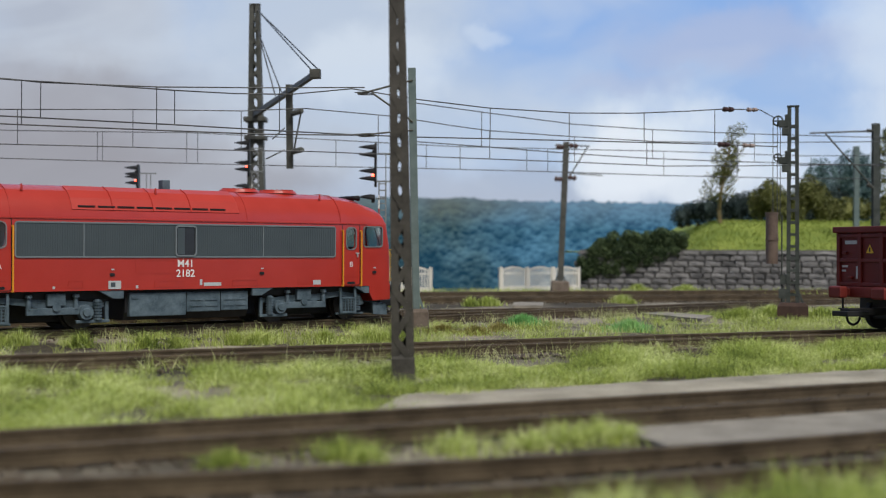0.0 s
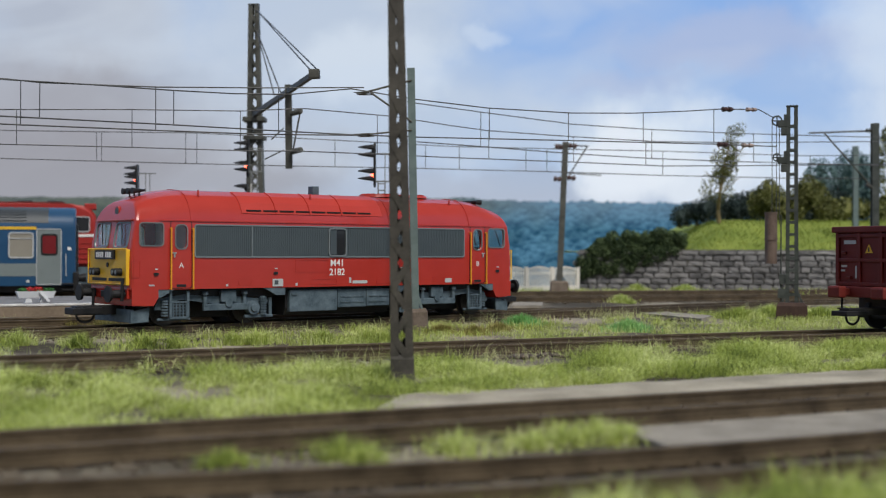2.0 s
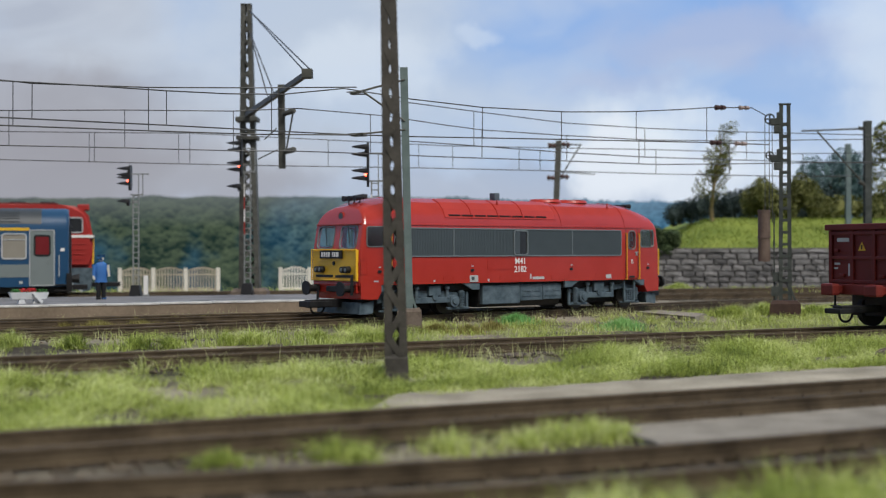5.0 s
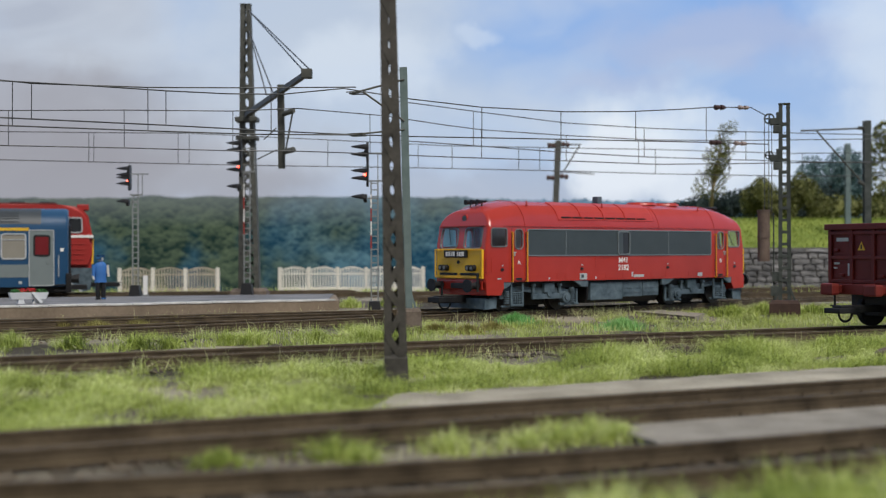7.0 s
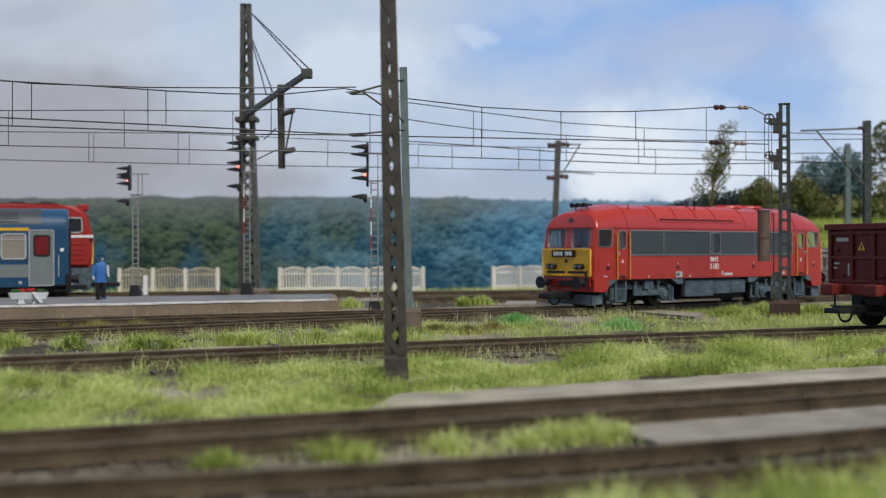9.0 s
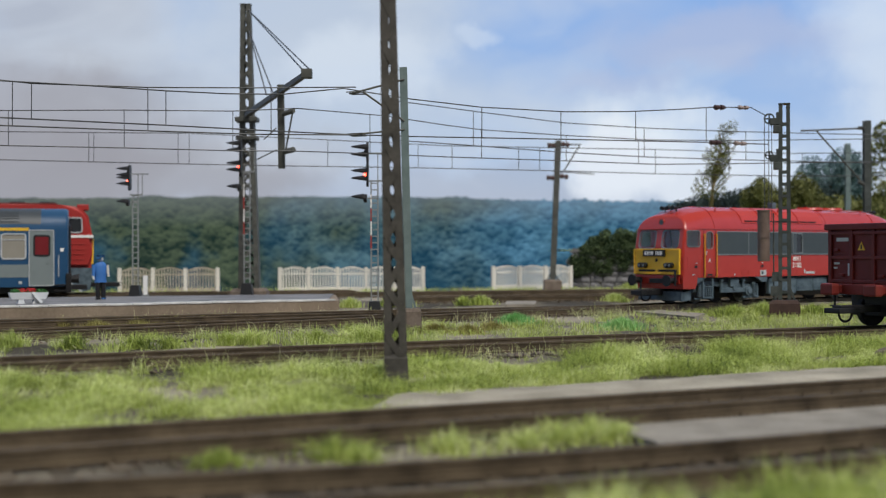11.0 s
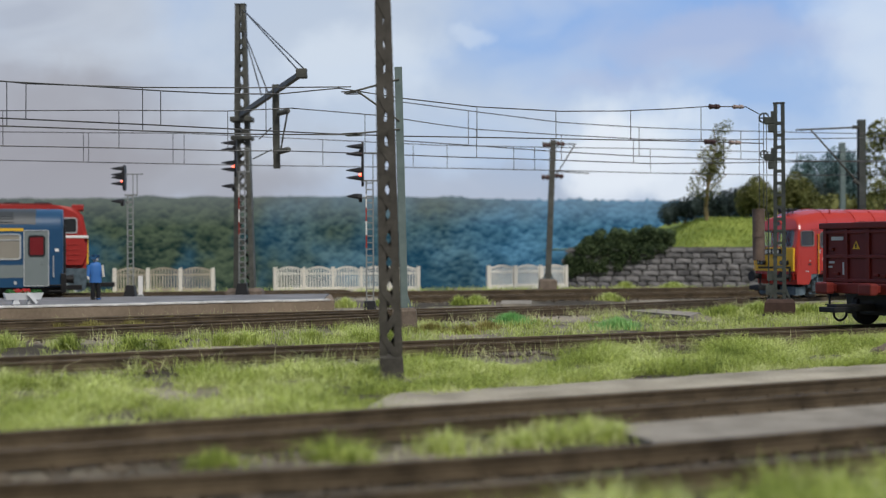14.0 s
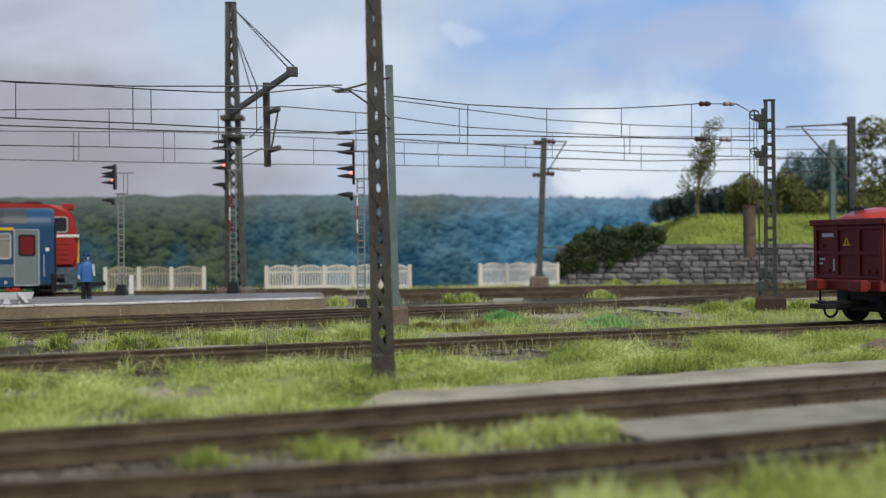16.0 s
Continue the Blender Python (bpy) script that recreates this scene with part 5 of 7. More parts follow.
def loco_bogie(loco, c, s):
    """One bogie about x = c; s = 1 when the outer end lies towards smaller x."""
    bg_ob = part("bogie", box(B(), c - 19, c + 19, 9.5, 2 * HW - 9.5, 2.2, 9.6, 0.5), BLACK, loco, "grey bogie with springs and axle boxes")
    for near in (True, False):
        def Y(v):
            return 1.2 + v if near else 2 * HW - 1.2 - v
        def bx(u0, u1, v0, v1, z0, z1, bev=0.25):
            a, b = sorted((c + s * u0, c + s * u1))
            y0, y1 = sorted((Y(v0), Y(v1)))
            return box(B(), a, b, y0, y1, z0, z1, bev)
        def rd(u0, v0, z0, u1, v1, z1, r0, r1=None, n=10, bm=None):
            return rod(bm or B(), (c + s * u0, Y(v0), z0), (c + s * u1, Y(v1), z1), r0, r1, n)
        arch = B()
        pts = [(-20.5, 6.6), (-19, 9.2), (-10, 10.4), (0, 9.6), (10, 9.4), (18, 8.6), (22, 8.4), (22, 7.0), (17, 7.2), (11, 6.2), (4, 6.4), (-4, 7.8), (-11, 8.6), (-17, 7.6), (-18.5, 5.4), (-20.5, 5.4)]
        loft(arch, [[(c + s * u, Y(v), z) for u, z in pts] for v in (1.6, 2.6)])
        part("side_frame", arch, BOGIE, bg_ob)
        part("equalizer_beam", bx(-3.4, 13.5, 0.3, 1.6, 4.8, 7.0), BOGIE, bg_ob)
        for u in (-2.6, 12.4):
            h = rd(u, 0.9, 6.5, u, 0.9, 10.8, 0.85, 0.6)
            rd(u, 0.9, 10.2, u, 0.9, 11.2, 1.2, 1.0, 12, h)
            part("hanger", h, BOGIE, bg_ob)
        part("bolster_box", bx(3.0, 8.8, 0.0, 1.8, 7.6, 11.4), BOGIE, bg_ob)
        part("bolster_lug", rd(5.9, -0.2, 7.2, 5.9, 1.5, 7.2, 1.3, 1.3, 14), BOGIE, bg_ob)
        part("axle_box", rd(15.6, -0.2, 5.4, 15.6, 2, 5.4, 2.3, 2.5, 18), BOGIE, bg_ob)
        part("axle_cover", rd(15.6, -0.7, 5.4, 15.6, 0, 5.4, 1.2, 1.5, 14), BOGIE, bg_ob)
        sp = B()
        for k in range(7):
            z = 3.0 + k * 0.92
            rod(sp, (c + s * 19.6, Y(0.9), z), (c + s * 19.6, Y(0.9), z + 0.55), 1.35, 1.35, 12)
        rod(sp, (c + s * 19.6, Y(0.9), 2.6), (c + s * 19.6, Y(0.9), 9.4), 0.85, 0.85, 10)
        part("coil_spring", sp, BOGIE, bg_ob)
        sp = B()
        for k in range(6):
            z = 3.4 + k * 0.92
            rod(sp, (c + s * -17.4, Y(0.9), z), (c + s * -17.4, Y(0.9), z + 0.55), 1.2, 1.2, 12)
        part("coil_spring", sp, BOGIE, bg_ob)
        part("spring_arm", bx(12.5, 23.5, 0.6, 1.8, 2.0, 3.0), BOGIE, bg_ob)
        part("spring_arm", bx(-20, -8, 0.8, 1.8, 1.9, 2.7), BOGIE, bg_ob)
        part("brake_link", bx(22.2, 23.4, 1.0, 2.0, 2.6, 8.8), BOGIE, bg_ob)
        y0, y1 = sorted((Y(-0.4), Y(0.3)))
        a, b = sorted((c + s * -16.2, c + s * -9.0))
        for x0, x1, z0, z1 in ((a, a + 0.9, 2.6, 11.6), (b - 0.9, b, 2.6, 11.6), (a, b, 2.4, 3.2), (a, b, 7.6, 8.2)):
            part("cage_bar", box(B(), x0, x1, y0, y1, z0, z1, 0.12), BOGIE, bg_ob)
        for k in range(5):
            x = a + 1.2 + k * 1.2
            part("cage_bar", box(B(), x, x + 0.4, y0 + 0.2, y1, 3.2, 7.6), BOGIE, bg_ob)
        for k in range(4):
            z = 3.9 + k * 1.0
            part("cage_bar", box(B(), a + 0.9, b - 0.9, y0 + 0.2, y1, z, z + 0.35), BOGIE, bg_ob)
    return bg_ob


WHEELS = []


def loco_wheels(loco, c):
    bm = B()
    for y in (-8.2, 8.2):
        rod(bm, (0, y - 1.1, 0), (0, y + 1.1, 0), 5.5, 5.5, 28)
        rod(bm, (0, y * 0.84 - 0.3, 0), (0, y * 0.84 + 0.3, 0), 6.2, 6.2, 28)
        for k in range(6):
            a = radians(60 * k)
            yy = y + (1.25 if y > 0 else -1.25)
            rod(bm, (3 * math.cos(a), y, 3 * math.sin(a)), (3 * math.cos(a), yy, 3 * math.sin(a)), 0.8, 0.6, 8)
    rod(bm, (0, -9, 0), (0, 9, 0), 1.2, n=10)
    WHEELS.append(part("wheel", bm, WHEEL, loco, "dark steel wheelset", (c, HW, 5.5)))


def build_loco():
    loco = thing("diesel_locomotive", "red diesel locomotive with yellow front and grey bogies on the rails", "locomotive")
    loco_shell(loco)
    part("underframe", box(B(), 10, LEN - 10, 3, 2 * HW - 3, 9.4, 12.15), BLACK, loco)
    part("fuel_tank", loft(B(), [[(u, y, z) for y, z in ((4, 2.4), (2 * HW - 4, 2.4), (2 * HW - 2.6, 5), (2 * HW - 2.6, 11), (2.6, 11), (2.6, 5))] for u in (61.5, 106.5)]), BLACK, loco)
    for end in (0, 1):
        loco_end(loco, end)
    for near in (True, False):
        loco_side(loco, near)
    # roof: raised engine hood with slots, fans, stack, seams
    hood = B()
    for y0, s in ((0, 1), (2 * HW, -1)):
        loft(hood, [[(u, y0 + s * v, z) for v, z in ((0.55, 37.6), (2.4, 41.2), (5.0, 43.7), (8.6, 45.2), (8.6, 44.6), (5, 43.2), (2.4, 40.7), (0.9, 37.4))] for u in (43, 102)])
    hd = part("engine_hood", hood, ROOF_RED, loco)
    for k in range(8):
        u0 = 45 + k * 6.6
        for y in (0.95, 2 * HW - 0.95):
            part("air_slot", beam(B(), (u0, y, 38.6), (u0 + 5.6, y, 38.6), 0.5, 0.55), BLACK, hd)
    for u in (56.5, 70.5, 84):
        sm = B()
        for v0, z0, v1, z1 in ((0.5, 37.6, 2.3, 41.3), (2.3, 41.3, 4.9, 43.8), (4.9, 43.8, 8.5, 45.3)):
            beam(sm, (u, v0, z0), (u, v1, z1), 0.3, 0.25)
        part("hood_seam", sm, RED, hd)
    for u in (23.6, 105, 143.4):
        sm = B()
        sec = section(45.62, HW + 0.06)[3:14]
        for (v0, z0), (v1, z1) in zip(sec, sec[1:]):
            beam(sm, (u, HW + v0, z0 + 0.03), (u, HW + v1, z1 + 0.03), 0.35, 0.22)
        part("roof_seam", sm, RED, loco)
    gut = B()
    for y in (-0.12, 2 * HW + 0.12):
        box(gut, 12, LEN - 12, y - 0.15, y + 0.15, 34.5, 34.85)
    part("gutter", gut, ROOF_RED, loco)
    for u in (110.5, 126):
        fn = part("roof_fan", rod(B(), (u, HW, 45.3), (u, HW, 46.3), 7.2, 6.6, 28), ROOF_RED, loco, "round roof fan")
        bl = B()
        for k in range(9):
            a = radians(20 * k)
            beam(bl, (u - 6 * math.cos(a), HW - 6 * math.sin(a), 46.5), (u + 6 * math.cos(a), HW + 6 * math.sin(a), 46.5), 0.4, 0.35)
        part("fan_guard", bl, RED, fn)
    part("exhaust_stack", box(B(), 80.4, 83.2, HW - 1.6, HW + 1.6, 45.2, 48.6, 0.25), BOGIE, loco, "grey exhaust stack")
    for u in (28.5, 73, 137):
        part("roof_lug", rod(B(), (u, 4.5, 43.2), (u, 4.5, 45.2), 0.5, 0.25, 6), RED, loco)
    loco_bogie(loco, BOGIE_A, 1)
    loco_bogie(loco, LEN - BOGIE_A, -1)
    for c in (17.0, 48.0, LEN - 48.0, LEN - 17.0):
        loco_wheels(loco, c)
    return loco


# ---- the other vehicles ----
def build_coach():
    co = thing("passenger_coach", "blue and light grey passenger coach with grey roof behind the platform", "coach", (-207, 707, 0), math.degrees(math.atan(0.28)))
    W, L = 32.5, 270
    def sec(top):
        left = [(0, 5.5), (0, 20), (0, 37), (0.4, 40), (1.6, 43), (4.4, 46), (9.5, top - 0.6)]
        return left + [(W / 2, top)] + [(W - y, z) for y, z in reversed(left)]
    bm = B()
    rings = []
    for x, k in ((-L, 0), (-1.6, 0), (-0.5, 0.5), (0, 1.4)):
        rings.append([(x, y + (k if y < W / 2 else -k), z - (k * 0.7 if z > 38 else 0)) for y, z in sec(49)])
    part("body", loft(bm, rings), BLUE, co, smooth=35)
    rf = B()
    loft(rf, [[(x, y + (-0.12 if y < W / 2 else 0.12), z + 0.1) for y, z in sec(49)[3:12]] for x in (-L + 4, -14.5)])
    rib = part("roof", rf, COACH_ROOF, co, "ribbed grey roof", smooth=35)
    for k in range(5):
        z, y = ((41.2, 0.75), (43.0, 1.6), (44.4, 2.7), (45.6, 4.0), (46.6, 5.6))[k]
        part("roof_rib", beam(B(), (-L + 4, y - 0.2, z + 0.1), (-26, y - 0.2, z + 0.1), 0.35, 0.35), COACH_ROOF, rib)
    part("yellow_stripe", box(B(), -L, -20.8, -0.18, 0.4, 36.4, 38.0), SIGN_YELLOW, co)
    part("grey_band", box(B(), -L, -20.8, -0.15, 0.4, 10.8, 17.8), COACH_GREY, co)
    x = -28.8
    while x > -L + 20:
        fr = part("window", ring(B(), x, 27.8, 13.4, 14.4, 1.8, 0.8, 0.3, -0.4), SILVER, co)
        part("pane", plate(B(), x, 27.8, 12.2, 13.2, 1.4, 0.3, -0.1), CURTAIN, fr)
        part("glazing_bar", box(B(), x - 6, x + 6, -0.35, 0.2, 31.2, 31.7), SILVER, fr)
        x -= 20.5
    dr = part("door", plate(B(), -14.2, 21.5, 12.6, 30.2, 0.6, 0.4, -0.35), COACH_GREY, co, "light grey coach door with red window")
    part("door_trim", ring(B(), -14.2, 21.5, 13.4, 31.0, 0.8, 0.5, 0.3, -0.55), SILVER, dr)
    fr = part("door_window", ring(B(), -14.0, 28.2, 9.0, 11.8, 1.6, 1.0, 0.3, -0.6), BLACK, dr)
    part("pane", plate(B(), -14.0, 28.2, 7.6, 10.4, 1.3, 0.3, -0.45), DOOR_RED, fr)
    part("lock", box(B(), -12.0, -10.6, -0.55, 0, 18.0, 20.6, 0.2), COACH_GREY, dr)
    part("handrail", rod(B(), (-5.2, -0.8, 11), (-5.2, -0.8, 23), 0.3), SILVER, co)
    part("label_plate", box(B(), -4.4, -2.4, -0.2, 0.3, 25, 26.8), WHITE, co)
    part("label_plate", box(B(), -26, -24.4, -0.25, 0.3, 7.2, 8.8), PLATE_GREY, co)
    for z, d in ((3.0, 2.4), (6.2, 1.2)):
        part("step", box(B(), -7.5, -0.8, -0.6 - d, 3, z, z + 0.7, 0.15), BLACK, co)
    part("step_side", box(B(), -1.4, 1.6, -1.6, 3, 2.4, 13.0, 0.4), BLACK, co)
    part("gangway", box(B(), -0.5, 1.2, 9, W - 9, 10, 40, 0.5), BLACK, co, "black rubber gangway")
    part("underframe", box(B(), -L + 4, -1, 3, W - 3, 2.0, 6.0), BLACK, co)
    for y in (6, W - 6):
        part("buffer", rod(B(), (-1, y, 9.5), (5.5, y, 9.5), 1.4, 2.4, 14), BLACK, co)
    part("coupler", box(B(), -4, 10, W / 2 - 2, W / 2 + 2, 3.4, 6.2, 0.3), BLACK, co)
    for c in (-34, -L + 34):
        bg_ob = part("bogie", box(B(), c - 18, c + 18, 5, W - 5, 2.2, 5.4, 0.4), BLACK, co)
        for d in (-14, 14):
            w = B()
            for y in (W / 2 - 8, W / 2 + 8):
                rod(w, (c + d, y - 1, 5.2), (c + d, y + 1, 5.2), 5.2, n=24)
            part("wheel", w, WHEEL, bg_ob)


def build_red_engine():
    en = thing("electric_locomotive", "red locomotive with white stripe and grey skirt behind the coach", "locomotive", (-207.5, 758, 0), math.degrees(math.atan(0.28)))
    W, L = 33.0, 185
    def prof():
        return [(-1.0, 15.0), (-0.2, 24), (0, 33.5), (-2.6, 46), (-5.5, 49.6), (-10, 51.6), (-18, 52.6)]
    bm = B()
    rings = []
    outline = prof() + [(-L, 52.6), (-L, 15.0)]
    for y, k in ((0, 0), (W, 0)):
        rings.append([(x, y, z) for x, z in outline])
    loft(bm, rings)
    bmesh.ops.bevel(bm, geom=[e for e in bm.edges if abs(e.verts[0].co.y - e.verts[1].co.y) < 0.1], offset=2.2, segments=3, affect="EDGES")
    part("body", bm, ENGINE_RED, en, smooth=40)
    part("roof_visor", box(B(), -9, -2.2, 5, W - 5, 49.6, 53.0, 0.5), ENGINE_RED, en)
    part("white_stripe", box(B(), -40, 0.5, -0.25, W + 0.25, 33.0, 34.6, 0.2), WHITE, en)
    part("yellow_front", box(B(), -2.2, 0.5, 3, W - 3, 17.5, 32.5, 0.4), YELLOW, en)
    bm = B()
    loft(bm, [[(x, y, z) for x, z in ((0.6, 15.2), (-1.5, 2.0), (-6, 0.8), (-24, 15.2))] for y in (0.6, W - 0.6)])
    part("front_skirt", bm, BOGIE, en, "grey front skirt")
    part("skirt_edge", beam(B(), (-23.5, 0.4, 14.8), (-6.2, 0.4, 1.2), 0.7, 0.9), PLATE_GREY, en)
    fr = part("cab_window", ring(B(), -12, 40.5, 12.5, 9.4, 1.6, 0.7, 0.3, -0.35), SILVER, en)
    part("pane", plate(B(), -12, 40.5, 11.3, 8.2, 1.2, 0.3, -0.1), WINDOW, fr)
    for z in (20, 23, 26, 29):
        part("side_rib", box(B(), -34, -5, -0.3, 0.2, z, z + 0.6, 0.1), ENGINE_RED, en)
    for x in (-26, -43, -62, -85):
        part("roof_gear", box(B(), x - 4.5, x + 4.5, 10, 20, 52.4, 54.6, 0.5), BLACK, en)
    part("roof_walk", box(B(), -L + 10, -20, 4, 8, 52.4, 53.6, 0.2), WAGON, en)
    part("underframe", box(B(), -L, -20, 2, W - 2, 4, 15.1), BLACK, en)
    for y in (6, W - 6):
        part("buffer", rod(B(), (-1, y, 11), (6, y, 11), 1.4, 2.5, 14), BLACK, en)
    part("coupler", box(B(), -3, 16, W / 2 - 2.5, W / 2 + 2.5, 3.6, 6.4, 0.3), BLACK, en)
    for x in (-34, -62, -125, -153):
        w = B()
        for y in (W / 2 - 8, W / 2 + 8):
            rod(w, (x, y - 1, 6), (x, y + 1, 6), 6, n=24)
        part("wheel", w, WHEEL, en)


def build_wagon():
    wg = thing("open_wagon", "brown-red open freight wagon with ribbed end on the rails", "wagon", (140.4, 392.6, 0), 24.0)
    W, L = 32.0, 150.0
    body = part("floor_frame", box(B(), 1, L, 1, W - 1, 11.2, 14.6, 0.3), WAGON_FRAME, wg)
    part("end_wall", box(B(), 0, 1.2, 0, W, 13.4, 31.6, 0.15), WAGON, wg)
    part("end_wall", box(B(), L - 1.2, L, 0, W, 13.4, 31.6, 0.15), WAGON, wg)
    for y in (0.0, W - 1.2):
        part("side_wall", box(B(), 1.2, L - 1.2, y, y + 1.2, 13.4, 31.6, 0.15), WAGON, wg)
    for k in range(9):
        for y in (-0.9, W):
            part("side_post", box(B(), 8 + k * 16.4, 10 + k * 16.4, y, y + 0.9, 12.0, 31.4, 0.2), WAGON, wg)
    for x0, x1 in ((-1.4, 0.6), (L - 0.6, L + 1.0)):
        part("top_rim", box(B(), x0, x1, -1.0, W + 1.0, 31.2, 33.2, 0.35), WAGON, wg)
    for y in (-1.0, W - 0.6):
        part("top_rim", box(B(), 0.6, L - 0.6, y, y + 1.6, 31.2, 33.0, 0.35), WAGON, wg)
    for y in (0.3, 10.4, 20.2, 30.2):
        part("end_post", box(B(), -0.8, 0.0, y, y + 1.5, 13.6, 31.2, 0.2), WAGON, wg)
    for z in (14.0, 21.7, 29.6):
        part("end_rib", box(B(), -0.7, 0.0, 0.3, W - 0.3, z, z + 1.2, 0.25), WAGON, wg)
    for y, z in ((3.4, 15.8), (27, 24.2), (24.6, 16.2), (6.6, 16)):
        part("hinge", box(B(), -0.9, 0, y, y + 2.0, z, z + 0.9, 0.2), WAGON, wg)
    for y, z, dy, dz in ((22.8, 27.5, 5.6, 1.2), (27, 20.0, 2.6, 0.7), (28, 18.6, 1.8, 0.6), (21.0, 16.4, 2.2, 4.0)):
        part("writing_bar", box(B(), -0.12, 0.1, y, y + dy, z, z + dz), PLATE_GREY, wg)
    sg = B()
    loft(sg, [[(x, 15.2, 24.6), (x, 18.6, 24.6), (x, 16.9, 27.4)] for x in (-0.14, 0.1)])
    sgo = part("warning_sign", sg, SIGN_YELLOW, wg, "yellow triangular warning sign")
    part("bolt_mark", box(B(), -0.2, 0, 16.6, 17.2, 25.0, 26.4), BLACK, sgo)
    part("head_stock", box(B(), -1.6, 1.2, 0.5, W - 0.5, 10.4, 13.8, 0.3), WAGON_FRAME, wg)
    for y in (6.0, 25.6):
        b = part("buffer", box(B(), -4.0, -1.4, y - 1.5, y + 1.5, 10.9, 13.3, 0.3), WAGON_FRAME, wg)
        part("buffer_head", box(B(), -7.0, -3.8, y - 2.9, y + 2.9, 10.2, 14.0, 0.7), WAGON_FRAME, b, "red rectangular buffer head")
    part("step", box(B(), -2.0, 0, 27, 29.5, 6.4, 6.8), BLACK, wg)
    part("step_hanger", box(B(), -1.3, -0.8, 28, 28.5, 6.6, 11), BLACK, wg)
    cp = part("coupler", box(B(), -11, 5, W / 2 - 2.2, W / 2 + 2.2, 4.9, 7.2, 0.3), BLACK, wg, "black model coupling")
    part("coupler_head", box(B(), -13.0, -4, W / 2 - 3.6, W / 2 + 3.6, 4.8, 6.4, 0.3), BLACK, cp)
    lp = B()
    for k in range(10):
        a0, a1 = radians(180 + 18 * k), radians(198 + 18 * k)
        rod(lp, (-7.5 + 2.6 * math.cos(a0), W / 2, 4.6 + 2.5 * math.sin(a0)), (-7.5 + 2.6 * math.cos(a1), W / 2, 4.6 + 2.5 * math.sin(a1)), 0.4, n=6)
    part("coupler_loop", lp, BLACK, cp)
    for c in (20.5, L - 20.5):
        bg_ob = part("bogie", box(B(), c - 14, c + 14, 3, W - 3, 3.4, 10.6, 0.4), BLACK, wg)
        for d in (-10, 10):
            w = B()
            for y in (W / 2 - 8.2, W / 2 + 8.2):
                rod(w, (c + d, y - 1.1, 5.3), (c + d, y + 1.1, 5.3), 5.3, n=26)
                rod(w, (c + d, y - 1.3, 5.3), (c + d, y + 1.3, 5.3), 1.6, n=12)
            rod(w, (c + d, 4, 5.3), (c + d, W - 4, 5.3), 1.0)
            part("wheel", w, BLACK, bg_ob)


# ---- fences, wall and bank ----
def build_fence(label, x0, y0, x1, y1, panels, material, post_mat):
    rz = math.degrees(math.atan2(y1 - y0, x1 - x0))
    L = math.hypot(x1 - x0, y1 - y0) / panels
    fe = thing("fence", label, "fence", (x0, y0, GZ), rz, "cream panel fences")
    post = slat = None
    for k in range(panels + 1):
        if post is None:
            bm = B()
            box(bm, -1.3, 1.3, -1.1, 1.1, -1, 17.2, 0.25)
            post = part("post", bm, post_mat, fe)
        else:
            again("post", post, fe, (k * L, 0, random.uniform(-0.3, 0.2)), 0, random.uniform(-0.8, 0.8))
    for k in range(panels):
        a = k * L
        part("bottom_board", box(B(), a + 1.3, a + L - 1.3, -0.5, 0.5, -0.5, 3.2, 0.2), material, fe)
        part("rail", box(B(), a + 1.3, a + L - 1.3, -0.45, 0.45, 12.0, 13.0, 0.15), material, fe)
        arc = B()
        n = 8
        pts = [(a + 1.3 + (L - 2.6) * i / n, 15.0 + 2.2 * math.sin(math.pi * i / n)) for i in range(n + 1)]
        loft(arc, [[(x, y, z + dz) for y, dz in ((-0.55, -0.6), (0.55, -0.6), (0.55, 0.5), (-0.55, 0.5))] for x, z in pts])
        part("arched_rail", arc, material, fe)
        m = max(6, int((L - 3) / 1.75))
        for i in range(m):
            f = (i + 0.5) / m
            h = 14.8 + 2.2 * math.sin(math.pi * f)
            part("slat", box(B(), a + 1.3 + (L - 2.6) * f - 0.45, a + 1.3 + (L - 2.6) * f + 0.45, -0.35, 0.35, 3.0, h), material, fe)


WALL_A, WALL_B = Vector((100, 985, 0)), Vector((430, 935, 0))
WALL_E = (WALL_B - WALL_A).normalized()
WALL_RZ = math.degrees(math.atan2(WALL_E.y, WALL_E.x))


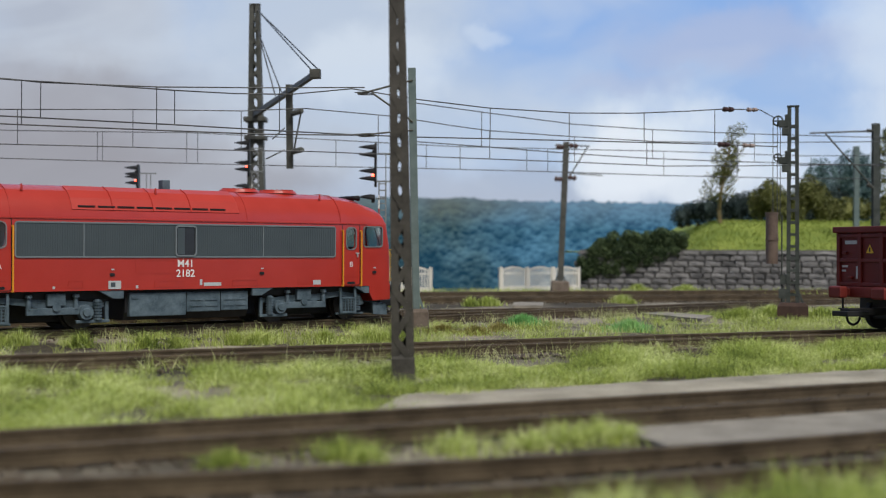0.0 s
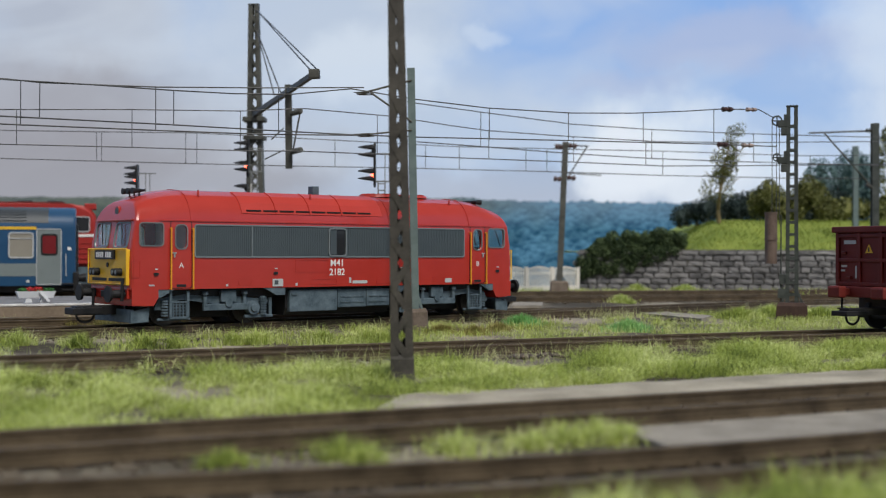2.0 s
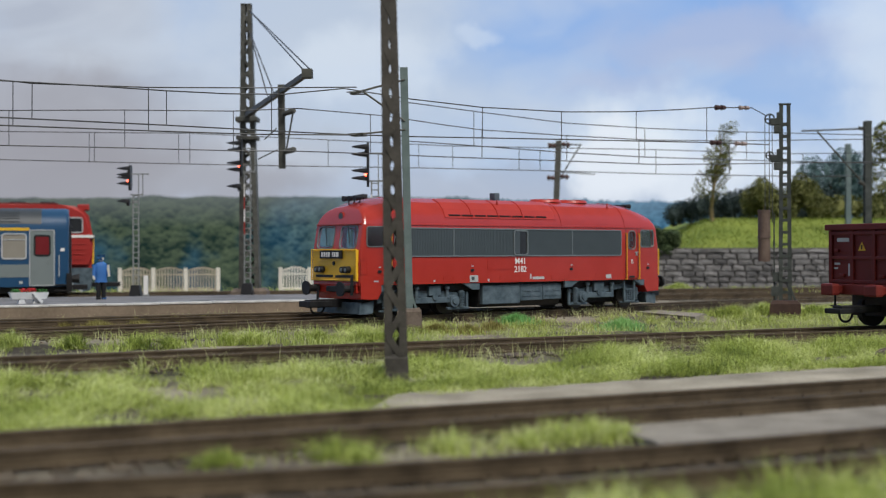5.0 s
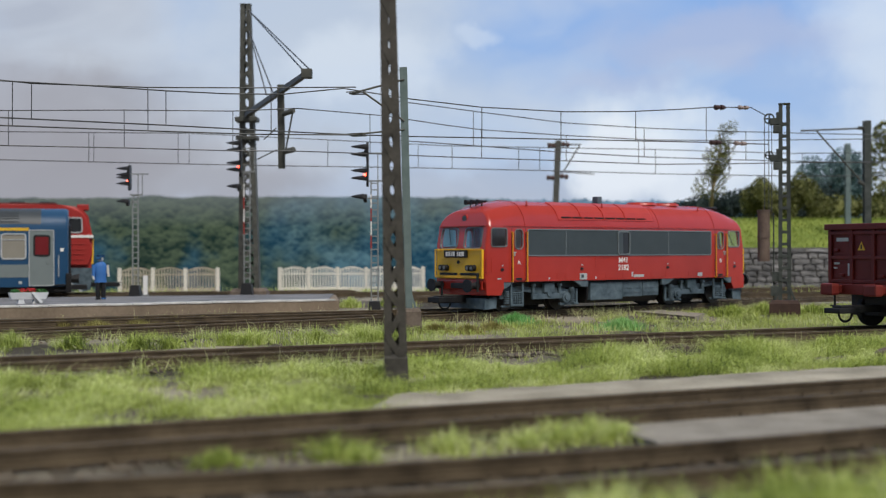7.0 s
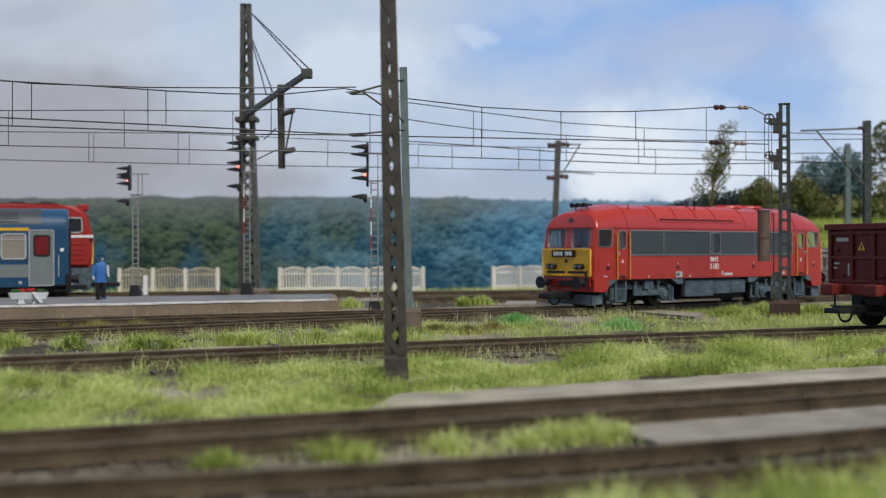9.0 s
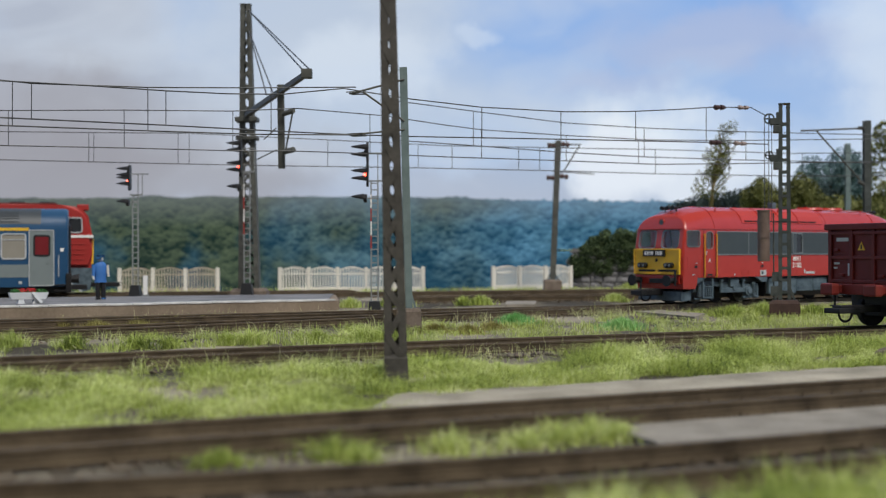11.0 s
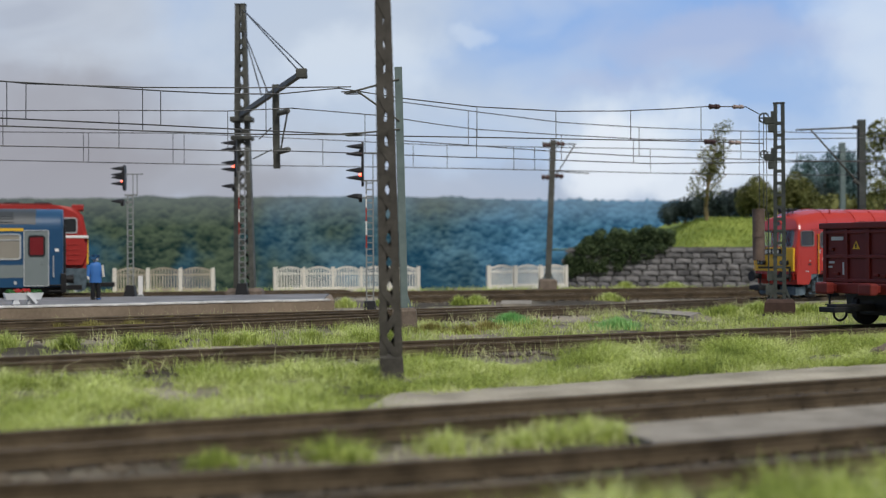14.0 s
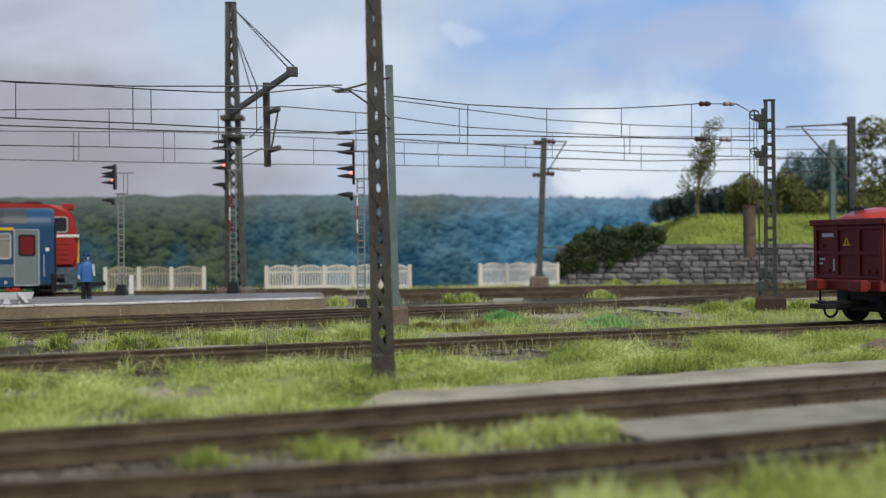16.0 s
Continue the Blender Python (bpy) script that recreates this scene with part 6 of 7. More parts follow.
def build_wall():
    wl = thing("wall_stone", "grey dressed-stone retaining wall with dark joints", "wall", (WALL_A.x, WALL_A.y, GZ), WALL_RZ, kind="structure")
    L = (WALL_B - WALL_A).length
    part("wall_core", box(B(), 0, L, 0.5, 14, -2, 30.2), MORTAR, wl)
    rng = random.Random(4)
    meshes = []
    for k in range(7):
        bm = B()
        bmesh.ops.create_cube(bm, size=1)
        bmesh.ops.subdivide_edges(bm, edges=[e for e in bm.edges], cuts=1, use_grid_fill=True)
        for v in bm.verts:
            c = v.co
            edge = sum(abs(abs(q) - 0.5) < 0.01 for q in c)
            if edge >= 2:
                c.x *= 0.95
                c.z *= 0.88
            if c.y < -0.4 and edge == 1:
                c.y -= 0.12
            c += Vector((rng.uniform(-0.03, 0.03), rng.uniform(-0.06, 0.06), rng.uniform(-0.06, 0.06)))
        bmesh.ops.scale(bm, vec=(1 / MM * 0.001, 1, 1), verts=bm.verts)
        meshes.append(mesh_of("stone", bm, STONE))
    z = -0.5
    for row, h in enumerate((4.4, 4.6, 4.2, 4.7, 4.3, 4.5, 3.0)):
        x = -rng.uniform(0, 6)
        while x < L:
            w = rng.uniform(6, 13.5) if row < 6 else rng.uniform(11, 19)
            o = new("stone", rng.choice(meshes))
            o.parent = wl
            hh = h * rng.uniform(0.80, 0.92)
            o.matrix_basis = Matrix.Translation(Vector((x + w / 2, 0.2 if row < 6 else -0.2, z + h / 2)) * MM) @ Matrix.Diagonal((w - 0.9, 2.6 * rng.uniform(0.8, 1.2), hh, 1))
            x += w
        z += h
    # return face of the wall towards the back
    z = -0.5
    for row, h in enumerate((4.4, 4.6, 4.2, 4.7, 4.3, 4.5, 3.0)):
        y = 1.0
        while y < 50:
            w = rng.uniform(8, 14)
            o = new("stone", rng.choice(meshes))
            o.parent = wl
            o.matrix_basis = Matrix.Translation(Vector((0.2, y + w / 2, z + h / 2)) * MM) @ pose(0, 0, 0, 0, 0, 90) @ Matrix.Diagonal((w - 0.9, 2.4, h * 0.86, 1))
            y += w
        z += h
    part("wall_core", box(B(), 0.6, 12, 14, 55, -2, 29), MORTAR, wl)


def bank_height(x, y):
    """Height of the grassy bank behind the wall, millimetres."""
    fy = min(1, max(0, (y - 955) / 120))
    fx = min(1, max(0, (x - 168) / 60))
    fx = fx * fx * (3 - 2 * fx)
    return 24 + (25 * fx + 1.5) * (fy * fy * (3 - 2 * fy)) + 1.6 * noise.noise((x * 0.03, y * 0.03, 1))


def build_bank():
    xs, ys = np.linspace(101, 620, 90), np.linspace(925, 1230, 50)
    verts, faces = [], []
    for y in ys:
        for x in xs:
            back = WALL_A.y + (x - WALL_A.x) * WALL_E.y / WALL_E.x + 4
            yy = max(y, back)
            verts.append((x * MM, yy * MM, bank_height(x, yy) * MM))
    n = len(xs)
    for j in range(len(ys) - 1):
        for i in range(n - 1):
            k = j * n + i
            faces.append((k, k + 1, k + n + 1, k + n))
    sheet("grass_bank", verts, faces, HILL_GRASS, "sunlit grassy bank above the stone wall", "bank", "structure", True)


# ---- plants ----
def leaf_cloud(rng, blobs, n, size):
    """Small leaf faces spread through ellipsoids (x, y, z, rx, ry, rz), denser at their skins."""
    verts, faces = [], []
    wts = np.array([b[3] * b[5] for b in blobs], float)
    idx = rng.choice(len(blobs), n, p=wts / wts.sum())
    for i in idx:
        x, y, z, rx, ry, rz = blobs[i]
        d = rng.normal(0, 1, 3)
        d /= np.linalg.norm(d)
        r = rng.uniform(0.45, 1.0) ** 0.5
        c = np.array([x, y, z]) + d * r * (rx, ry, rz)
        u = rng.normal(0, 1, 3)
        u /= np.linalg.norm(u)
        v = np.cross(u, rng.normal(0, 1, 3))
        v /= np.linalg.norm(v)
        s = size * rng.uniform(0.6, 1.4)
        k = len(verts)
        verts.extend([tuple((c - u * s) * MM), tuple((c + v * s * 0.5) * MM), tuple((c + u * s) * MM), tuple((c - v * s * 0.5) * MM)])
        faces.append((k, k + 1, k + 2, k + 3))
    return verts, faces


def crown_of(name, parent, rng, blobs, n, size, material):
    verts, faces = leaf_cloud(rng, blobs, n, size)
    me = bpy.data.meshes.new(name)
    me.from_pydata(verts, [], faces)
    me.materials.append(material)
    ob = new(name, me)
    ob.parent = parent
    return ob


def branch(bm, a, b, r0, r1, rng, bends=3):
    a, b = Vector(a), Vector(b)
    p, r = a, r0
    for k in range(bends):
        f = (k + 1) / bends
        q = a.lerp(b, f) + Vector((rng.uniform(-1, 1), rng.uniform(-1, 1), 0)) * (b - a).length * 0.05 * (k < bends - 1)
        rr = r0 + (r1 - r0) * f
        rod(bm, p, q, r, rr, 7)
        p, r = q, rr
    return bm


def build_tree(label, at, h, trunk_r, blobs, n, size, leaf, limbs, seed):
    rng = np.random.default_rng(seed)
    tr = thing("tree", label, "tree", at, 0)
    bm = B()
    branch(bm, (0, 0, -2), (h * 0.07, 0, h * 0.9), trunk_r, trunk_r * 0.25, rng, 5)
    for f, a, l in limbs:
        base = Vector((h * 0.07 * f, 0, h * 0.9 * f))
        branch(bm, base, base + Vector((math.cos(a) * l, math.sin(a) * l * 0.6, l * 0.9)), trunk_r * 0.4, trunk_r * 0.1, rng)
    part("trunk", bm, BARK, tr)
    crown_of("crown", tr, rng, blobs, n, size, leaf)
    return tr


def build_bush(name, label, at, blobs, n, size, leaf, seed):
    rng = np.random.default_rng(seed)
    b = thing(name, label, "bush", at, 0)
    crown_of("foliage", b, rng, blobs, n, size, leaf)
    bm = B()
    for x, y, z, rx, ry, rz in blobs:
        r = bmesh.ops.create_icosphere(bm, subdivisions=2, radius=1, matrix=Matrix.LocRotScale((x, y, z), None, (rx * 0.6, ry * 0.6, rz * 0.6)))
        for v in r["verts"]:
            v.co += Vector((rng.uniform(-1, 1), rng.uniform(-1, 1), rng.uniform(-1, 1))) * 0.9
    part("inner_growth", bm, leaf, b)
    bm = B()
    for x, y, z, rx, ry, rz in blobs[:6]:
        branch(bm, (x, y, min(0, z - rz)), (x + rx * 0.3, y, z + rz * 0.4), 1.0, 0.3, rng)
    part("stems", bm, BARK, b)


def build_plants():
    rng = np.random.default_rng(8)
    # ivy over the wall's corner
    blobs = []
    for k in range(115):
        x = rng.uniform(101, 177)
        hi = float(np.interp(x, (100, 115, 135, 160, 188), (26, 37, 43, 45, 40)))
        lo = float(np.interp(x, (100, 115, 135, 160, 188), (6, 6, 10, 19, 33)))
        zz = rng.uniform(lo, max(lo + 1, hi - 4))
        y = 985 - (x - 100) * 0.151
        blobs.append((x, y + (1 if zz < 27 else 9), zz, rng.uniform(5, 7.5), 5 if zz < 27 else 11, rng.uniform(4, 6)))
    build_bush("ivy_bush", "dense dark green ivy bush hanging over the stone wall", (0, 0, 0), blobs, 58000, 0.78, LEAF_DARK, 3)
    limbs = [(0.35, 0.3, 16), (0.42, 2.8, 15), (0.52, 0.6, 16), (0.6, 3.4, 13), (0.68, 0.2, 12), (0.78, 2.6, 8), (0.5, 5, 12), (0.85, 0.4, 7)]
    cl = []
    for k in range(60):
        f = rng.uniform(0.28, 1.0)
        spread = 13 * (1 - f) ** 0.6 + 2
        cl.append((-4 + 19 * f * f + rng.uniform(-spread, spread), rng.uniform(-8, 8), 82 * f + rng.uniform(-2, 2), 6.0, 5.0, 5.0))
    build_tree("slender young tree with sparse olive leaves on the bank", (223, 1058, 46), 86, 1.9, cl, 3000, 1.0, LEAF_OLIVE, limbs, 12)
    # hedge and bushes on the bank
    build_bush("hedge", "dark blue-green hedge along the bank's top", (0, 1120, 48),
               [(200 + k * 8, rng.uniform(-6, 6), 7 + min(k, 5) * 1.6 + rng.uniform(-2, 3), 9, 9, 10 + min(k, 5)) for k in range(19)], 15000, 1.1, LEAF_NIGHT, 5)
    build_bush("bush", "olive-brown round bush on the grassy bank", (0, 1085, 46),
               [(262 + k * 7, rng.uniform(-5, 5), 18 + 10 * math.sin(k * 1.3) + rng.uniform(-3, 5), 10, 8, 14) for k in range(10)], 8500, 1.3, LEAF_OLIVE, 6)
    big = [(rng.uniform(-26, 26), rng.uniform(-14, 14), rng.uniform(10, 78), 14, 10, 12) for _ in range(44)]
    build_tree("large hazy blue-green tree behind the bank", (385, 1260, 44), 70, 3, big, 15000, 1.5, LEAF_HAZY, [(0.5, 0.4, 16), (0.6, 2.7, 16)], 14)
    big = [(rng.uniform(-34, 40), rng.uniform(-14, 14), rng.uniform(14, 98), 13, 10, 11) for _ in range(38)]
    build_tree("tall leafy tree with brown-green crown beyond the wagon", (430, 1180, 40), 100, 3, big, 8500, 1.9, LEAF_OLIVE, [(0.5, 0.4, 20), (0.6, 2.7, 20), (0.75, 1, 15)], 15)
    build_bush("hedge", "dark green hedge behind the open wagon", (0, 1110, 46),
               [(345 + k * 13, rng.uniform(-6, 6), 10 + rng.uniform(-3, 9), 12, 9, 12) for k in range(12)], 6000, 1.5, LEAF_OLIVE, 7)


# ---- grass: places and radii of tufts ----
TUFTS_NEAR = ((-28.6, 164.2, 3.6), (-14.3, 170.1, 4.5), (1.2, 175.5, 4.7), (11.6, 180.8, 3.6), (16.4, 185.5, 5.7), (22.1, 188.7, 4.2), (-10.7, 167.4, 1.8), (25.5, 189.5, 2.0))
STONES = ((-60.3, 300.5, 4.0), (-21.3, 334.0, 4.1), (-91.2, 285.2, 5.0), (68.8, 366.0, 4.8), (17.9, 336.4, 5.9), (26.5, 341.6, 5.3), (-85.2, 398.2, 7.0), (-30.3, 417.1, 6.4), (-16.2, 433.7, 5.7), (89.7, 526.5, 7.0), (-132.8, 415.2, 3.7), (-84.2, 305.4, 4.0))
BARE = ((-56.0, 253.9, 5.4), (-36.9, 235.8, 3.6), (-76.8, 240.1, 5.8), (-22.3, 247.3, 4.6), (-75.0, 259.5, 3.4), (21.1, 339.9, 6.8), (61.6, 316.8, 5.9), (-55.1, 213.3, 4.7), (-28.6, 212.8, 4.2))
BARE = tuple((x, y, r * 1.2) for x, y, r in BARE) + ((18, 323, 7.5), (27, 329, 7.5), (66, 353, 7.0), (-18, 318, 5.0), (-62, 288, 5.0)) + tuple((x, y, r * 0.8) for x, y, r in STONES[:6]) + ((-10.4, 271.0, 6.0), (-10.4, 279.0, 5.0))
# short-grown patches of the meadow
LOW = ((15, 306, 20), (24, 322, 16), (62, 338, 14), (-20, 308, 10))
TUFTS_WEST = ((-127.8, 378.5, 8.4), (-136.2, 378.7, 6.7), (-107.3, 371.3, 6.6), (-89.1, 370.8, 7.4), (-79.2, 370.5, 4.9), (-65.1, 383.3, 5.1), (-59.0, 387.8, 10.3), (-39.1, 394.3, 8.7), (-25.3, 396.3, 8.8), (-16.7, 401.0, 7.1))
TUFTS_DRY = ((-2.8, 439.1, 7.8), (8.7, 432.8, 6.7), (17.2, 454.1, 6.0), (-137.9, 463.2, 6.1), (-126.4, 466.1, 8.2), (-114.4, 476.0, 10.5), (-101.9, 486.3, 8.6), (-92.4, 493.4, 4.4))
TUFTS_BRIGHT = ((27.5, 488.5, 8.6), (63.1, 452.3, 9.0))
TUFTS_FAR = ((19.4, 668.6, 8.3), (10.5, 662.2, 4.4), (94.1, 701.4, 8.7), (137.1, 938.2, 8.3), (169.3, 922.0, 12.2), (-24.2, 650.5, 11.5), (-46.3, 638.7, 7.1), (141.6, 566.6, 10.0), (122.6, 538.5, 11.9), (158.2, 546.2, 9.7))


def blades(rng, roots, hmin, hmax, width, lean):
    """Bent tapering blades, three faces each; roots are x, y in metres, z and length factor."""
    n = len(roots)
    r = np.asarray(roots)
    h = rng.uniform(hmin, hmax, n) * r[:, 3] * MM
    a = rng.uniform(0, 2 * math.pi, n)
    l = np.abs(rng.normal(0, lean, n))
    face = rng.uniform(0, 2 * math.pi, n)
    w = width * MM * rng.uniform(0.7, 1.3, n) / 2
    dx, dy = np.cos(a), np.sin(a)
    sx, sy = np.cos(face) * w, np.sin(face) * w
    verts = np.zeros((n, 5, 3))
    for k, (f, bend, wd) in enumerate(((0, 0, 1), (0, 0, -1), (0.55, 0.3, 0.8), (0.55, 0.3, -0.8), (1, 1.0, 0))):
        verts[:, k, 0] = r[:, 0] + dx * l * h * bend + sx * wd
        verts[:, k, 1] = r[:, 1] + dy * l * h * bend + sy * wd
        verts[:, k, 2] = r[:, 2] + h * f * (1 - 0.25 * np.minimum(1, l) * bend)
    base = np.arange(n)[:, None] * 5
    quads = (base + np.array([[0, 1, 3, 2]])).tolist()
    tris = (base + np.array([[2, 3, 4]])).tolist()
    return verts.reshape(-1, 3), quads + tris


def grass_sheet(name, label, rng, roots, hmin, hmax, width, lean, material, category="grass"):
    v, f = blades(rng, roots, hmin, hmax, width, lean)
    return sheet(name, v, f, material, label, category)


def clump(rng, x, y, r, n, tall=1.0, z=GZ):
    out = []
    for _ in range(n):
        d, a = abs(rng.normal(0, 0.45)) * r, rng.uniform(0, 2 * math.pi)
        out.append(((x + d * math.cos(a)) * MM, (y + d * 0.7 * math.sin(a)) * MM, z * MM, tall * (1.15 - 0.5 * min(1, d / r))))
    return out


def build_grass():
    rng = np.random.default_rng(21)
    z = (GZ - 0.2) * MM
    # broad strip between the second and third tracks
    roots = []
    while len(roots) < 68000:
        x = rng.uniform(-0.13, 0.22)
        y = rng.uniform(line_2(x), line_3(x))
        g3, g2 = -gap_to(line_3, x, y), gap_to(line_2, x, y)
        edge = 0.021 + 0.028 * max(0, min(1, (x + 0.010) / 0.02)) + 0.006 * noise.noise((x * 60, y * 60, 4))
        if g3 < 0.0165 + 0.004 * noise.noise((x * 90, y * 90, 1)) or g2 < edge:
            continue
        d = noise.noise((x * 55, y * 55, 9)) + 0.5 * noise.noise((x * 140, y * 140, 2))
        if any(math.hypot(x / MM - bx, (y / MM - by) * 0.75) < br * (0.9 + 0.5 * noise.noise((x * 200, y * 200, 5))) for bx, by, br in BARE) and rng.uniform() > 0.04:
            continue
        bare = -0.26 if x > -0.03 else -0.12
        if d < bare and rng.uniform() > 0.06:
            continue
        tall = 0.50 + 0.85 * max(0, min(1, d + 0.4)) + 0.35 * noise.noise((x * 110, y * 110, 31)) + (0.2 if g3 < 0.03 else 0)
        for lx, ly, lr in LOW:
            tall *= 1 - 0.6 * max(0, min(1, 1.6 - 1.6 * math.hypot(x / MM - lx, y / MM - ly) / lr))
        roots.append((x, y, z, max(0.2, tall)))
    grass_sheet("grass", "yellow-green meadow grass growing between the tracks", rng, roots, 1.9, 4.6, 0.19, 1.7, GRASS)
    # strip between the third and fourth tracks, thick in the east
    roots = []
    while len(roots) < 24000:
        x = rng.uniform(-0.035, 0.30)
        y = rng.uniform(line_3(x), line_4(x))
        g3, g4 = gap_to(line_3, x, y), -gap_to(line_4, x, y)
        if g3 < 0.0155 + 0.004 * noise.noise((x * 90, y * 90, 1)) or g4 < 0.018:
            continue
        if noise.noise((x * 50, y * 50, 19)) < (-0.22 if x > 0.08 else 0.02 if g4 > 0.03 else 0.16) or (86 < x / MM < 112 and 488 < y / MM < 552 and noise.noise((x * 300, y * 300, 2)) < 0.2):
            continue
        roots.append((x, y, z, 0.9))
    grass_sheet("grass", "fresh yellow-green grass beside the locomotive's track", rng, roots, 1.8, 4.3, 0.20, 1.5, GRASS)
    # single tufts along the rails
    roots = []
    for x, y, r in TUFTS_WEST:
        roots += clump(rng, x, y, r, int(50 * r), 1.05)
    while len(roots) < 7500:
        x = rng.uniform(-0.16, 0.0)
        y = rng.uniform(line_3(x), line_4(x))
        if gap_to(line_3, x, y) < 0.014 or -gap_to(line_4, x, y) < 0.017:
            continue
        if noise.noise((x * 70, y * 70, 23)) > 0.2:
            roots.append((x, y, GZ * MM, 0.75))
    grass_sheet("grass_tufts", "separate yellow-green grass tufts along the rails", rng, roots, 2.4, 6.0, 0.20, 1.2, GRASS)
    roots = []
    while len(roots) < 3600:
        fn, lo, hi, side = ((line_3, -0.13, 0.22, -1), (line_3, -0.15, 0.26, 1), (line_4, -0.12, 0.16, -1), (line_5, -0.30, 0.02, 1))[rng.integers(0, 4)]
        x = rng.uniform(lo, hi)
        g = side * rng.uniform(0.012, 0.024)
        if noise.noise((x * 45, g * 100, 41)) < -0.05:
            continue
        k = (fn(x + 1e-4) - fn(x - 1e-4)) / 2e-4
        c = 1 / math.sqrt(1 + k * k)
        roots.append((x - k * c * g, fn(x) + c * g, GZ * MM, rng.uniform(0.7, 1.2)))
    grass_sheet("stray_grass", "long pale grass blades straying over the rails", rng, roots, 3.0, 6.2, 0.15, 1.3, GRASS_PALE)
    roots = []
    for x, y, r in TUFTS_NEAR:
        roots += clump(rng, x, y, r * 1.75, 300, 1.05 if r > 4 else 0.8)
    grass_sheet("grass_tufts", "soft green grass tufts between the foreground tracks", rng, roots, 2.2, 4.6, 0.20, 1.0, GRASS)
    roots = []
    for x, y, r in TUFTS_DRY:
        roots += clump(rng, x, y, r, int(75 * r), 0.8)
    grass_sheet("dry_grass", "dry brownish grass by the rails", rng, roots, 2.4, 5.0, 0.30, 0.7, GRASS_DRY)
    for x, y, r in TUFTS_BRIGHT:
        o = grass_sheet("grass_tuft", "bright emerald green grass tuft", rng, clump(rng, x, y, r, 900, 1.0), 2.6, 5.2, 0.34, 0.6, GRASS_BRIGHT)
        tagged(o, "", "", "bright grass tufts")
    roots = []
    for x, y, r in TUFTS_FAR:
        roots += clump(rng, x, y, r, int(75 * r), 1.2)
    # thin growth below fences and wall
    for _ in range(5200):
        x = rng.uniform(-0.25, 0.42)
        y = rng.uniform(0.83, 0.93)
        if noise.noise((x * 30, y * 30, 6)) > -0.15:
            roots.append((x, y, GZ * MM, 0.9))
    grass_sheet("grass", "green weeds below the fence and the wall", rng, roots, 2.2, 5.0, 0.45, 0.6, GRASS)
    # foreground edge
    roots = []
    while len(roots) < 9000:
        x, y = rng.uniform(0.002, 0.10), rng.uniform(0.09, 0.16)
        g1 = -gap_to(line_1, x, y)
        if g1 < 0.014 + 0.006 * noise.noise((x * 80, y * 80, 3)) + (0.006 if x < 0.012 else 0):
            continue
        if noise.noise((x * 60, y * 60, 15)) < -0.15:
            continue
        roots.append((x, y, z, 1.2))
    grass_sheet("grass", "bright tall grass beside the crossing track", rng, roots, 3.0, 5.6, 0.20, 0.8, GRASS)
    # bank above the wall
    roots = []
    for _ in range(16000):
        x, y = rng.uniform(130, 450), rng.uniform(950, 1110)
        if y < WALL_A.y + (x - WALL_A.x) * WALL_E.y / WALL_E.x + 9:
            continue
        roots.append((x * MM, y * MM, (bank_height(x, y) - 0.3) * MM, 0.9))
    grass_sheet("bank_grass", "short sunlit grass on the bank", rng, roots, 1.8, 3.6, 0.55, 0.8, BANK_GRASS)


def build_stones():
    """Heaps of coarse ballast spilled beside the rails."""
    rng = np.random.default_rng(31)
    base, faces0 = ico_base(1)
    verts, faces = [], []
    for x, y, r in STONES:
        for _ in range(int(26 * r)):
            d, a = abs(rng.normal(0, 0.5)) * r, rng.uniform(0, 2 * math.pi)
            c = ((x + d * math.cos(a)) * MM, (y + d * 0.8 * math.sin(a)) * MM, (GZ + 0.3 + rng.uniform(0, 0.5)) * MM)
            q = rng.uniform(0.35, 0.85) * MM
            v = base * (q * rng.uniform(0.65, 1.35, (len(base), 1))) * (1, 1, 0.75) + c
            k = len(verts)
            verts.extend(v.tolist())
            faces.extend([(p + k, s + k, w + k) for p, s, w in faces0])
    sheet("spilled_ballast", verts, faces, DARK_BALLAST, "dark coarse ballast stones spilled beside the rails", "ballast")


# ---- platform clutter ----
def build_figure():
    """A small painted railwayman figurine, one plain shape."""
    bm = B()
    for x in (-1.3, 1.3):
        rod(bm, (x, 0, 0), (x * 0.9, 0, 9.5), 1.05, 1.3, 10)
        box(bm, x - 1.0, x + 1.0, -1.9, 0.9, 0, 0.9, 0.2)
    legs = len(bm.faces)
    loft(bm, [[(rx * math.cos(a), ry * math.sin(a), z) for a in (k * math.pi / 6 for k in range(12))] for z, rx, ry in ((8.2, 2.9, 1.9), (12, 2.6, 1.7), (16, 3.1, 1.9), (17.6, 2.2, 1.5), (18.2, 0.9, 0.9))])
    for s in (-1, 1):
        rod(bm, (s * 3.0, 0, 16.6), (s * 3.6, -0.6, 11.0), 0.95, 0.75, 8)
    rod(bm, (-3.6, -0.6, 11.2), (-3.4, -1.6, 9.6), 0.75, 0.6, 8)
    coat = len(bm.faces)
    bmesh.ops.create_icosphere(bm, subdivisions=2, radius=1.55, matrix=Matrix.Translation((0, 0, 19.6)))
    head = len(bm.faces)
    rod(bm, (0, 0, 20.2), (0, 0, 21.6), 1.7, 2.0, 14)
    rod(bm, (-1.0, -1.0, 20.4), (-1.2, -1.2, 20.6), 1.7, 1.5, 12)
    bm.faces.ensure_lookup_table()
    for i, f in enumerate(bm.faces):
        f.material_index = 0 if legs <= i < coat else 1 if i < legs else 2 if i < head else 3
    fig = part("figurine", bm, UNIFORM, None, "small painted figurine in blue uniform on the platform", (-165.3, 617.6, 1.75), 25, smooth=50)
    for m in (BLACK, CREAM, BLUE):
        fig.data.materials.append(m)
    tagged(fig, "", "figurine")


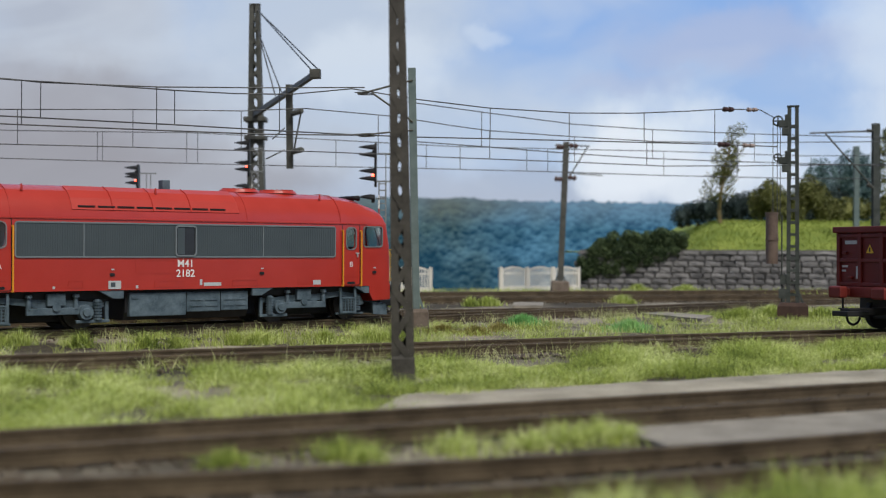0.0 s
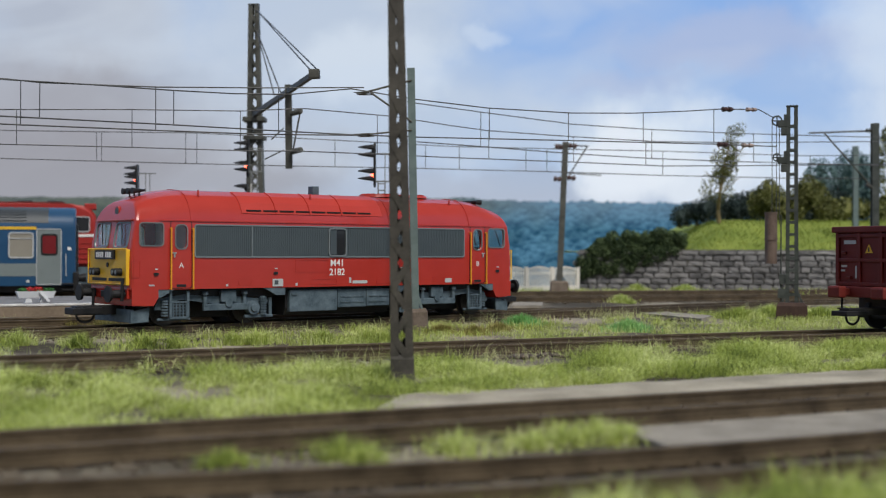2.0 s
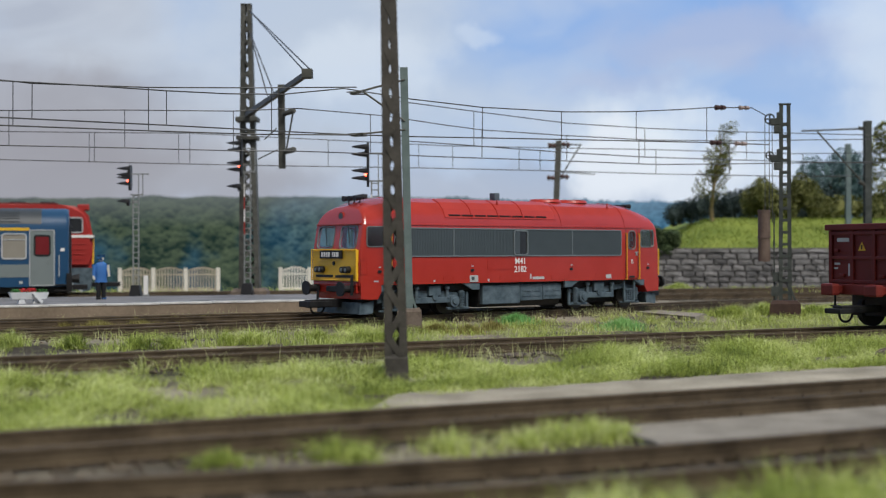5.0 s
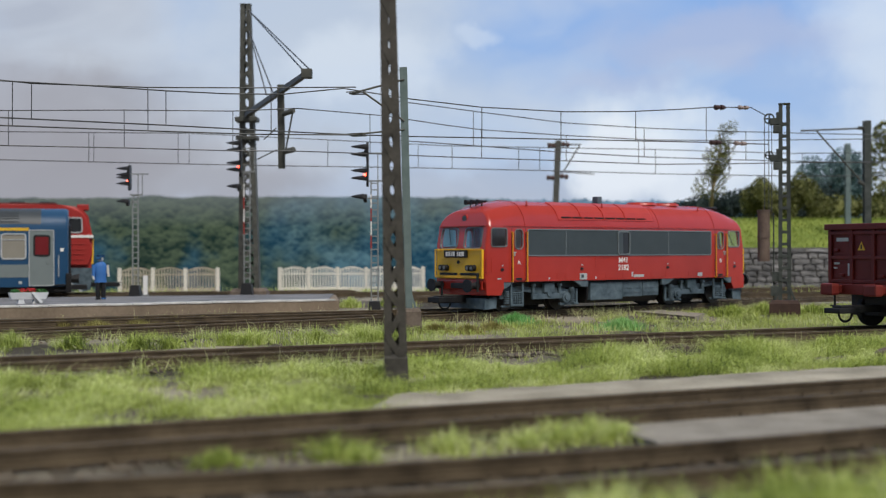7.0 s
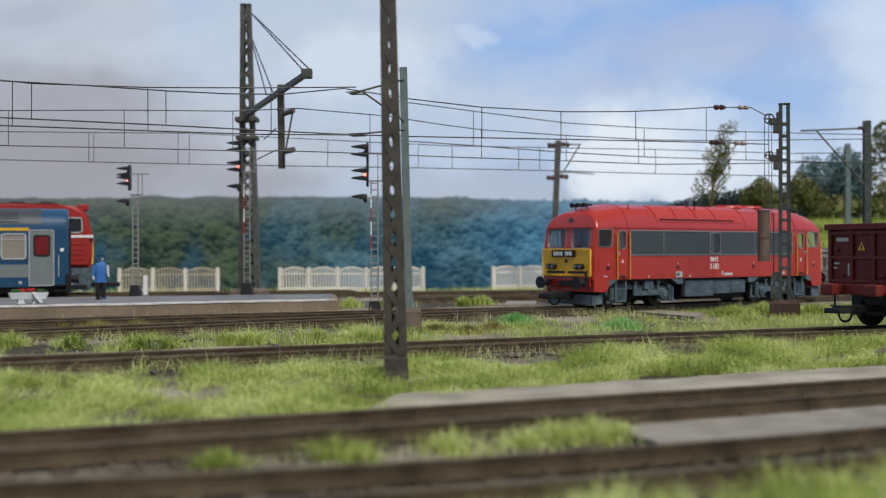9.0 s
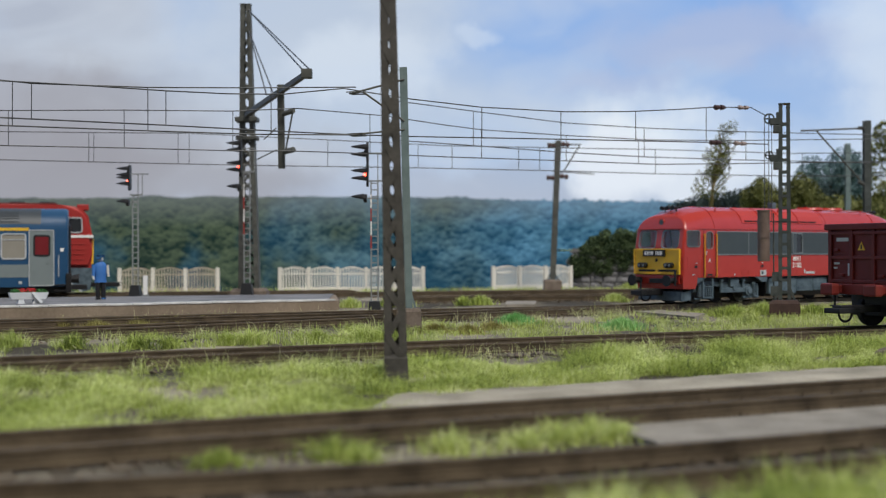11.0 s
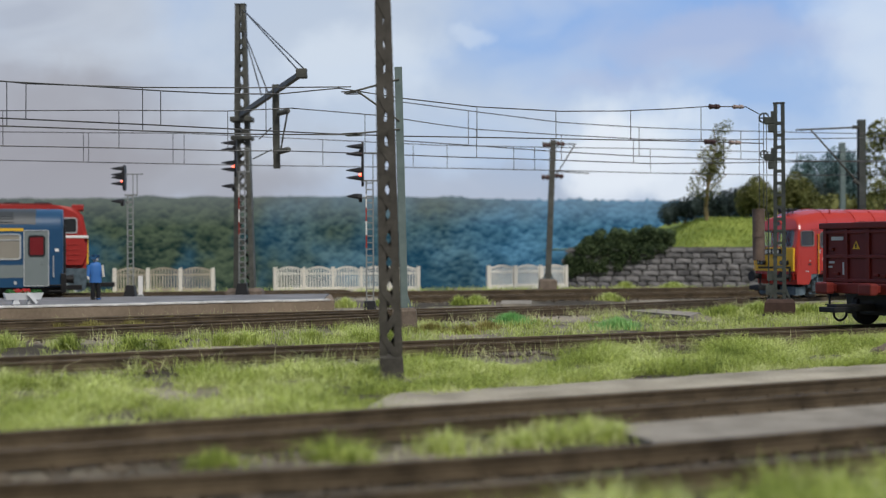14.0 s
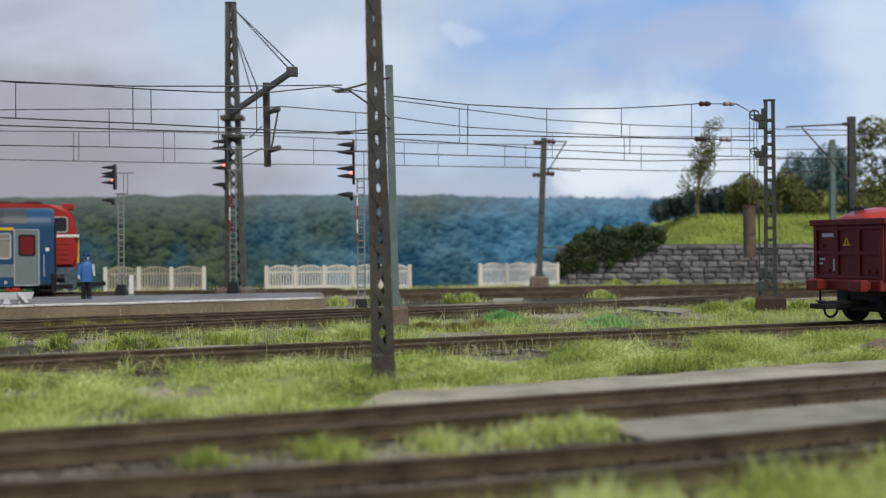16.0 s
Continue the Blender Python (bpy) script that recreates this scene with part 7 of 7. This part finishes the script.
def build_planter():
    pl = thing("planter", "white flower trough with red and green flowers on the platform", "planter", (-184.5, 569, 1.75), 27)
    bm = B()
    loft(bm, [[(sx * a, sy * b, z) for sx, sy in ((-1, -1), (1, -1), (1, 1), (-1, 1))] for z, a, b in ((2.0, 7.4, 2.0), (5.0, 8.4, 2.7), (5.0, 7.8, 2.2), (4.4, 7.6, 2.0))])
    part("trough", bm, PLANTER, pl)
    for x in (-3.2, 3.2):
        part("foot", loft(B(), [[(x + sx * a, sy * 1.8, z) for sx, sy in ((-1, -1), (1, -1), (1, 1), (-1, 1))] for z, a in ((0, 1.6), (2.2, 0.9))]), PLANTER, pl)
    part("prop", beam(B(), (1.5, -2.6, 5.0), (5.4, -2.9, 0.4), 1.6, 1.2), PLANTER, pl)
    rng = np.random.default_rng(2)
    crown_of("leaves", pl, rng, [(x, 0, 5.4, 1.7, 1.6, 1.0) for x in (-6, -3.8, 0.5, 4, 6.4)], 500, 0.5, FLOWER_GREEN)
    crown_of("flowers", pl, rng, [(x, -0.3, 5.9, 1.5, 1.3, 0.9) for x in (-2.5, 0.4, 1.8)], 300, 0.5, FLOWER_RED)


def build_rock():
    rng = random.Random(9)
    bm = B()
    bmesh.ops.create_icosphere(bm, subdivisions=3, radius=1)
    for v in bm.verts:
        v.co = v.co * (1 + 0.35 * noise.noise(v.co * 1.4)) + Vector((0, 0, 0.1))
        v.co = Vector((v.co.x * 6.0, v.co.y * 4.0, v.co.z * 3.6))
    rk = part("rock", bm, CONCRETE_BROWN, None, "small brown rock lying in the grass", (115.0, 323.6, -3.0), 20)
    tagged(rk, "", "rock")


def build_marker():
    mk = thing("marker_post", "short white marker post at the platform", "post", (-154.5, 664, 1.75))
    part("post", box(B(), -1.1, 1.1, -0.8, 0.8, -0.2, 10.5, 0.3), WHITE, mk)
    part("foot", box(B(), -1.6, 1.6, -1.3, 1.3, -0.2, 0.8, 0.2), SIG_GREY, mk)


build_tracks()
build_ballast()
build_platform()
build_slabs()
build_path()
build_masts()
build_wires()
build_signal("light signal with red aspect on a ladder mast", (-31.0, 580, GZ), 75.6, 62.4, 52.2, 60)
build_signal("light signal with red aspect before the tall mast", (-105.7, 690, 1.75), 81.5, 68.3, 57.4, 66, 1.05)
build_signal("light signal with red aspect at the platform", (-162.5, 676, 1.75), 67.0, 60.0, 49.0, 53, 0.95, True, False)
build_coach()
build_red_engine()
build_wagon()
LOCO = build_loco()
build_fence("weathered cream concrete panel fence behind the platform", -219, 866, -155, 880, 3, FENCE_OLD, FENCE)
build_fence("cream white concrete panel fence before the woods", -113.5, 891, -14, 897, 5, FENCE, FENCE)
build_fence("cream white concrete panel fence meeting the stone wall", 36.5, 932, 96, 962, 3, FENCE, FENCE)
build_wall()
build_bank()
build_plants()
build_grass()
build_stones()
build_figure()
build_planter()
build_marker()
build_rock()


# ---- what moves ----
def motions():
    # seconds and x of the first bogie on its track
    run = ((0, -0.13621), (1.5, -0.10140), (3, -0.06545), (4, -0.0416), (6.5, 0.01712), (8, 0.05294), (9, 0.0765), (11.5, 0.13553), (12.5, 0.1600),
           (13.5, 0.18500), (14.5, 0.2110), (15, 0.2243), (15.5, 0.2376), (16, 0.2511))

    def on_track(x):
        """The pose with both bogies' centres on the track, and the way run by the first."""
        p, q = Vector((x, line_4(x))), x + 0.078
        for _ in range(8):
            d = Vector((q, line_4(q))) - p
            q += (BOGIES * MM - d.length) * d.x / d.length
        d = Vector((q, line_4(q))) - p
        a = math.atan2(d.y, d.x)
        u, v = 31 * MM, HW * MM
        return pose(p.x - u * math.cos(a) + v * math.sin(a), p.y - u * math.sin(a) - v * math.cos(a), 0, 0, 0, math.degrees(a))

    ts, xs = zip(*run)
    rows, ds, way = [], [], 0.0
    for k, (t, x) in enumerate(run):
        if k:
            way += math.hypot(x - xs[k - 1], line_4(x) - line_4(xs[k - 1]))
        ds.append(way)
        rows.append((t, on_track(x)))
    walk(LOCO, rows)
    for w in WHEELS:
        base = w.matrix_basis.translation.copy()
        rows = []
        for k in range(81):
            t = k * 0.2
            turn = math.degrees(float(np.interp(t, ts, ds)) / 0.0055)
            rows.append((t, Matrix.Translation(base) @ pose(0, 0, 0, 0, turn, 0)))
        walk(w, rows)


motions()
